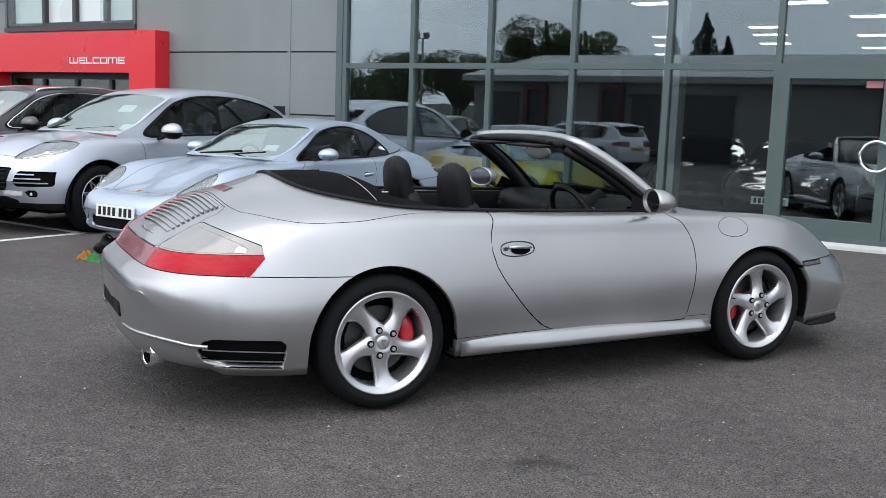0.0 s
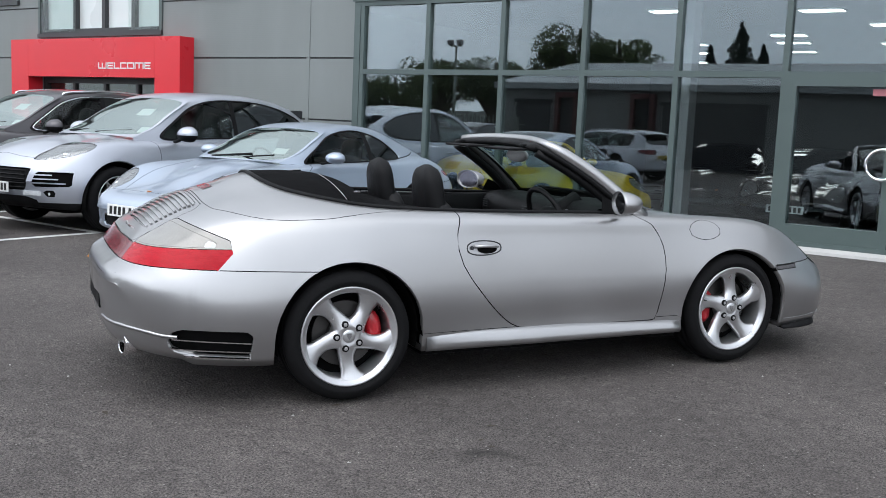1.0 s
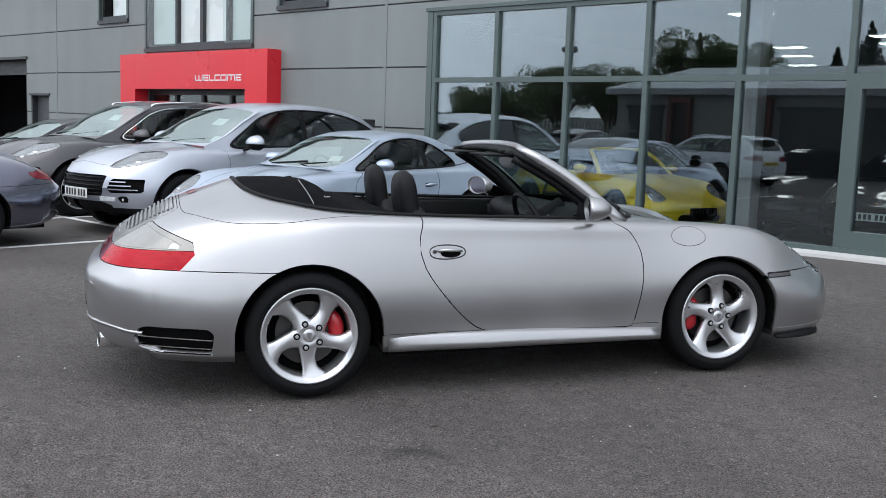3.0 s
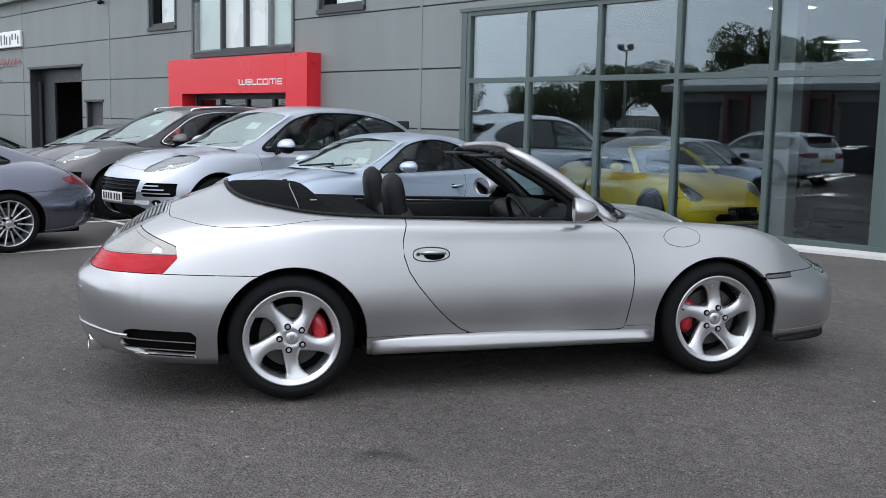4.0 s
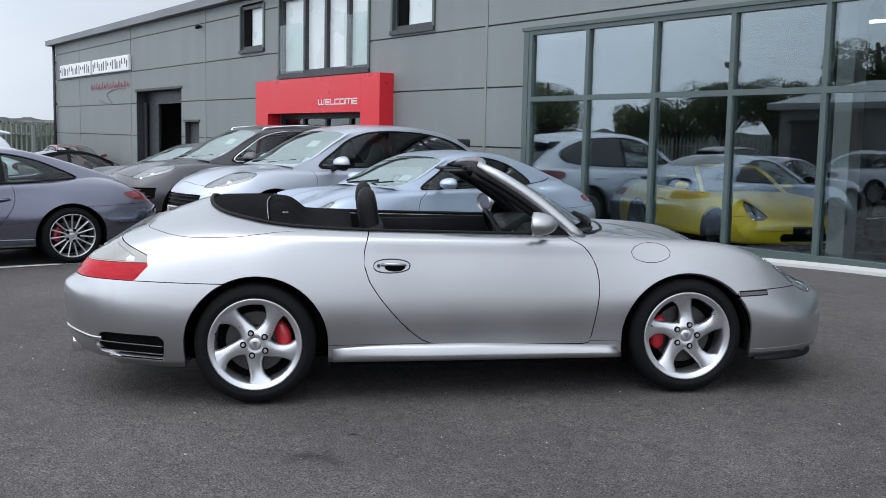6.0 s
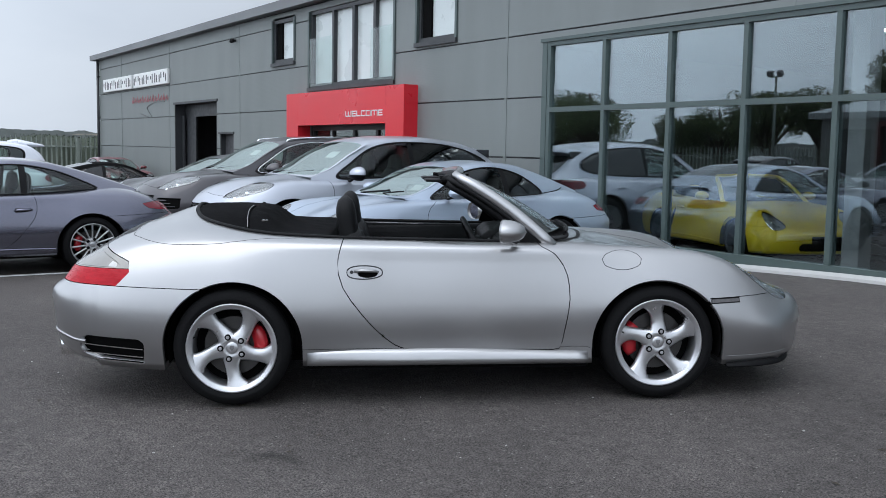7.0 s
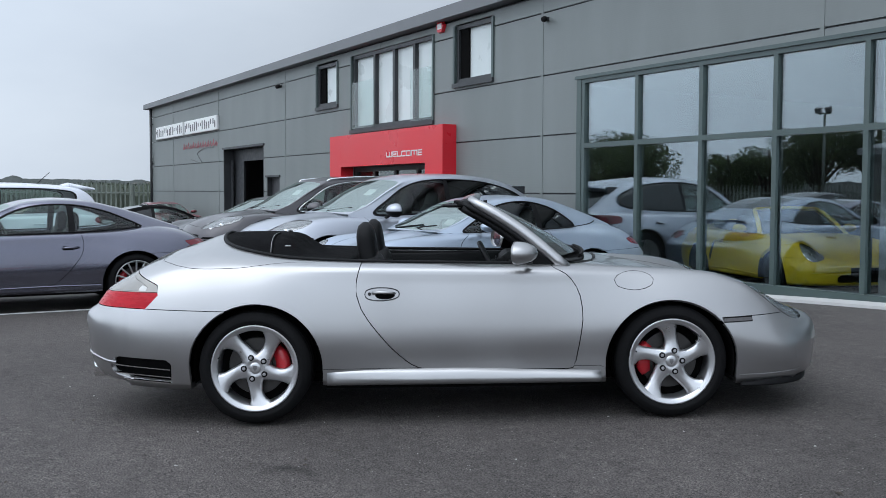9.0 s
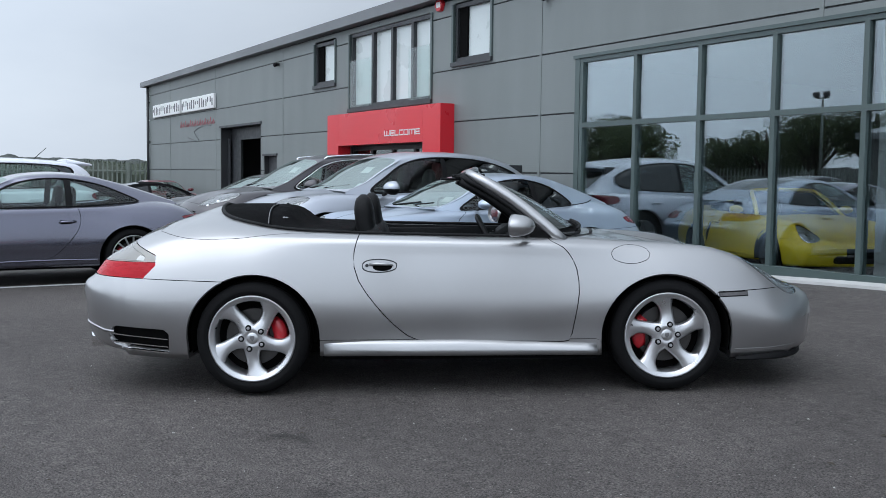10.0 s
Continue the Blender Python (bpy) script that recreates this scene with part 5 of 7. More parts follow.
SUV = {
    "zc": [(-2.38, 0.66), (-2.37, 0.92), (-2.33, 1.03), (-2.2, 1.07), (-1.0, 1.08), (0.0, 1.06), (0.8, 1.075), (1.1, 1.065), (1.5, 1.03), (1.9, 0.955), (2.13, 0.865), (2.24, 0.77), (2.28, 0.68), (2.29, 0.56)],
    "zs": [(-2.38, 0.658), (-2.37, 0.90), (-2.33, 1.0), (-1.8, 1.04), (-1.0, 1.02), (0.0, 1.0), (0.8, 1.0), (1.2, 1.005), (1.6, 0.975), (1.95, 0.89), (2.13, 0.80), (2.24, 0.70), (2.28, 0.63), (2.29, 0.558)],
    "ys": [(-2.38, 0.68), (-2.2, 0.75), (-1.0, 0.80), (0.0, 0.82), (0.8, 0.80), (1.4, 0.76), (1.9, 0.72), (2.29, 0.60)],
    "w": [(-2.38, 0.80), (-2.3, 0.86), (-2.0, 0.93), (-1.4, 0.96), (-0.6, 0.935), (0.5, 0.935), (1.4, 0.955), (1.8, 0.935), (2.1, 0.88), (2.22, 0.82), (2.29, 0.72)],
    "zm": [(-2.38, 0.657), (-1.4, 0.70), (0.0, 0.62), (1.4, 0.70), (2.29, 0.557)],
    "zb": [(-2.38, 0.655), (-2.36, 0.42), (-2.25, 0.36), (-1.8, 0.30), (1.8, 0.27), (2.12, 0.26), (2.24, 0.32), (2.28, 0.42), (2.29, 0.556)],
    "yb": [(-2.38, 0.74), (-2.0, 0.87), (1.8, 0.87), (2.1, 0.82), (2.29, 0.68)],
    "dip": [(-2.3, 0.0), (0.9, 0.0), (1.4, 0.012), (2.0, 0.01), (2.29, 0.0)],
    "bow": (0.42, 0.26), "bow_from": (1.3, -1.5), "bow_p": (2.6, 3.0),
}
CABSUV = {
    "screen_top": 0.22,
    "zr": [(1.05, 1.06), (0.75, 1.225), (0.4, 1.43), (0.1, 1.56), (-0.2, 1.605), (-0.7, 1.618), (-1.3, 1.57), (-1.62, 1.49), (-1.85, 1.38), (-2.1, 1.2), (-2.3, 1.05)],
    "yr": [(1.05, 0.60), (0.4, 0.61), (-0.5, 0.62), (-1.5, 0.58), (-2.3, 0.52)],
    "yb": [(1.05, 0.72), (0.6, 0.785), (0.0, 0.81), (-1.5, 0.79), (-2.0, 0.745), (-2.3, 0.66)],
    "zb": [(1.05, 1.01), (0.0, 0.99), (-1.5, 1.01), (-2.3, 1.01)],
}
WINSUV = [(0.66, 1.05), (0.40, 1.268), (0.10, 1.435), (-0.30, 1.51), (-0.9, 1.505), (-1.3, 1.45), (-1.6, 1.36), (-1.76, 1.26), (-1.70, 1.14), (-1.2, 1.085), (0.0, 1.055)]
CABHATCH = {
    "screen_top": 0.22,
    "zr": [(1.05, 1.06), (0.75, 1.225), (0.4, 1.43), (0.1, 1.54), (-0.2, 1.585), (-0.7, 1.60), (-1.4, 1.575), (-1.85, 1.535), (-2.1, 1.40), (-2.3, 1.05)],
    "yr": [(1.05, 0.60), (0.4, 0.61), (-0.5, 0.62), (-1.5, 0.60), (-2.3, 0.56)],
    "yb": CABSUV["yb"], "zb": CABSUV["zb"],
}
WINHATCH = [(0.66, 1.05), (0.40, 1.265), (0.10, 1.42), (-0.35, 1.487), (-1.0, 1.492), (-1.55, 1.465), (-1.78, 1.40), (-1.76, 1.22), (-1.62, 1.095), (-1.2, 1.085), (0.0, 1.055)]
RWSUV = [(-1.86, 0), (-1.85, 0.46), (-2.12, 0.52), (-2.22, 0.48), (-2.24, 0)]


def cabin_curves(C):
    """The cabin's length curves, and the half width at the windscreen's edge."""
    f = {k: smoothed(sorted(C[k])) for k in ("zr", "yr", "yb", "zb")}
    hmax = max(float(f["zr"](x) - f["zb"](x)) for x, _ in C["zr"])
    def edge(x):
        yr, yb = float(f["yr"](x)), float(f["yb"](x))
        u = min(1.0, max(0.0, float(f["zr"](x) - f["zb"](x)) / hmax))
        return yb - (yb - yr - 0.01) * u ** 0.9
    return f, edge


def cabin_grid(C, nx=64):
    f, edge = cabin_curves(C)
    x0, x1 = C["zr"][-1][0], C["zr"][0][0]
    rows = []
    for x in np.linspace(x0, x1, nx):
        zr, yr, yb, zb = (float(f[k](x)) for k in ("zr", "yr", "yb", "zb"))
        h = zr - zb
        p = np.array([(yb, zb), (yb - 0.36 * (yb - yr), zb + 0.42 * h), (yr + 0.03, zb + 0.80 * h), (yr - 0.06, zb + 0.94 * h), (0.5 * yr, zr - 0.012 * min(1, h * 3)), (0, zr)])
        # over the windscreen the section has nearly upright sides and a flat top
        e = edge(x)
        drop = 0.10 * e * e * min(1, h * 5)
        q = np.array([(yb, zb), (yb - 0.45 * (yb - e), zb + 0.45 * (h - drop)), (e, zb + 0.90 * (h - drop)), (e - 0.03, zb + h - drop), (0.5 * e, zr - 0.25 * drop), (0, zr)])
        u = min(1.0, max(0.0, (x - C["screen_top"] + 0.14) / 0.22))
        u = u * u * (3 - 2 * u)
        half = catmull(p * (1 - u) + q * u, 5)
        rows.append(np.column_stack([np.full(2 * len(half) - 1, x), np.concatenate([half[:, 0] * -1, half[-2::-1, 0]]), np.concatenate([half[:, 1], half[-2::-1, 1]])]))
    return np.array(rows)


def screen_outline(C):
    """The windscreen's half outline in plan, just inside the pillars."""
    _, edge = cabin_curves(C)
    t, b = C["screen_top"], C["zr"][0][0] - 0.02
    return [(b, 0), (b - 0.015, edge(b) * 0.6), (b - 0.07, edge(b - 0.07) - 0.03)] + [(x, edge(x) - 0.034) for x in np.linspace(b - 0.16, t + 0.06, 6)] + [(t + 0.015, edge(t) - 0.07), (t, edge(t) * 0.6), (t, 0)]


def both(half):
    return half + [(x, -y) for x, y in half[-2:0:-1]]


def cabin(car, C, win, rw, colour, roof=None, pillar=-0.5, dark_rear=True, trim=BLACK, screen=None):
    sh = Shell(cabin_grid(C))
    sh.cut(region(both(screen_outline(C)), (0, 1), (lambda V: 0.87 - V[:, 2],), rounded=False), "windscreen", 0.001, 0.01)
    sh.cut(region(both(rw), (0, 1), (lambda V: 0.9 - V[:, 2],), n=5), "rear_window", 0.001, 0.01)
    big = np.array(win)
    mid = big.mean(0)
    sh.cut(region([tuple(mid + (p - mid) * (1.035, 1.06)) for p in big], (0, 2), (sides(0.42),)), "window_trim", 0.001, 0.008)
    sh.cut(region(win, (0, 2), (sides(0.42),)), "glass", 0.001, 0.008, only=("window_trim",))
    sh.cut(lambda V: np.abs(V[:, 0] - pillar) - 0.035, "window_trim", 0.0, 0.0, only=("glass",))
    sh.cut(lambda V: V[:, 0] - pillar, "dark_glass" if dark_rear else "glass", 0.0, 0.0, only=("glass",))
    sh.T = ["roof" if t == "body" else t for t in sh.T]
    tags_out(sh, car, colour, {"roof": roof or colour, "window_trim": trim, "windscreen": screen or SCREEN})
    for o in car.children:
        if o.name.startswith(("windscreen", "glass", "dark_glass", "rear_window")):
            o.visible_shadow = False
    return sh


def cards(car, spots):
    """Price cards behind the windscreen."""
    for x, y, z, w, h in spots:
        ob = part("price_card", boxed(-0.002, 0.002, -w / 2, w / 2, 0, h), PAPER, car)
        ob.matrix_local = pose(x, y, z, 0, -52, 0)


def rim_line(car, win, side_grid, material):
    for s in (-1, 1):
        way = [tuple(p + n * 0.002) for p, n in side_way(side_grid, win, s, 5, True)]
        if len(way) > 6:
            part("window_chrome", sweep(way, 0.008, 5, closed=True), material, car, smooth=True)


def interior(car, z0, z1, x0, x1, hw, seats, wheel_side=-1):
    """Dark cabin tub, dashboard, seats and steering wheel of a closed car."""
    part("cabin_tub", boxed(x0, x1, -hw, hw, z0 - 0.1, z0), LEATHER, car)
    for x in (x0, x1):
        part("bulkhead", boxed(x - 0.02, x + 0.02, -hw, hw, z0, z1), LEATHER, car)
    for s in (-1, 1):
        part("door_lining", boxed(x0, x1, s * hw - 0.02, s * hw + 0.02, z0, z1), LEATHER, car)
    part("dashboard", boxed(x1 - 0.45, x1, -hw, hw, z1 - 0.2, z1, bevel=0.04), LEATHER, car)
    part("parcel_shelf", boxed(x0, x0 + 0.5, -hw, hw, z1 - 0.04, z1), LEATHER, car)
    for x, top in seats:
        for s in (-1, 1):
            seat(car, x, s * 0.37, z0 + 0.05, 14, top)
    part("steering_wheel", sweep([(x1 - 0.62 + 0.06 * math.sin(a), wheel_side * 0.36 + 0.18 * math.cos(a), z1 - 0.05 + 0.17 * math.sin(a)) for a in np.linspace(0, 2 * math.pi, 24, endpoint=False)], 0.015, 6, closed=True), LEATHER, car, smooth=True)


def coupe(m, colour, label, style="fine", roof=None, cab=CAB911, win=WIN911, rw=RW911, plate_front=True, plate_rear=True, calipers=CALIPER, alloy=None, name="sports_car", card=True, mirrors=True, mid_vent=False, dark_rear=True, screen=None, open_top=False, roof_seam=False):
    car = thing(name, m, label, "car")
    sh = skin_911(cockpit=True, slim=True)
    el = [(-1.79, 0), (-1.785, 0.42), (-1.9, 0.46), (-2.1, 0.43), (-2.16, 0.40), (-2.16, 0)]
    sh.cut(region(both(el), (0, 1), (lambda V: 0.745 - V[:, 2],), rounded=False), "engine_lid", 0.0018, 0.012)
    sh.cut(region([(1.9, 0.25), (2.3, 0.25), (2.3, 0.37), (1.9, 0.35)], (0, 2), (lambda V: np.abs(V[:, 1]) - 0.42,), rounded=False), "grille", 0.001, 0.02, only=("front_bumper", "body"))
    if not open_top:
        sh.cut(region([(1.75, 0.25), (2.3, 0.25), (2.3, 0.40), (1.75, 0.40)], (0, 2), (lambda V: np.maximum(np.abs(V[:, 1]) - 0.73, 0.47 - np.abs(V[:, 1])),), rounded=False), "intake", 0.001, 0.02, only=("front_bumper", "body"))
    if mid_vent:
        sh.cut(region([(-0.62, 0.72), (-0.66, 0.55), (-0.70, 0.42), (-0.78, 0.40), (-0.76, 0.55), (-0.70, 0.70)], (0, 2), (sides(0.4),)), "intake", 0.001, 0.02, only=("body", "door"))
    solid = Shell(body_grid(S911))
    tags_out(sh, car, colour, {"lamp_bowl": DARKLAMP if open_top else REFLECTOR, "tail_lamp_red": REDBAR})
    if open_top:
        windscreen_frame(car, colour)
        part("roof_cover", boxed(-1.42, -0.82, -0.55, 0.55, 0.80, 1.03, bevel=0.07), FABRIC, car, "black folded fabric roof", True)
    else:
        cb = cabin(car, cab, win, rw, colour, roof, dark_rear=dark_rear, screen=screen)
        rim_line(car, win, cb, BLACK)
        if roof_seam:
            for s in (-1, 1):
                way = [tuple(p) for p, n in side_way(cb, [(-1.0, 0.925), (-1.15, 0.935), (-1.32, 0.955), (-1.45, 0.985)], s, 5)]
                part("roof_seam", sweep(way, 0.006, 6), BLACK, car, "dark seam of the hard roof", True)
    interior(car, 0.36, 0.87, -1.3, 0.68, 0.64, ((-0.42, 1.13),))
    for s in (-1, 1):
        if mirrors:
            door_mirror(car, pose(0.33, s * 0.83, 0.945), colour, s)
        P, nn = solid.on((-0.46, s * 1.5, 0.722), (0, -s, 0))
        # dark plate on the skin stands for the shaded grip hollow
        part("handle_recess", boxed(-0.54, -0.38, P.y - 0.002 if s > 0 else P.y - 0.004, P.y + 0.004 if s > 0 else P.y + 0.002, 0.70, 0.745, bevel=0.001), GAP, car)
        part("door_handle", sweep([(-0.55, P.y + s * 0.006, 0.728), (-0.49, P.y + s * 0.03, 0.73), (-0.42, P.y + s * 0.03, 0.728), (-0.37, P.y + s * 0.006, 0.722)], [0.014, 0.021, 0.020, 0.012], 8, 0.8), colour, car, smooth=True)
        V, F = solid.strip(side_way(solid, [(-0.775, 0.285), (-0.2, 0.29), (0.77, 0.272)], s, 6), 0.02, 0.01, 0.01)
        put("sill_ridge", mesh_of("sill_ridge", V, F, colour, True), car)
    for k in range(5):
        x = -1.98 + 0.045 * k
        p, n = solid.on((x, 0, 2), (0, 0, -1))
        part("lid_slat", boxed(x - 0.012, x + 0.012, -0.2, 0.2, p.z - 0.016, p.z + 0.002, bevel=0.002), colour, car)
    part("underbody", boxed(-2.0, 1.9, -0.62, 0.62, 0.17, 0.24), GAP, car)
    part("floor_pan", boxed(-0.78, 0.77, -0.83, 0.83, 0.19, 0.30), GAP, car)
    wells(car, ((-1.165, 0.322), (1.162, 0.32)), 0.362, 0.5, 0.875)
    four_wheels(car, -1.172, 1.168, 0.885, 0.842, style, caliper=calipers, alloy=alloy)
    if plate_front:
        plate_on(car, pose(2.188, 0, 0.41, 0, -3, 0), back=BLACK if open_top else PLATE)
    if plate_rear:
        plate_on(car, pose(-2.232, 0, 0.50, 0, 0, 180), back=mat("yellow_plate", (0.75, 0.55, 0.06), 0.35, vary=0.03))
    p, n = solid.on((1.9, 0, 2), (0, 0, -1))
    part("crest", boxed(1.875, 1.925, -0.02, 0.02, p.z - 0.004, p.z + 0.004), AMBER, car)
    for s in (-1, 1):
        for k, (x, y) in enumerate(((1.90, 0.60), (1.80, 0.65))):
            p, n = solid.on((x, s * y, 2), (0, 0, -1))
            bm = bmesh.new()
            ball(bm, p - (n if n.z > 0 else -n) * 0.035, 0.036, 1, 1, 0.8, 14)
            part("lamp_bulb", bm, CHROME, car, smooth=True)
        part("wiper", sweep([(0.76 - 0.1 * abs(k - 2 * (s > 0)) * 0.2 + 0.0, s * 0.18 + 0.13 * k - 0.25, 0.905 + 0.012 * k) for k in range(5)], 0.008, 5), BLACK, car)
    if card:
        cards(car, [(0.46, 0.25, 0.955, 0.18, 0.09)])
    return car


def suv(m, colour, label, roof_rails=False, name="suv", alloy=None, card=True, cab=CABSUV, win=WINSUV, aerial=False):
    car = thing(name, m, label, "car")
    sh = Shell(body_grid(SUV))
    sh.cut(arch(-1.40, 0.37, 0.43, 0.425), "void", 0.0005, 0.04)
    sh.cut(arch(1.40, 0.37, 0.43, 0.425), "void", 0.0005, 0.04)
    sh.drop("void")
    sh.cut(region(both([(-2.15, 0), (-2.1, 0.62), (-1.8, 0.72), (0.3, 0.76), (0.68, 0.66), (0.80, 0.4), (0.84, 0)]), (0, 1), (lambda V: 0.95 - V[:, 2],), n=4), "void", 0.0005, 0.03)
    sh.drop("void")
    hl = [(1.58, 0.965), (1.70, 0.90), (1.86, 0.845), (2.0, 0.805), (2.11, 0.785), (2.15, 0.795), (2.06, 0.855), (1.90, 0.915), (1.74, 0.962), (1.63, 0.982)]
    sh.cut(region(hl, (0, 2), (sides(0.44),), n=5), "headlamp", 0.002, 0.012)
    sh.cut(region([(1.85, 0.46), (2.4, 0.46), (2.4, 0.70), (1.85, 0.70)], (0, 2), (lambda V: np.abs(V[:, 1]) - 0.46 + 0.25 * np.clip(0.6 - V[:, 2], -0.2, 0.2),), rounded=False), "grille", 0.0012, 0.02)
    sh.cut(region([(1.7, 0.52), (2.4, 0.50), (2.4, 0.665), (1.7, 0.665)], (0, 2), (lambda V: np.maximum(np.abs(V[:, 1]) - 0.83, 0.52 - np.abs(V[:, 1]) + 0.3 * (V[:, 2] - 0.58)),), rounded=False), "intake", 0.0012, 0.02)
    sh.cut(region([(1.7, 0.405), (2.4, 0.40), (2.4, 0.47), (1.7, 0.47)], (0, 2), (lambda V: np.maximum(np.abs(V[:, 1]) - 0.72, 0.58 - np.abs(V[:, 1])),), rounded=False), "fog_recess", 0.0012, 0.02)
    sh.cut(region([(1.9, 0.2), (2.4, 0.2), (2.4, 0.40), (1.9, 0.40)], (0, 2), (lambda V: np.abs(V[:, 1]) - 0.55,), rounded=False), "lower_grille", 0.0012, 0.015)
    sh.cut(region([(-0.40, 1.1), (-0.52, 0.8), (-0.45, 0.5), (-0.4, 0.42), (0.72, 0.42), (0.80, 0.7), (0.80, 0.9), (0.74, 1.1)], (0, 2), (sides(0.4),), n=4), "door", 0.0025, 0.012)
    sh.cut(region([(-1.35, 1.1), (-1.20, 0.8), (-1.0, 0.6), (-0.82, 0.45), (-0.4, 0.42), (-0.46, 0.5), (-0.53, 0.8), (-0.41, 1.1)], (0, 2), (sides(0.4),), n=4), "rear_door", 0.0025, 0.012)
    sh.cut(region(both([(1.05, 0), (1.0, 0.5), (0.85, 0.72), (1.2, 0.74), (1.7, 0.70), (2.02, 0.56), (2.14, 0.3), (2.16, 0)]), (0, 1), (lambda V: 0.70 - V[:, 2],), n=5), "bonnet", 0.002, 0.012)
    sh.cut(lambda V: np.maximum(V[:, 2] - 0.335, 0.3 - np.abs(V[:, 1])), "lower_trim", 0.001, 0.008, only=("body",))
    front = -2.12 if cab is CABHATCH else -1.85
    sh.cut(region([(-2.5, 0.86), (front - 0.1, 0.88), (front, 0.95), (front - 0.1, 1.0), (-2.5, 1.0)], (0, 2), (sides(0.3),), n=4), "tail_lamp", 0.002, 0.01)
    solid = Shell(body_grid(SUV))
    tags_out(sh, car, colour, {"tail_lamp": REDBAR, "lower_grille": BLACK, "lower_trim": BLACK, "fog_recess": GAP, "lamp_bowl": REFLECTOR})
    cb = cabin(car, cab, win, RWSUV, colour, None, -0.46, dark_rear=cab is not CABHATCH)
    rim_line(car, win, cb, CHROME if roof_rails else BLACK)
    interior(car, 0.55, 1.02, -1.5, 0.85, 0.70, ((-0.25, 1.36), (-1.15, 1.32)))
    for s in (-1, 1):
        door_mirror(car, pose(0.52, s * 0.90, 1.10) @ Matrix.Diagonal((1.15, 1.25, 1.45, 1)), colour, s, True)
        for k in range(3):
            way = [q for q in (solid.on((3, s * y, 0.545 + 0.044 * k), (-1, 0, 0)) for y in np.linspace(0.50, 0.79 - 0.05 * k, 6)) if q[0]]
            V, F = solid.strip([(p, n if n.x > 0 else -n) for p, n in way], 0.013, 0.002, 0.01)
            put("intake_slat", mesh_of("intake_slat", V, F, colour), car)
        way = [q for q in (solid.on((3, s * y, 0.435), (-1, 0, 0)) for y in np.linspace(0.40, 0.59, 6)) if q[0]]
        V, F = solid.strip([(p, n if n.x > 0 else -n) for p, n in way], 0.05, 0.004, 0.01)
        put("lamp_strip", mesh_of("lamp_strip", V, F, FOGGLASS), car)
        for x in (-0.32, -1.12):
            P, nn = solid.on((x, s * 1.5, 0.88), (0, -s, 0))
            part("door_handle", sweep([(x - 0.10, P.y + s * 0.004, 0.885), (x - 0.06, P.y + s * 0.03, 0.887), (x + 0.06, P.y + s * 0.03, 0.885), (x + 0.1, P.y + s * 0.004, 0.88)], 0.014, 8, 0.8), colour, car, smooth=True)
        if roof_rails:
            part("roof_rail", sweep(catmull([(0.1, s * 0.56, 1.515), (0.0, s * 0.575, 1.56), (-0.7, s * 0.58, 1.60), (-1.4, s * 0.55, 1.55), (-1.62, s * 0.53, 1.46)], 5), 0.016, 8), CHROME, car, "silver roof rail", True)
        for x, y, z in ((2.03, 0.60, 0.80), (1.90, 0.68, 0.85)):
            bm = bmesh.new()
            p, n = solid.on((x, s * y, 3), (0, 0, -1))
            if p:
                ball(bm, p - (n if n.z > 0 else -n) * 0.03, 0.04, 1, 1, 0.7, 14)
            part("lamp_bulb", bm, CHROME, car, smooth=True)
        part("wiper", sweep([(1.0 - 0.03 * k, s * 0.25 - 0.3 + 0.13 * k, 1.085 + 0.012 * k) for k in range(5)], 0.009, 5), BLACK, car)
        q, n = solid.on((3, s * 0.65, 0.435), (-1, 0, 0))
        bm = bmesh.new()
        ball(bm, q + Vector((-0.02, 0, 0)), 0.028, 0.6, 1, 1, 12)
        part("fog_lamp", bm, FOGGLASS, car, smooth=True)
    for k in range(5):
        z = 0.49 + 0.045 * k
        way = []
        for y in np.linspace(-0.42, 0.42, 11):
            p, n = solid.on((3, y, z), (-1, 0, 0))
            if p:
                way.append((p.x - 0.008, y, z))
        if len(way) > 2:
            part("grille_slat", sweep(way, 0.008, 5), BLACK, car)
    # tailgate spoiler
    bm = bmesh.new()
    prof = [(-1.5, 1.53), (-1.74, 1.485), (-1.95, 1.445), (-1.96, 1.43), (-1.76, 1.42), (-1.5, 1.47)]
    sx, sz = (-0.30, 0.075) if cab is CABHATCH else (0, 0)
    rows = [[bm.verts.new((x + sx + 0.06 * (abs(y) / 0.5) ** 2, y, z + sz - 0.03 * (abs(y) / 0.5) ** 2)) for x, z in prof] for y in np.linspace(-0.5, 0.5, 9)]
    for a, b in zip(rows, rows[1:]):
        for i in range(6):
            bm.faces.new((a[i], a[(i + 1) % 6], b[(i + 1) % 6], b[i]))
    bm.faces.new(rows[0][::-1])
    bm.faces.new(rows[-1])
    bmesh.ops.recalc_face_normals(bm, faces=bm.faces)
    part("roof_spoiler", bm, colour, car, smooth=True)
    if aerial:
        part("aerial", sweep([(-1.22, 0, 1.575), (-1.46, 0, 1.79)], [0.008, 0.005], 6), BLACK, car, "short black roof aerial")
    for s in (-1, 1):
        if name == "hatchback":
            continue
        part("spoiler_tip", boxed(-1.90, -1.68, s * 0.535 - 0.02, s * 0.535 + 0.02, 1.33, 1.445, bevel=0.01), BLACKP, car)
    part("underbody", boxed(-2.0, 1.9, -0.7, 0.7, 0.22, 0.34), GAP, car)
    part("floor_pan", boxed(-0.95, 0.95, -0.88, 0.88, 0.27, 0.36), GAP, car)
    wells(car, ((-1.40, 0.37), (1.40, 0.37)), 0.42, 0.55, 0.92)
    four_wheels(car, -1.40, 1.40, 0.93, 0.925, "mesh", R=0.365, rim=0.262, caliper=None, alloy=alloy)
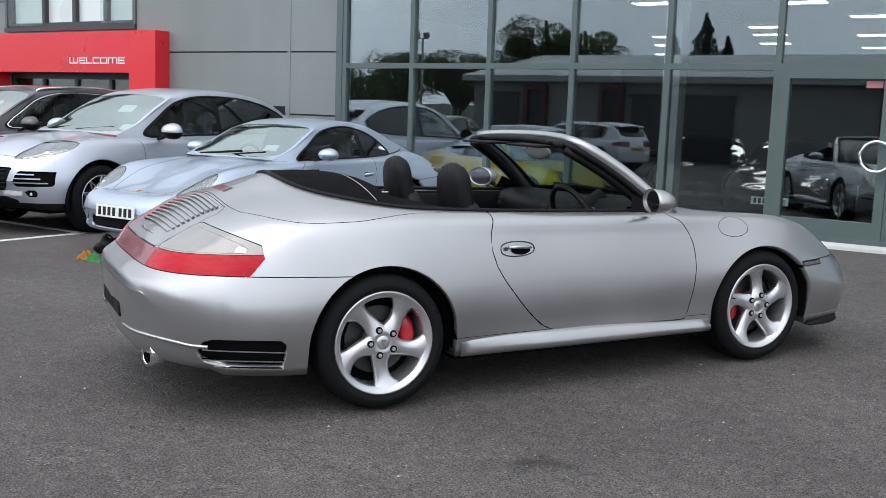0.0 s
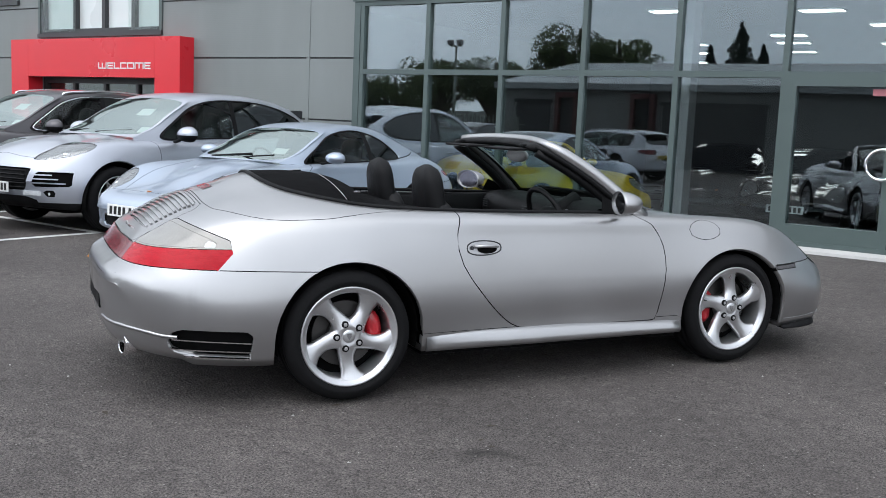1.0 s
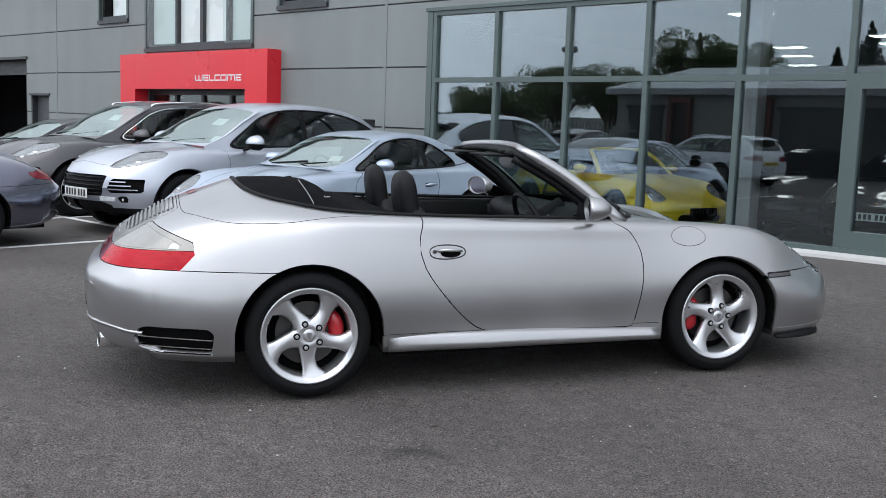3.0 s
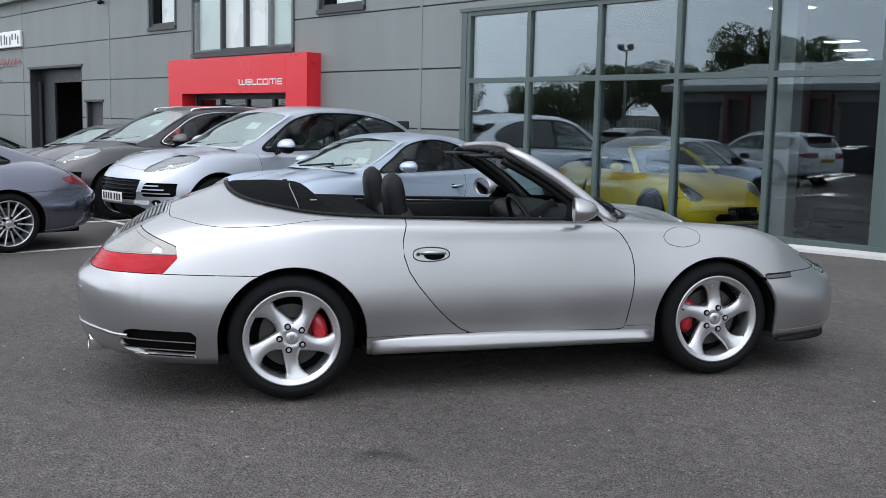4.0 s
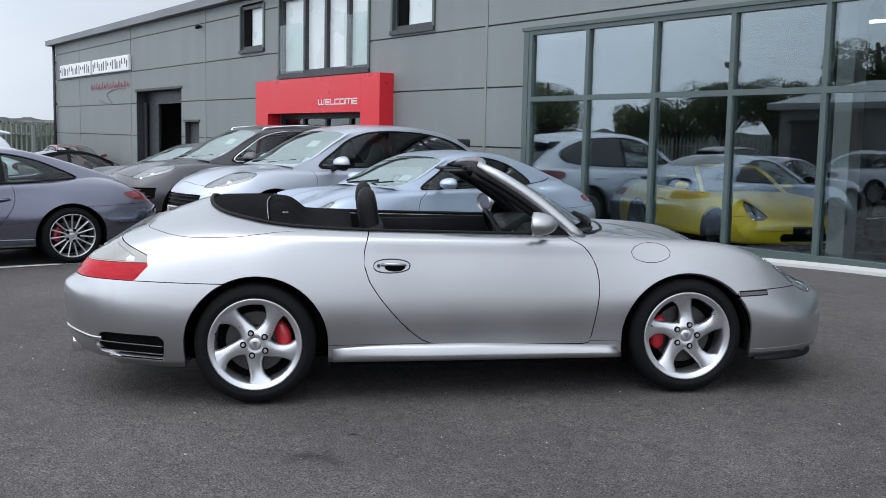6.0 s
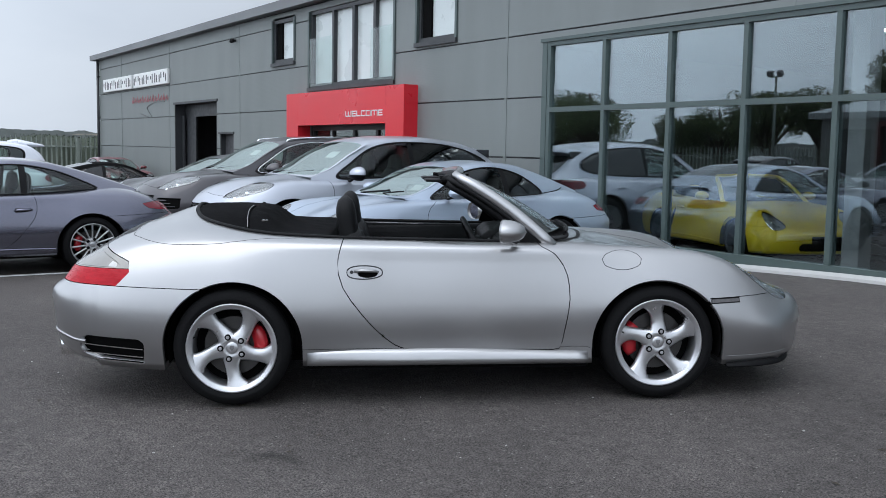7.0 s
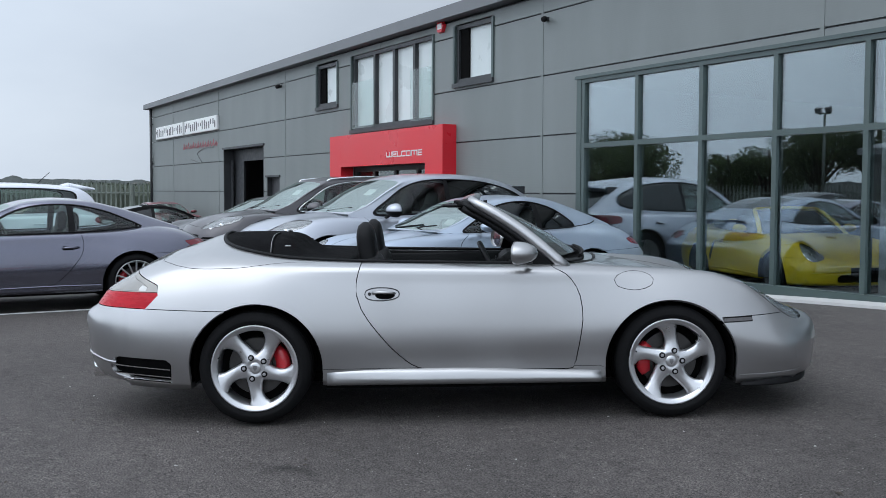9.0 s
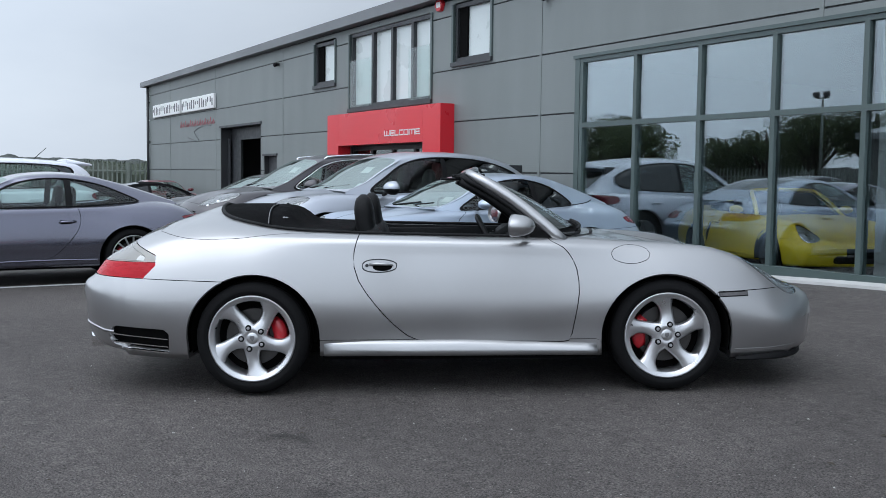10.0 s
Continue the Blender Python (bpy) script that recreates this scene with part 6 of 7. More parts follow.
    plate_on(car, pose(2.305, 0, 0.485))
    plate_on(car, pose(-2.385, 0, 0.78, 0, 0, 180), back=mat("yellow_plate", (0.75, 0.55, 0.06), 0.35, vary=0.03))
    if card:
        cards(car, [(0.52, 0.2, 1.30, 0.24, 0.13), (0.78, 0.52, 1.10, 0.2, 0.1)])
    return car


BLUEWIN = [(0.50, 0.882), (0.26, 1.04), (0.03, 1.158), (-0.25, 1.212), (-0.5, 1.205), (-0.76, 1.135), (-0.97, 1.01), (-1.03, 0.94), (-0.95, 0.915), (-0.5, 0.90), (0.0, 0.888)]
coupe(on_ground(-4.58, 4.36, -90), BLUE, "pale blue sports car with a matching hard roof, parked", "five", win=BLUEWIN, calipers=None, alloy=ALLOY_DK, roof_seam=True)
suv(on_ground(-7.05, 4.66, -90), MACAN_SILVER, "pale silver compact SUV with privacy glass, parked")
suv(on_ground(-9.72, 4.70, -90), DARK, "dark grey SUV with silver roof rails, parked", True, alloy=ALLOY)
coupe(on_ground(-7.06, -0.31, -90) @ Matrix.Diagonal((1, 1, 0.97, 1)), GREY, "slate grey coupe with red brake calipers, parked", "fine", card=False, dark_rear=False)
coupe(on_ground(-12.6, 4.8, -90), BLACKP, "black sports coupe parked beside the showroom wall", "five", calipers=None, card=False)
coupe(on_ground(-15.1, 3.68, 90) @ Matrix.Diagonal((0.9, 0.9, 0.84, 1)), BLACKP, "black convertible with its black fabric roof closed, parked", "five", roof=FABRIC, name="convertible_car", calipers=None, card=False)
suv(on_ground(-12.2, -0.34, -90) @ Matrix.Diagonal((0.86, 0.92, 0.93, 1)), WHITE, "white hatchback with a roof spoiler, parked", name="hatchback", card=False, cab=CABHATCH, win=WINHATCH, aerial=True)
coupe(on_ground(-24.6, 6.2, 6) @ Matrix.Diagonal((0.84, 0.88, 0.84, 1)), REDCAR, "dark red sports coupe, parked near the steel fence", "five", calipers=None, card=False)


# ---- setting ----
def structure(name, bm, material, label="", category="", parent=None):
    ob = part(name, bm, material, parent, label)
    return tagged(ob, label, category or name.split("_")[0], kind="structure")


bm = bmesh.new()
xs = [-900, -300, -120, -60] + [-40 + 1.0 * k for k in range(0, 61)] + [40, 120, 300, 900]
ys = [-900, -300, -120, -60] + [-30 + 1.0 * k for k in range(0, 38)] + [7.3, 7.36, 26.2, 26.4, 40, 120, 300, 900]
grid = [[bm.verts.new((x, y, -0.45 if -30 <= x <= 11 and 7.35 < y < 26.3 else ground_z(x, y) if -40 <= x <= 22 and -30 <= y <= 7.35 else 0)) for y in ys] for x in xs]
for a, b in zip(grid, grid[1:]):
    for i in range(len(ys) - 1):
        bm.faces.new((a[i], b[i], b[i + 1], a[i + 1]))
g = structure("ground", bm, ASPHALT, "dark grey worn asphalt forecourt", "ground")
for p in g.data.polygons:
    p.use_smooth = True
WALL_Y = 7.34


def eave(x):
    return 4.375 + 0.004 * (x + 30.6)


# painted bay lines
def bay_line(x0, y0, x1, y1, w=0.085):
    bm = bmesh.new()
    a, b = Vector((x0, y0, 0)), Vector((x1, y1, 0))
    s = (b - a).normalized().cross(Vector((0, 0, 1))) * w / 2
    n = 12
    rows = []
    for k in range(n + 1):
        p = a.lerp(b, k / n)
        rows.append([bm.verts.new((q.x, q.y, ground_z(q.x, q.y) + h)) for q, h in ((p + s, 0.001), (p + s * 0.96, 0.005), (p - s * 0.96, 0.005), (p - s, 0.001))])
    for r, q in zip(rows, rows[1:]):
        for i in range(3):
            bm.faces.new((r[i], r[i + 1], q[i + 1], q[i]))
    bmesh.ops.recalc_face_normals(bm, faces=bm.faces)
    tagged(structure("bay_line", bm, LINE, "worn white painted parking bay line", "road marking"), group="parking bay lines")


bay_line(-6.24, -4.6, -6.24, 3.08)
bay_line(-6.2, 3.08, -34, 3.08)
for x in (-8.72, -11.2, -13.7, -16.2, -18.7):
    bay_line(x, 3.1, x, 7.2)
    bay_line(x, -4.6, x, 3.0)

# the cladding of the front wall, panel by panel, round its openings
OPEN = [(-22.45, -19.2, -1, 2.60), (-19.0, -18.1, -1, 1.76), (-13.87, -10.28, -1, 1.9), (-13.9, -10.48, 2.68, 4.28), (-15.74, -14.64, 3.30, 4.30), (-9.7, -8.52, 3.27, 4.32), (-6.2, 9.0, -1, 3.0)]


def cladding():
    m = bpy.data.materials.new("ribbed_grey_cladding")
    m.use_nodes = True
    n, l = m.node_tree.nodes, m.node_tree.links
    b = n["Principled BSDF"]
    co, sep = n.new("ShaderNodeTexCoord"), n.new("ShaderNodeSeparateXYZ")
    l.new(co.outputs["Object"], sep.inputs[0])
    s = n.new("ShaderNodeMath")
    s.operation, s.inputs[1].default_value = "MULTIPLY", 2 * math.pi / 0.028
    sn = n.new("ShaderNodeMath")
    sn.operation = "SINE"
    l.new(sep.outputs["Z"], s.inputs[0])
    l.new(s.outputs[0], sn.inputs[0])
    bp = n.new("ShaderNodeBump")
    bp.inputs["Strength"].default_value, bp.inputs["Distance"].default_value = 0.05, 0.004
    l.new(sn.outputs[0], bp.inputs["Height"])
    l.new(bp.outputs["Normal"], b.inputs["Normal"])
    big, info = n.new("ShaderNodeTexNoise"), n.new("ShaderNodeObjectInfo")
    mp = n.new("ShaderNodeMapping")
    mp.inputs["Scale"].default_value = (0.5, 1, 0.12)
    l.new(co.outputs["Object"], mp.inputs["Vector"])
    l.new(mp.outputs["Vector"], big.inputs["Vector"])
    big.inputs["Scale"].default_value, big.inputs["Detail"].default_value = 3, 6
    ad = n.new("ShaderNodeMath")
    ad.operation, ad.inputs[1].default_value = "MULTIPLY_ADD", 0.15
    l.new(info.outputs["Random"], ad.inputs[0])
    l.new(big.outputs["Fac"], ad.inputs[2])
    mr = n.new("ShaderNodeMapRange")
    mr.inputs[1].default_value, mr.inputs[2].default_value, mr.inputs[3].default_value, mr.inputs[4].default_value = 0.3, 1.05, 0.88, 1.12
    l.new(ad.outputs[0], mr.inputs[0])
    sc = n.new("ShaderNodeVectorMath")
    sc.operation = "SCALE"
    sc.inputs[0].default_value = (0.188, 0.205, 0.200)
    l.new(mr.outputs[0], sc.inputs["Scale"])
    l.new(sc.outputs[0], b.inputs["Base Color"])
    b.inputs["Roughness"].default_value = 0.5
    return m


RIBBED = cladding()


def rect_minus(r, holes):
    """The rectangle r less the holes, as rectangles."""
    out = [r]
    for h in holes:
        nxt = []
        for x0, x1, z0, z1 in out:
            a0, a1, b0, b1 = max(x0, h[0]), min(x1, h[1]), max(z0, h[2]), min(z1, h[3])
            if a0 >= a1 or b0 >= b1:
                nxt.append((x0, x1, z0, z1))
                continue
            nxt += [q for q in ((x0, a0, z0, z1), (a1, x1, z0, z1), (a0, a1, z0, b0), (a0, a1, b1, z1)) if q[1] - q[0] > 0.01 and q[3] - q[2] > 0.01]
        out = nxt
    return out


bm = bmesh.new()
for r in rect_minus((-30.28, 11.0, -0.6, 4.42), OPEN):
    box(bm, r[0], r[1], WALL_Y + 0.03, WALL_Y + 0.25, r[2], r[3])
wall = structure("wall_south", bm, TRIM, "grey metal-clad showroom wall", "wall")
XJ = [-30.3, -27.62, -22.88, -17.71, -12.6, -7.14, -2.0, 3.2, 8.2, 11.0]
ZJ = [-0.6, 0.45, 1.38, 2.265, 3.165, 4.085, 4.40]
LEAN = [0, -0.004, -0.004, -0.0027, 0.0, 0.0045, 0.0]
for i in range(len(XJ) - 1):
    for k in range(len(ZJ) - 1):
        rs = rect_minus((XJ[i] + 0.012, XJ[i + 1] - 0.012, ZJ[k] + 0.012, ZJ[k + 1] - 0.012), OPEN)
        if not rs:
            continue
        bm = bmesh.new()
        for r in rs:
            top = r[3]
            if top > r[2]:
                box(bm, r[0], r[1], WALL_Y, WALL_Y + 0.032, r[2], top)
        # the courses run slightly out of level
        for v in bm.verts:
            for z, lean in zip(ZJ, LEAN):
                if abs(v.co.z - z) < 0.013:
                    v.co.z += lean * (v.co.x + 18)
        if len(bm.faces):
            part("cladding_panel", bm, RIBBED, wall)
        else:
            bm.free()
for x in XJ[1:-1]:
    zs = [r for r in rect_minus((x - 0.03, x + 0.03, -0.6, 4.38), OPEN)]
    bm = bmesh.new()
    for r in zs:
        box(bm, r[0], r[1], WALL_Y - 0.008, WALL_Y + 0.02, r[2], r[3])
    if len(bm.faces):
        part("cover_strip", bm, RIBBED, wall)
structure("wall_west", boxed(-30.3, -30.05, WALL_Y + 0.04, 26, -0.6, 4.37), RIBBED, "grey metal-clad end wall", "wall")
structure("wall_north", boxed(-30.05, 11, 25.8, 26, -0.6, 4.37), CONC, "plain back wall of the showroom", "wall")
structure("wall_east", boxed(10.8, 11, WALL_Y + 0.26, 25.8, -0.6, 4.42), RIBBED, "grey metal-clad end wall", "wall")
bm = bmesh.new()
rows = [[bm.verts.new((x, y, eave(x) + dz)) for y, dz in ((WALL_Y - 0.2, -0.02), (WALL_Y - 0.2, 0.15 + 0.002 * (x + 30.6)), (WALL_Y - 0.05, 0.16 + 0.002 * (x + 30.6)), (26.2, 0.25), (26.2, 0.0), (WALL_Y - 0.0, -0.02))] for x in (-30.72, 11.2)]
for i in range(6):
    bm.faces.new((rows[0][i], rows[1][i], rows[1][(i + 1) % 6], rows[0][(i + 1) % 6]))
bm.faces.new(rows[0][::-1])
bm.faces.new(rows[1])
bmesh.ops.recalc_face_normals(bm, faces=bm.faces)
structure("roof", bm, FASCIA, "dark grey metal roof with a deep gutter edge", "roof")
dp = thing("downpipe", Matrix(), "dark grey round downpipe on the wall corner", "downpipe", kind="structure")
part("pipe", sweep([(-30.2, WALL_Y - 0.07, eave(-30)), (-30.2, WALL_Y - 0.07, -0.1)], 0.045, 10), TRIM, dp, smooth=True)
for z in (1.0, 2.4, 3.8):
    part("bracket", boxed(-30.27, -30.13, WALL_Y - 0.1, WALL_Y, z - 0.02, z + 0.02), TRIM, dp)


def upper_window(name, x0, x1, z0, z1, mull=(), rail=None, label="dark-framed upper window with pale opaque panes", reveal=0.0):
    w = thing(name, Matrix(), label, "window", kind="structure")
    for r in ((x0, x1, z0, z0 + 0.07), (x0, x1, z1 - 0.07, z1), (x0, x0 + 0.06, z0 + 0.07, z1 - 0.07), (x1 - 0.06, x1, z0 + 0.07, z1 - 0.07)):
        part("window_frame", boxed(r[0], r[1], WALL_Y + 0.02, WALL_Y + 0.16, r[2], r[3]), TRIM, w)
    part("window_surround", boxed(x0 - 0.07, x1 + 0.07, WALL_Y - 0.05, WALL_Y + 0.02, z0 - 0.08, z0 - 0.005), TRIM, w)
    for s in (x0 - 0.07, x1 + 0.012):
        part("window_surround", boxed(s, s + 0.058, WALL_Y - 0.03, WALL_Y + 0.02, z0, z1), FRAME_G, w)
    xs_ = [x0 + 0.06 + reveal] + list(mull) + [x1 - 0.06]
    if reveal:
        # near-black block fills the deep opening's side, standing in for its shade
        part("reveal", boxed(x0 + 0.062, x0 + 0.058 + reveal, WALL_Y + 0.06, WALL_Y + 0.14, z0 + 0.072, z1 - 0.072), GAP, w)
    for x in mull:
        part("mullion", boxed(x - 0.045, x + 0.045, WALL_Y + 0.02, WALL_Y + 0.16, z0 + 0.07, z1 - 0.07), TRIM, w)
    # panes are opaque sheets in a pale grey-green
    for a, b in zip(xs_, xs_[1:]):
        part("pane", boxed(a + 0.0, b - 0.0, WALL_Y + 0.10, WALL_Y + 0.12, z0 + 0.07, z1 - 0.07), WINGLASS, w)
    if rail:
        for a, b in ((xs_[0] - 0.04, xs_[1] + 0.06), (xs_[-2] - 0.06, xs_[-1] + 0.04)):
            ob = part("glass_guard", boxed(a, b, WALL_Y - 0.03, WALL_Y - 0.018, z0 + 0.02, rail), GUARD, w, "clear glass guard panel")
            ob.visible_shadow = False
    return w


upper_window("window_1", -13.88, -10.5, 2.70, 4.27, (-12.9, -12.06, -11.24), 3.70, "tall four-light window with pale opaque panes and glass guards")
upper_window("window_2", -15.72, -14.66, 3.32, 4.26, reveal=0.27)
upper_window("window_3", -9.68, -8.54, 3.29, 4.3, reveal=0.26)

# welcome portal
po = thing("entrance_portal", Matrix(), "bright red entrance portal with white lettering", "entrance", kind="structure")
PY = 7.05
part("portal_frame", boxed(-14.42, -13.87, PY, WALL_Y - 0.002, -0.3, 2.565), REDPANEL, po)
part("portal_frame", boxed(-10.28, -9.66, PY, WALL_Y - 0.002, -0.3, 2.565), REDPANEL, po)
part("portal_head", boxed(-13.868, -10.282, PY, WALL_Y - 0.002, 1.90, 2.565), REDPANEL, po)
bm = bmesh.new()
for x in (-13.86, -13.0, -12.1, -11.2, -10.36):
    box(bm, x, x + 0.07, WALL_Y + 0.05, WALL_Y + 0.14, -0.2, 1.80)
box(bm, -13.87, -10.28, WALL_Y + 0.05, WALL_Y + 0.14, 1.80, 1.90)
part("door_frame", bm, TRIM, po)
for k in range(4):
    x = (-13.79, -12.93, -12.03, -11.13)[k]
    ob = part("door_glass", boxed(x, x + 0.79 if k < 3 else -10.36, WALL_Y + 0.09, WALL_Y + 0.10, -0.2, 1.80), CARGLASS, po)


STROKES = {
    "W": ((0, 1, 0, 0), (0, 0, 1, 0), (1, 0, 1, 1), (0.5, 0, 0.5, 0.9)),
    "E": ((0, 0, 0, 1), (0, 1, 1, 1), (0, 0.5, 0.9, 0.5), (0, 0, 1, 0)),
    "L": ((0, 1, 0, 0), (0, 0, 1, 0)),
    "C": ((1, 1, 0, 1), (0, 1, 0, 0), (0, 0, 1, 0)),
    "O": ((0, 0, 0, 1), (0, 1, 1, 1), (1, 1, 1, 0), (1, 0, 0, 0)),
    "M": ((0, 0, 0, 1), (0, 1, 1, 1), (1, 1, 1, 0), (0.5, 0.1, 0.5, 1)),
}
xw = -11.76
for ch, w in zip("WELCOME", (0.21, 0.14, 0.13, 0.14, 0.155, 0.21, 0.135)):
    bm = bmesh.new()
    for a0, b0, a1, b1 in STROKES[ch]:
        h = 0.0105
        box(bm, xw + min(a0, a1) * w - h, xw + max(a0, a1) * w + h, PY - 0.008, PY - 0.001, 2.05 + 0.088 * min(b0, b1) - h, 2.05 + 0.088 * max(b0, b1) + h)
    part("letter", bm, WHITEM, po)
    xw += w + 0.042

GREYS = mat("mid_grey_letter", (0.09, 0.09, 0.095), 0.5)
# company sign: plain white blocks with grey centres, and a red line of script below
sg = thing("wall_sign", Matrix(), "white raised block sign with red script bars on the wall", "sign")
x = -29.46
for k in range(16):
    w = 0.37
    if k == 8:
        x += 0.22
    part("sign_block", boxed(x, x + w + 0.03, WALL_Y - 0.09, WALL_Y - 0.004, 3.21, 3.64, bevel=0.02), WHITEM, sg)
    for j in range(2):
        xx = x + 0.08 + 0.16 * j
        part("sign_centre", boxed(xx - 0.005, xx + 0.075, WALL_Y - 0.096, WALL_Y - 0.091, 3.29 if (k + j) % 3 else 3.40, 3.56 if (k + j) % 2 else 3.50), GREYS, sg)
    x += w + 0.032
for k in range(14):
    xx = -26.4 + 0.25 * k
    part("script_bar", sweep([(xx, WALL_Y - 0.012, 2.76 + 0.012 * (k % 3)), (xx + 0.07, WALL_Y - 0.012, 2.96 - 0.05 * (k % 2)), (xx + 0.12, WALL_Y - 0.012, 2.75), (xx + 0.24, WALL_Y - 0.012, 2.84)], 0.008, 5), PINK, sg)
part("swoosh", sweep(catmull([(-23.3, WALL_Y - 0.01, 2.72), (-24.2, WALL_Y - 0.01, 2.72), (-24.9, WALL_Y - 0.01, 2.60), (-24.75, WALL_Y - 0.01, 2.45), (-24.5, WALL_Y - 0.01, 2.28), (-25.6, WALL_Y - 0.01, 2.42)], 5), 0.012, 5), CLADDARK, sg)

# workshop doorway and the small niche
gd = thing("doorway", Matrix(), "dark open workshop doorway with a grey frame", "doorway", kind="structure")
part("reveal", boxed(-22.45, -21.58, WALL_Y + 0.30, WALL_Y + 0.36, -0.4, 2.6), TRIM, gd)
part("reveal", boxed(-21.58, -19.22, WALL_Y + 0.30, WALL_Y + 0.36, 2.26, 2.6), TRIM, gd)
part("jamb", boxed(-22.45, -22.41, WALL_Y + 0.002, WALL_Y + 0.3, -0.4, 2.6), TRIM, gd)
part("jamb", boxed(-19.24, -19.2, WALL_Y + 0.002, WALL_Y + 0.3, -0.4, 2.6), TRIM, gd)
part("door_leaf", boxed(-22.4, -22.26, WALL_Y + 0.2, WALL_Y + 0.24, -0.3, 2.3, bevel=0.005), TRIM, gd)
part("head_trim", boxed(-22.5, -19.15, WALL_Y - 0.03, WALL_Y - 0.002, 2.60, 2.66), TRIM, gd)
ni = thing("doorway", Matrix(), "dark recessed side door in a grey wall", "doorway", kind="structure")
part("door_leaf", boxed(-19.0, -18.1, WALL_Y + 0.15, WALL_Y + 0.2, -0.4, 1.76), GREYM, ni)
part("head_trim", boxed(-19.05, -18.05, WALL_Y - 0.03, WALL_Y - 0.002, 1.76, 1.81), TRIM, ni)
# walls coloured dark so the doorway opens on an unlit-looking room
structure("wall_inside", boxed(-23.5, -17.0, 12.9, 13.0, -0.3, 4.3), GREYM, "workshop back wall, coloured dark as if unlit", "wall")
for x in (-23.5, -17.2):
    structure("wall_inside", boxed(x, x + 0.1, WALL_Y + 0.37, 12.9, -0.3, 4.3), GREYM, "workshop side wall, coloured dark as if unlit", "wall")
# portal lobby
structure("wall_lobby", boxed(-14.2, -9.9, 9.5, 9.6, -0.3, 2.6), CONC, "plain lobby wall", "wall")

# alarm box and cameras
al = thing("alarm_box", pose(-10.15, WALL_Y - 0.035, 4.36), "red and white hexagonal alarm box on the wall", "alarm")
bm = bmesh.new()
bmesh.ops.create_cone(bm, cap_ends=True, segments=6, radius1=0.13, radius2=0.12, depth=0.066, matrix=pose(0, 0, 0, 90, 30, 0))
part("case", bm, REDPANEL, al)
part("label_plate", boxed(-0.07, 0.07, -0.036, -0.033, -0.05, 0.05), WHITEM, al)
for x, z in ((-7.0, 4.02), (-17.94, 4.01)):
    cv = thing("security_camera", pose(x, WALL_Y, z), "small dark security camera on the wall", "camera", "security cameras")
    part("bracket", boxed(-0.03, 0.03, -0.06, -0.001, -0.03, 0.03), TRIM, cv)
    part("housing", sweep([(0, -0.06, 0), (0.10, -0.16, -0.03)], 0.045, 10), BLACK, cv, smooth=True)

# glazed front
gz = thing("glazed_front", Matrix(), "tall showroom glazing in grey-green metal frames", "window", kind="structure")
MX = [-6.08, -4.94, -3.755, -2.59, -1.39]
GY0, GY1, ZT, ZB, ZTR = WALL_Y - 0.045, WALL_Y + 0.07, 2.95, 0.14, 2.04


def bar(x0, x1, z0, z1, y0=GY0, y1=GY1):
    part("frame_bar", boxed(x0, x1, y0, y1, z0, z1), FRAME_G, gz)


ends = MX + [-0.16, 1.05, 2.25, 3.45, 4.65, 5.85, 7.05, 8.25, 9.0]
for x in ends:
    bar(x - 0.032, x + 0.032, ZB + 0.12, ZT)
bar(-6.118, 9.03, ZT, ZT + 0.06)
bar(-6.118, 9.03, ZB - 0.05, ZB + 0.12, GY0 - 0.02)
part("head_flashing", boxed(-6.25, 9.1, WALL_Y - 0.07, WALL_Y - 0.002, 3.012, 3.06), FRAME_G, gz)
part("jamb_flashing", boxed(-6.225, -6.119, WALL_Y - 0.05, WALL_Y + 0.02, -0.1, 3.02), FRAME_G, gz)
for a, b in zip(ends, ends[1:]):
    bar(a + 0.032, b - 0.032, ZTR - 0.034, ZTR + 0.034)
    for z0, z1 in ((ZB + 0.12, ZTR - 0.034), (ZTR + 0.034, ZT)):
        if a > -0.2 and a < 1.0 and z0 < 1:
            continue
        ob = part("pane", boxed(a + 0.032, b - 0.032, WALL_Y + 0.0, WALL_Y + 0.02, z0, z1), SHOPGLASS, gz)
dr = thing("door_1", Matrix(), "glass entrance door with a chrome ring handle", "door", kind="structure")
for r in ((-0.128, -0.02, ZB + 0.12, 2.01), (0.92, 1.015, ZB + 0.12, 2.01), (-0.02, 0.92, 1.92, 2.01), (-0.02, 0.92, ZB + 0.12, ZB + 0.3)):
    part("door_frame", boxed(r[0], r[1], GY0 - 0.012, GY1, r[2], r[3]), FRAME_G, dr)
ob = part("pane", boxed(-0.02, 0.92, WALL_Y, WALL_Y + 0.02, ZB + 0.3, 1.92), SHOPGLASS, dr)
part("ring_handle", sweep([(0.91 + 0.155 * math.cos(a), WALL_Y - 0.10, 1.13 + 0.155 * math.sin(a)) for a in np.linspace(0, 2 * math.pi, 40, endpoint=False)], 0.017, 8, closed=True), CHROME, dr, "chrome ring handle", True)
part("door_notice", boxed(0.74, 0.90, WALL_Y - 0.004, WALL_Y - 0.001, 1.83, 1.9), PINK, dr)
bm = bmesh.new()
rows = []
for x in np.linspace(-6.3, 9.0, 40):
    z = ground_z(x, 7.2)
    rows.append([bm.verts.new((x, y, zz)) for y, zz in ((WALL_Y - 0.18, z - 0.02), (WALL_Y - 0.168, z + 0.03), (WALL_Y - 0.07, z + 0.06), (WALL_Y - 0.02, z + 0.06), (WALL_Y - 0.02, z - 0.1))])
for a, b in zip(rows, rows[1:]):
    for i in range(4):
        bm.faces.new((a[i], b[i], b[i + 1], a[i + 1]))
bmesh.ops.recalc_face_normals(bm, faces=bm.faces)
structure("kerb", bm, KERB, "pale concrete kerb below the showroom glass", "kerb")

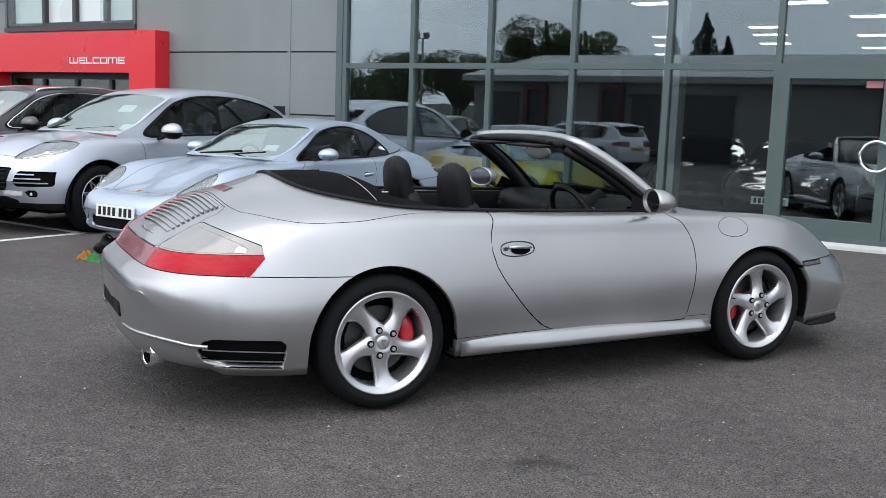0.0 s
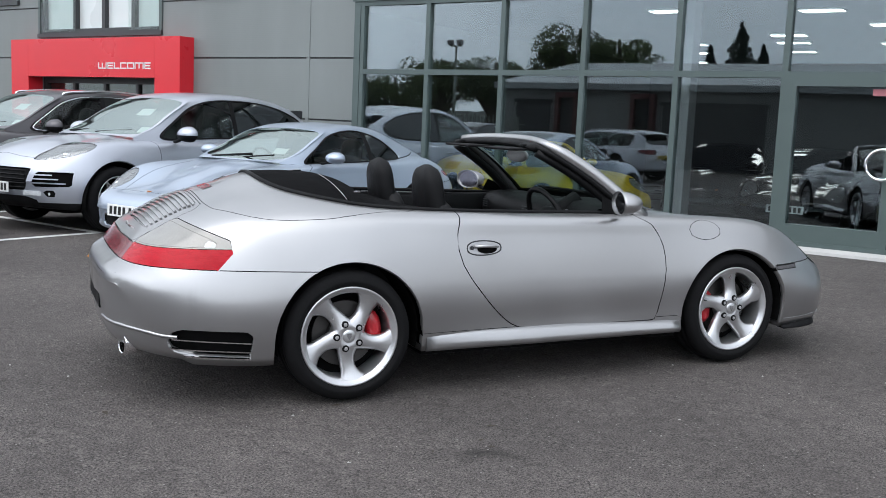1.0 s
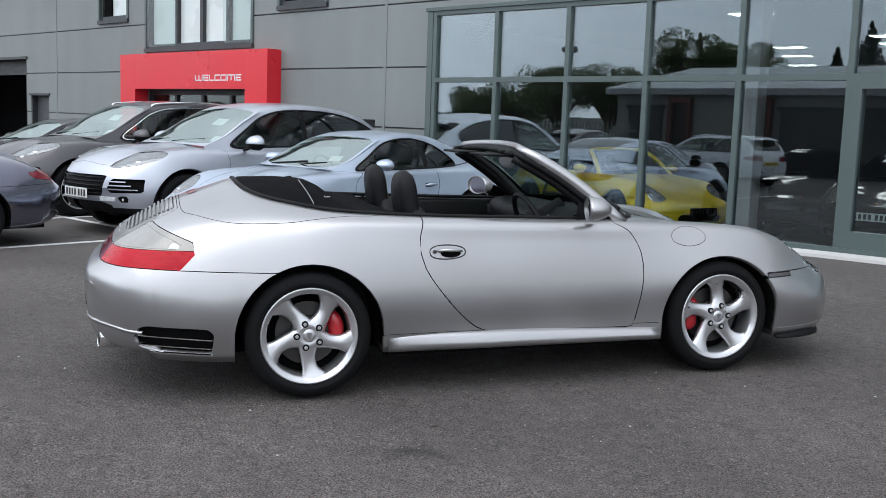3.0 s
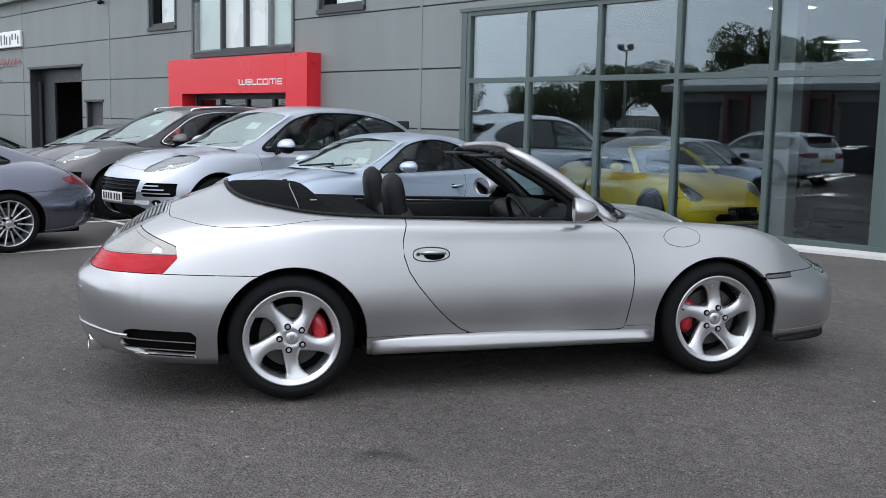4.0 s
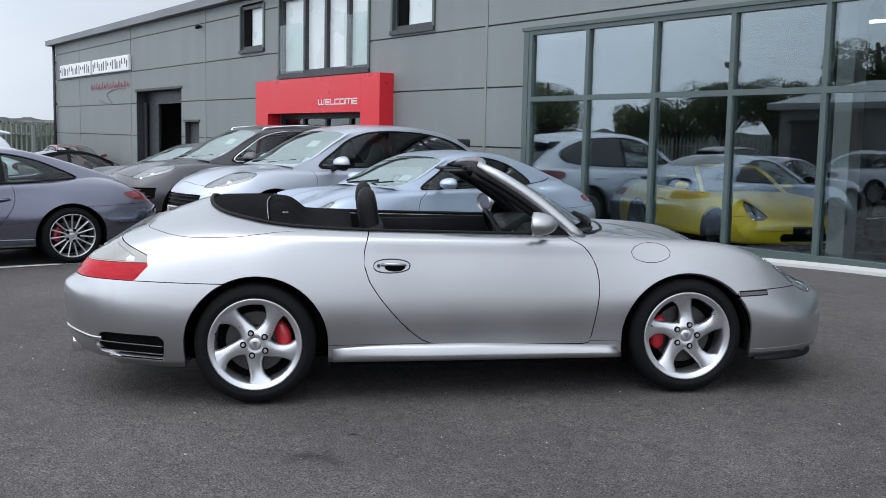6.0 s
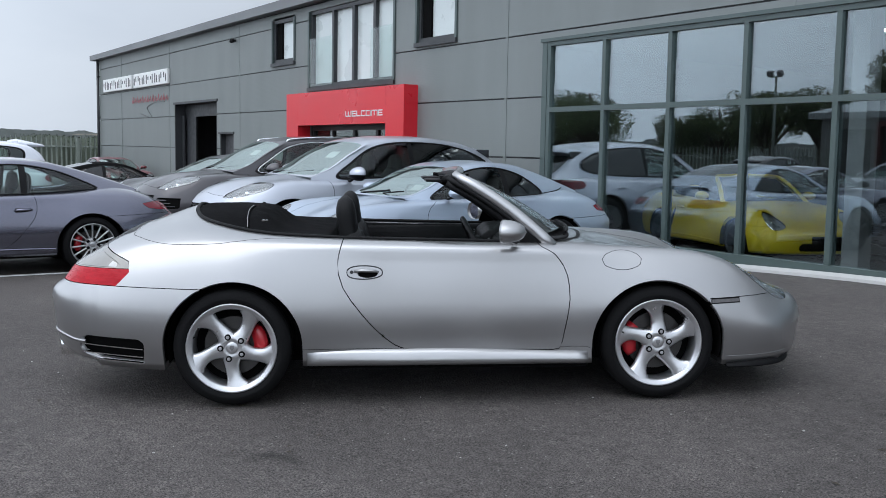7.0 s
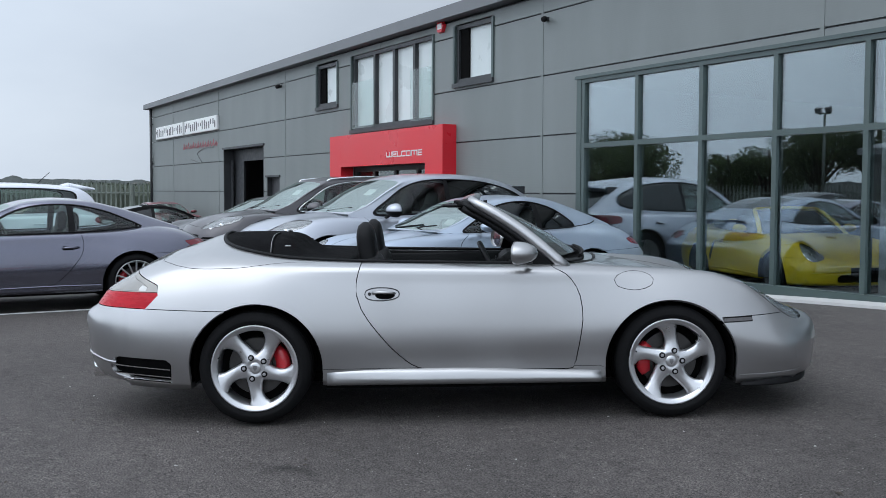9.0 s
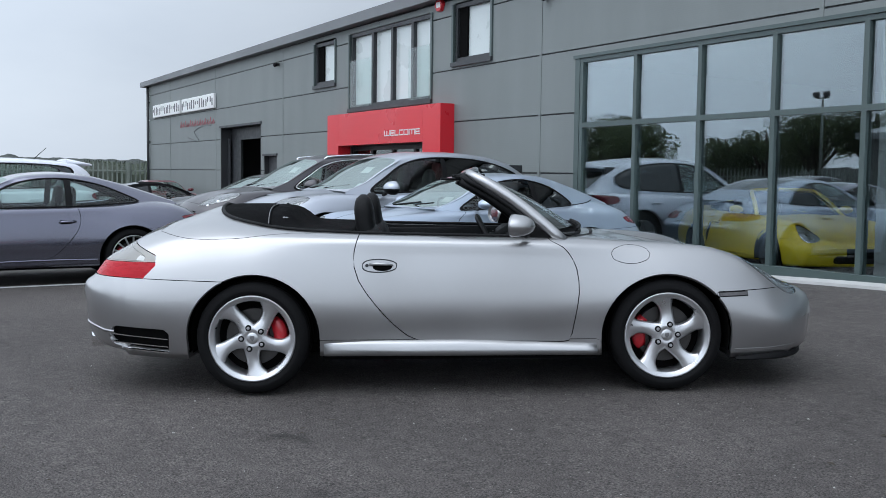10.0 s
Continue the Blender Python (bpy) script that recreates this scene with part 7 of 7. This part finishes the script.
# showroom inside
FL = -0.06
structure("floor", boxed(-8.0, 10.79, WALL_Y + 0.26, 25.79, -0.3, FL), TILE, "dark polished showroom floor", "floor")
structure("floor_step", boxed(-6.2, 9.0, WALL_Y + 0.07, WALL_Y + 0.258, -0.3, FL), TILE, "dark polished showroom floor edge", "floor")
structure("ceiling", boxed(-8.0, 10.79, WALL_Y + 0.26, 25.79, 3.2, 3.3), CONC, "plain suspended ceiling, coloured dark as if unlit", "ceiling")
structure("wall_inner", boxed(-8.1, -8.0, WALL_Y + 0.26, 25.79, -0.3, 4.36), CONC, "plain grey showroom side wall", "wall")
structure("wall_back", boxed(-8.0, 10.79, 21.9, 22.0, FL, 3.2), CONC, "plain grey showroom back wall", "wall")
tagged(structure("column", boxed(-1.72, -1.50, 8.05, 8.3, FL, 3.2, bevel=0.01), GREYL, "pale grey square steel column inside", "column"))
lp = None
for x, y in ((-2.9, 10.64), (-4.6, 16.0), (-5.3, 18.0), (-6.3, 20.7), (-2.2, 14.4), (-2.5, 15.8), (-2.9, 17.8), (-0.8, 11.05), (-0.25, 13.0), (-0.7, 16.2), (-1.1, 19.1), (2.2, 15.0), (2.0, 18.5)):
    if lp is None:
        lp = thing("ceiling_light", pose(x, y, 3.18), "slim white ceiling light panel, lit", "light", "showroom ceiling lights")
        part("frame", boxed(-0.3, 0.3, -0.16, 0.16, -0.01, 0.018), WHITEM, lp)
        part("diffuser", boxed(-0.28, 0.28, -0.14, 0.14, -0.014, -0.0105), ROOMLIGHT, lp)
    else:
        copy_thing(lp, pose(x, y, 3.18))

# added lights, hidden by the glazing head, to brighten the yellow car
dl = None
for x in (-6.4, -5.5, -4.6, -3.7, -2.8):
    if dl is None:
        dl = thing("recessed_downlight", pose(x, 7.76, 3.18), "added ceiling downlight out of view, lit to brighten the roadster", "light", "showroom front downlights")
        # baffles added to keep the glare off the windows of parked cars
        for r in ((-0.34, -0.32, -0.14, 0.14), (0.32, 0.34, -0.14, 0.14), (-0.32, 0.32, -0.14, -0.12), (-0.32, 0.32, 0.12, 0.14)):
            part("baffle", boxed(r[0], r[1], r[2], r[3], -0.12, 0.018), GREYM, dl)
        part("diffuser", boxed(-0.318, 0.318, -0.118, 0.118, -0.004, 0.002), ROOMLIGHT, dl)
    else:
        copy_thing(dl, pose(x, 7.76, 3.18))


def inside(x, y, h):
    return pose(x, y, FL, 0, 0, h)


coupe(inside(-4.73, 10.08, -20) @ Matrix.Scale(0.95, 4), YELLOW, "bright yellow open roadster inside the showroom", "five", open_top=True, screen=CARGLASS, calipers=None, card=False, alloy=ALLOY_DK, mid_vent=True)
coupe(inside(-1.18, 12.9, -85), BLACKS, "black sports car on the showroom floor", "five", calipers=None, card=False, screen=CARDARK)
coupe(inside(1.9, 12.6, -95), BLACKS, "black sports car on the showroom floor", "five", calipers=None, card=False, screen=CARDARK)
coupe(inside(-2.65, 13.0, -75), BLACKS, "black sports car behind a column in the showroom", "five", plate_front=False, calipers=None, card=False, screen=CARDARK)


# ---- round about ----
def crown(rng, blobs, count, size, material, name, parent):
    """Many small leaf clumps filling a few uneven lobes."""
    V, F = [], []
    for k in range(count):
        c, r = blobs[rng.integers(len(blobs))]
        d = rng.normal(size=3)
        d /= np.linalg.norm(d)
        p = np.array(c) + d * np.array(r) * (0.45 + 0.6 * rng.random() ** 0.5)
        a, b = rng.normal(size=3), rng.normal(size=3)
        a /= np.linalg.norm(a)
        b -= a * (a @ b)
        b /= np.linalg.norm(b)
        s = size * (0.5 + rng.random())
        o = len(V)
        V += [p - a * s, p - b * s * 0.45 + 0.1 * s * a, p + a * s, p + b * s * 0.5]
        F.append((o, o + 1, o + 2, o + 3))
    return put(name, mesh_of(name, V, F, material), parent)


def tree(x, y, h, w, seed, label, leaf=LEAF, conifer=False):
    rng = np.random.default_rng(seed)
    t = thing("tree", pose(x, y, ground_z(x, y) - 0.1), label, "tree")
    bend = [(0, 0, 0), (0.1 * w * rng.normal() * 0.3, 0.05, h * 0.3), (0.05 * w, 0.1, h * 0.6), (0, 0, h * 0.9)]
    part("trunk", sweep(catmull(bend, 3), list(np.linspace(0.05 * h, 0.012 * h, 10)), 8), BARK, t, smooth=True)
    blobs = []
    if conifer:
        for k in range(22):
            u = k / 21
            r = w * 0.5 * (1 - u) ** 0.9 * (0.85 + 0.3 * rng.random()) + 0.08
            blobs += [((rng.normal() * 0.12 * r, rng.normal() * 0.12 * r, h * (0.1 + 0.88 * u)), (r, r, h * 0.035))] * (1 + int(4 * r))
    else:
        for k in range(26):
            a, rr = rng.random() * 6.28, w * 0.36 * rng.random() ** 0.5
            c = (rr * math.cos(a), rr * math.sin(a), h * (0.45 + 0.38 * rng.random()))
            s = w * (0.11 + 0.09 * rng.random())
            blobs.append((c, (s, s, s * 0.75)))
            part("limb", sweep([(0, 0, h * 0.3), (c[0] * 0.5, c[1] * 0.5, (c[2] + h * 0.3) * 0.5), c], [0.022 * h, 0.014 * h, 0.004 * h], 6), BARK, t)
    crown(rng, blobs, 11000, 0.008 * h + 0.03, PINE if conifer else leaf, "crown", t)
    return t


for k, (x, y, h, w) in enumerate(((-50.5, -31, 6.3, 7.5), (-46.0, -30, 6.4, 7.5), (-38.6, -31, 4.5, 4.5), (-35.4, -31, 4.7, 4.6), (-31.5, -30.5, 5.9, 6.0), (-28.0, -31, 5.7, 5.0))):
    tree(x, y, h, w, 10 + k, "broad green tree beyond the yard fence")
tree(-22.3, -30.5, 7.7, 5.8, 31, "tall spreading green tree behind a shed")
tree(-19.8, -30.2, 7.0, 4.8, 32, "tall spreading green tree behind a shed")
tree(-13.3, -30.3, 7.0, 4.2, 33, "dark conifer behind a shed", conifer=True)
tree(-12.3, -30.8, 5.9, 3.0, 34, "dark conifer behind a shed", conifer=True)
tree(-15.0, -30.8, 5.9, 2.8, 35, "dark conifer behind a shed", conifer=True)

# the unit across the yard
SY = -18.0
sd = thing("industrial_unit", Matrix(), "low grey industrial unit with red door surrounds", "building")
part("wall", boxed(-19.2, 14.0, SY - 14, SY, -0.5, 3.0), SHED, sd)
bm = bmesh.new()
rows = [[bm.verts.new((x, y, z)) for y, z in ((SY + 0.35, 2.98), (SY + 0.35, 3.22), (SY - 7, 4.55), (SY - 14.3, 3.3), (SY - 14.3, 3.0))] for x in (-19.6, 14.4)]
for i in range(5):
    bm.faces.new((rows[0][i], rows[1][i], rows[1][(i + 1) % 5], rows[0][(i + 1) % 5]))
bm.faces.new(rows[0][::-1])
bm.faces.new(rows[1])
bmesh.ops.recalc_face_normals(bm, faces=bm.faces)
part("roof", bm, SHEDROOF, sd)
for x in (-16.65, -13.3, -3.0, 4.0):
    for r in ((x, x + 0.16, -0.4, 2.85), (x + 0.85, x + 1.0, -0.4, 2.85), (x + 0.16, x + 0.85, 2.65, 2.85)):
        part("door_surround", boxed(r[0], r[1], SY + 0.002, SY + 0.3, r[2], r[3]), DULLRED, sd)
    part("door", boxed(x + 0.16, x + 0.85, SY + 0.002, SY + 0.06, -0.3, 2.65), TRIM, sd)
for x0, x1 in ((-18.6, -17.0), (-12.0, -8.0), (-1.4, 2.5)):
    part("shutter", boxed(x0, x1, SY + 0.002, SY + 0.08, -0.3, 2.4), GREYM, sd)
    part("shutter_frame", boxed(x0 - 0.1, x1 + 0.1, SY + 0.002, SY + 0.14, 2.4, 2.55), TRIM, sd)
for x in (6.0, 9.0):
    w = part("window", boxed(x, x + 1.6, SY + 0.002, SY + 0.05, 1.0, 2.1), WINGLASS, sd)
    part("window_frame", boxed(x - 0.06, x + 1.66, SY + 0.051, SY + 0.08, 0.94, 1.0), TRIM, w)


def palisade(name, pts, h, label, step=0.165):
    f = thing(name, Matrix(), label, "fence", kind="")
    pale = None
    for (xa, ya), (xb, yb) in zip(pts, pts[1:]):
        d = math.hypot(xb - xa, yb - ya)
        ang = math.degrees(math.atan2(yb - ya, xb - xa))
        for z in (0.45, h - 0.4):
            r = part("rail", boxed(0, d, -0.02, 0.02, -0.025, 0.025), FENCE, f)
            r.matrix_local = pose(xa, ya, z, 0, 0, ang)
        for k in range(int(d / step)):
            u = k * step / d
            if pale is None:
                bm = bmesh.new()
                sec = ((-0.034, 0.0), (-0.014, -0.016), (0.014, -0.016), (0.034, 0.0), (0.014, -0.01), (-0.014, -0.01))
                lo, hi = [bm.verts.new((a, b - 0.03, 0.02)) for a, b in sec], [bm.verts.new((a * 0.9, b - 0.03, h - 0.12)) for a, b in sec]
                tip = bm.verts.new((0, -0.045, h))
                for i in range(6):
                    bm.faces.new((lo[i], lo[(i + 1) % 6], hi[(i + 1) % 6], hi[i]))
                    bm.faces.new((hi[i], hi[(i + 1) % 6], tip))
                pale = part("pale", bm, FENCE, f)
                pale.matrix_local = pose(xa, ya, 0, 0, 0, ang)
            else:
                put("pale", pale.data, f, m=pose(xa + (xb - xa) * u, ya + (yb - ya) * u, ground_z(xa, ya) - 0.02, 0, 0, ang))
        for k in range(int(d / 2.75) + 1):
            q = part("post", boxed(-0.05, 0.05, 0.02, 0.08, -0.1, h - 0.1), FENCE, f)
            u = min(k * 2.75 / d, 1)
            q.matrix_local = pose(xa + (xb - xa) * u, ya + (yb - ya) * u, 0, 0, 0, ang)
    return f


palisade("palisade_fence", ((-31.0, 9.5), (-31.0, -18.0)), 1.77, "galvanised steel palisade fence beside the yard")
palisade("palisade_fence", ((-30.9, -15.6), (-16.8, -15.6)), 1.85, "galvanised steel palisade fence across the yard", 0.2)
lm = thing("floodlight_mast", pose(-25.6, -23.4, -0.1), "tall grey mast with two floodlights", "floodlight")
part("mast", sweep([(0, 0, 0), (0, 0, 5.4)], [0.09, 0.05], 10), FENCE, lm, smooth=True)
part("crossbar", boxed(-0.38, 0.38, -0.03, 0.03, 5.37, 5.43), FENCE, lm)
for s in (-1, 1):
    hd = part("lamp_head", boxed(-0.15, 0.15, -0.05, 0.14, -0.12, 0.13, bevel=0.02), GREYL, lm)
    hd.matrix_local = pose(s * 0.3, 0.06, 5.58, -25, 0, s * 12)

# hedges, fields and the far ridge
rng = np.random.default_rng(5)
V, F = [], []
for k in range(42000):
    y = rng.uniform(-45, 30)
    x = -47 + rng.normal() * 1.6
    hh = 1.9 + 0.5 * noise.noise((y * 0.25, 0, 0)) + 0.25 * noise.noise((y * 1.1, 2, 0))
    p = np.array((x, y, hh * rng.random() ** 0.6))
    a, b = rng.normal(size=3), rng.normal(size=3)
    a /= np.linalg.norm(a)
    b /= np.linalg.norm(b)
    s = 0.05 * (0.5 + rng.random())
    o = len(V)
    V += [p - a * s, p - b * s * 0.6, p + a * s, p + b * s * 0.6]
    F.append((o, o + 1, o + 2, o + 3))
ys_h = np.linspace(-45, 30, 151)
for a, y in enumerate(ys_h):
    hh = 1.85 + 0.5 * noise.noise((y * 0.25, 0, 0)) + 0.2 * noise.noise((y * 1.1, 2, 0))
    o = len(V)
    V += [np.array(p) for p in ((-44.8, y, -0.1), (-45.4 + 0.3 * noise.noise((y, 5, 0)), y, hh * 0.7), (-46.6, y, hh), (-49, y, -0.1))]
    if a:
        F += [(o - 4 + i, o + i, o + 1 + i, o - 3 + i) for i in range(3)]
tagged(put("hedge", mesh_of("hedge", V, F, HEDGE)), "dense dark green hedge behind the fence", "hedge", kind="stuff")
for name, dist, h0, amp, bump, m_, seed in (("field_bank", 95, 2.45, 0.45, 0.6, WOODS, 3), ("far_ridge", 330, 4.9, 1.2, 0.5, FIELD, 8), ("far_woods", 420, 7.3, 1.6, 4.0, WOODS, 9)):
    V, F = [], []
    n = 1100
    for k in range(n):
        a = 95 + 190 * k / (n - 1)
        # hedgerow trees stand up here and there
        tree = max(0.0, noise.noise((a * 0.9, seed, 7))) * (0.7 + 0.3 * noise.noise((a * 9.0, seed, 2)))
        h = h0 + amp * noise.noise((a * 0.095, seed, 0)) + 0.25 * amp * noise.noise((a * 0.6, seed, 4)) + bump * (tree + 0.08 * noise.noise((a * 14.0, seed, 5)))
        c_, s_ = math.cos(radians(a)), math.sin(radians(a))
        V += [(d * c_, d * s_, z) for d, z in ((dist * 0.75, -0.2), (dist, h), (dist * 1.3, -0.2))]
        if k:
            o = 3 * k
            F += [(o - 3 + i, o + i, o + 1 + i, o - 2 + i) for i in range(2)]
    tagged(put(name, mesh_of(name, V, F, m_)), "rolling fields and hedgerows on the horizon", "landscape", kind="structure")
# vehicles on the far side of the yard
suv(on_ground(-9.75, -8.2, -160) @ Matrix.Diagonal((1.0, 0.95, 0.88, 1)), WHITE, "white estate car parked across the yard", True, name="estate_car", card=False, cab=CABHATCH, win=WINHATCH)
suv(on_ground(-14.5, -9.0, -95) @ Matrix.Diagonal((0.9, 0.92, 0.9, 1)), DARK, "dark hatchback parked across the yard", False, name="hatchback", card=False)
coupe(on_ground(2.5, -11.0, 80), BLACKP, "black sports car parked across the yard", "five", calipers=None, card=False)
coupe(on_ground(5.5, -11.4, 85), BLACKP, "black sports car parked across the yard", "five", calipers=None, card=False)

# small things on the ground
cl = thing("cleaning_cloth", pose(-4.55, 1.95, 0.0), "crumpled green and orange cloths on the asphalt", "cloth")
for (dx, dy, mt, sd_) in ((0, 0, CLOTH, 3), (-0.16, 0.03, ORANGE, 8)):
    bm = bmesh.new()
    n = 14
    rows = [[bm.verts.new((dx + 0.24 * (i / n - 0.5) * (1 - 0.3 * noise.noise((j * 0.4, sd_, 1))), dy + 0.2 * (j / n - 0.5), max(0.004, 0.05 + 0.07 * noise.noise((i * 0.35, j * 0.35, sd_)) - 0.12 * (((i / n - 0.5) ** 2 + (j / n - 0.5) ** 2) * 2)))) for j in range(n + 1)] for i in range(n + 1)]
    for a, b in zip(rows, rows[1:]):
        for i in range(n):
            bm.faces.new((a[i], b[i], b[i + 1], a[i + 1]))
    bmesh.ops.solidify(bm, geom=bm.faces[:], thickness=0.003)
    part("cloth", bm, mt, cl, smooth=True)
bag = thing("wash_bag", pose(-4.86, 2.33, 0.0), "small crumpled black bag on the asphalt", "bag")
bm = bmesh.new()
ball(bm, (0, 0, 0.06), 0.12, 1.25, 0.9, 0.75, 20)
for v in bm.verts:
    v.co *= 1 + 0.3 * noise.noise(v.co * 14.0)
    v.co.z = max(v.co.z, 0.002)
part("bag_body", bm, BLACK, bag, smooth=True)
part("bag_strap", sweep(catmull([(-0.1, 0.02, 0.1), (-0.04, 0.0, 0.17), (0.05, -0.01, 0.16), (0.1, -0.02, 0.09)], 4), 0.008, 6), FABRIC, bag, smooth=True)
rng = np.random.default_rng(12)
STONE = mat("pale_chipping", (0.42, 0.41, 0.39), 0.8, vary=0.3, rand=0.6)
LEAFD = mat("dry_leaf", (0.05, 0.04, 0.03), 0.9, vary=0.3)
V, F = [], []
for k in range(520):
    x, y = rng.uniform(-4, 6), rng.uniform(-3.2, 4)
    s = 0.0035 + 0.007 * rng.random() ** 4
    z = ground_z(x, y)
    o = len(V)
    for j in range(5):
        a = j * 1.256 + rng.random() * 0.6
        V.append((x + s * math.cos(a), y + s * math.sin(a) * 0.8, z - 0.001))
    V.append((x, y, z + s * 0.7))
    F += [(o + j, o + (j + 1) % 5, o + 5) for j in range(5)]
tagged(put("chippings", mesh_of("chippings", V, F, STONE)), "loose pale stone chippings on the asphalt", "gravel", kind="stuff")
V, F = [], []
for k in range(60):
    x, y = rng.uniform(-3, 5), rng.uniform(-3, 3)
    s = 0.015 + 0.02 * rng.random()
    z = ground_z(x, y)
    a = rng.random() * 6.28
    o = len(V)
    for u, w in ((-1, 0), (-0.2, 0.45), (1, 0), (-0.1, -0.45)):
        V.append((x + s * (u * math.cos(a) - w * math.sin(a)), y + s * (u * math.sin(a) + w * math.cos(a)), z + 0.003 + 0.006 * abs(w)))
    F.append((o, o + 1, o + 2, o + 3))
tagged(put("fallen_leaves", mesh_of("fallen_leaves", V, F, LEAFD)), "small dark leaves and debris on the asphalt", "leaves", kind="stuff")
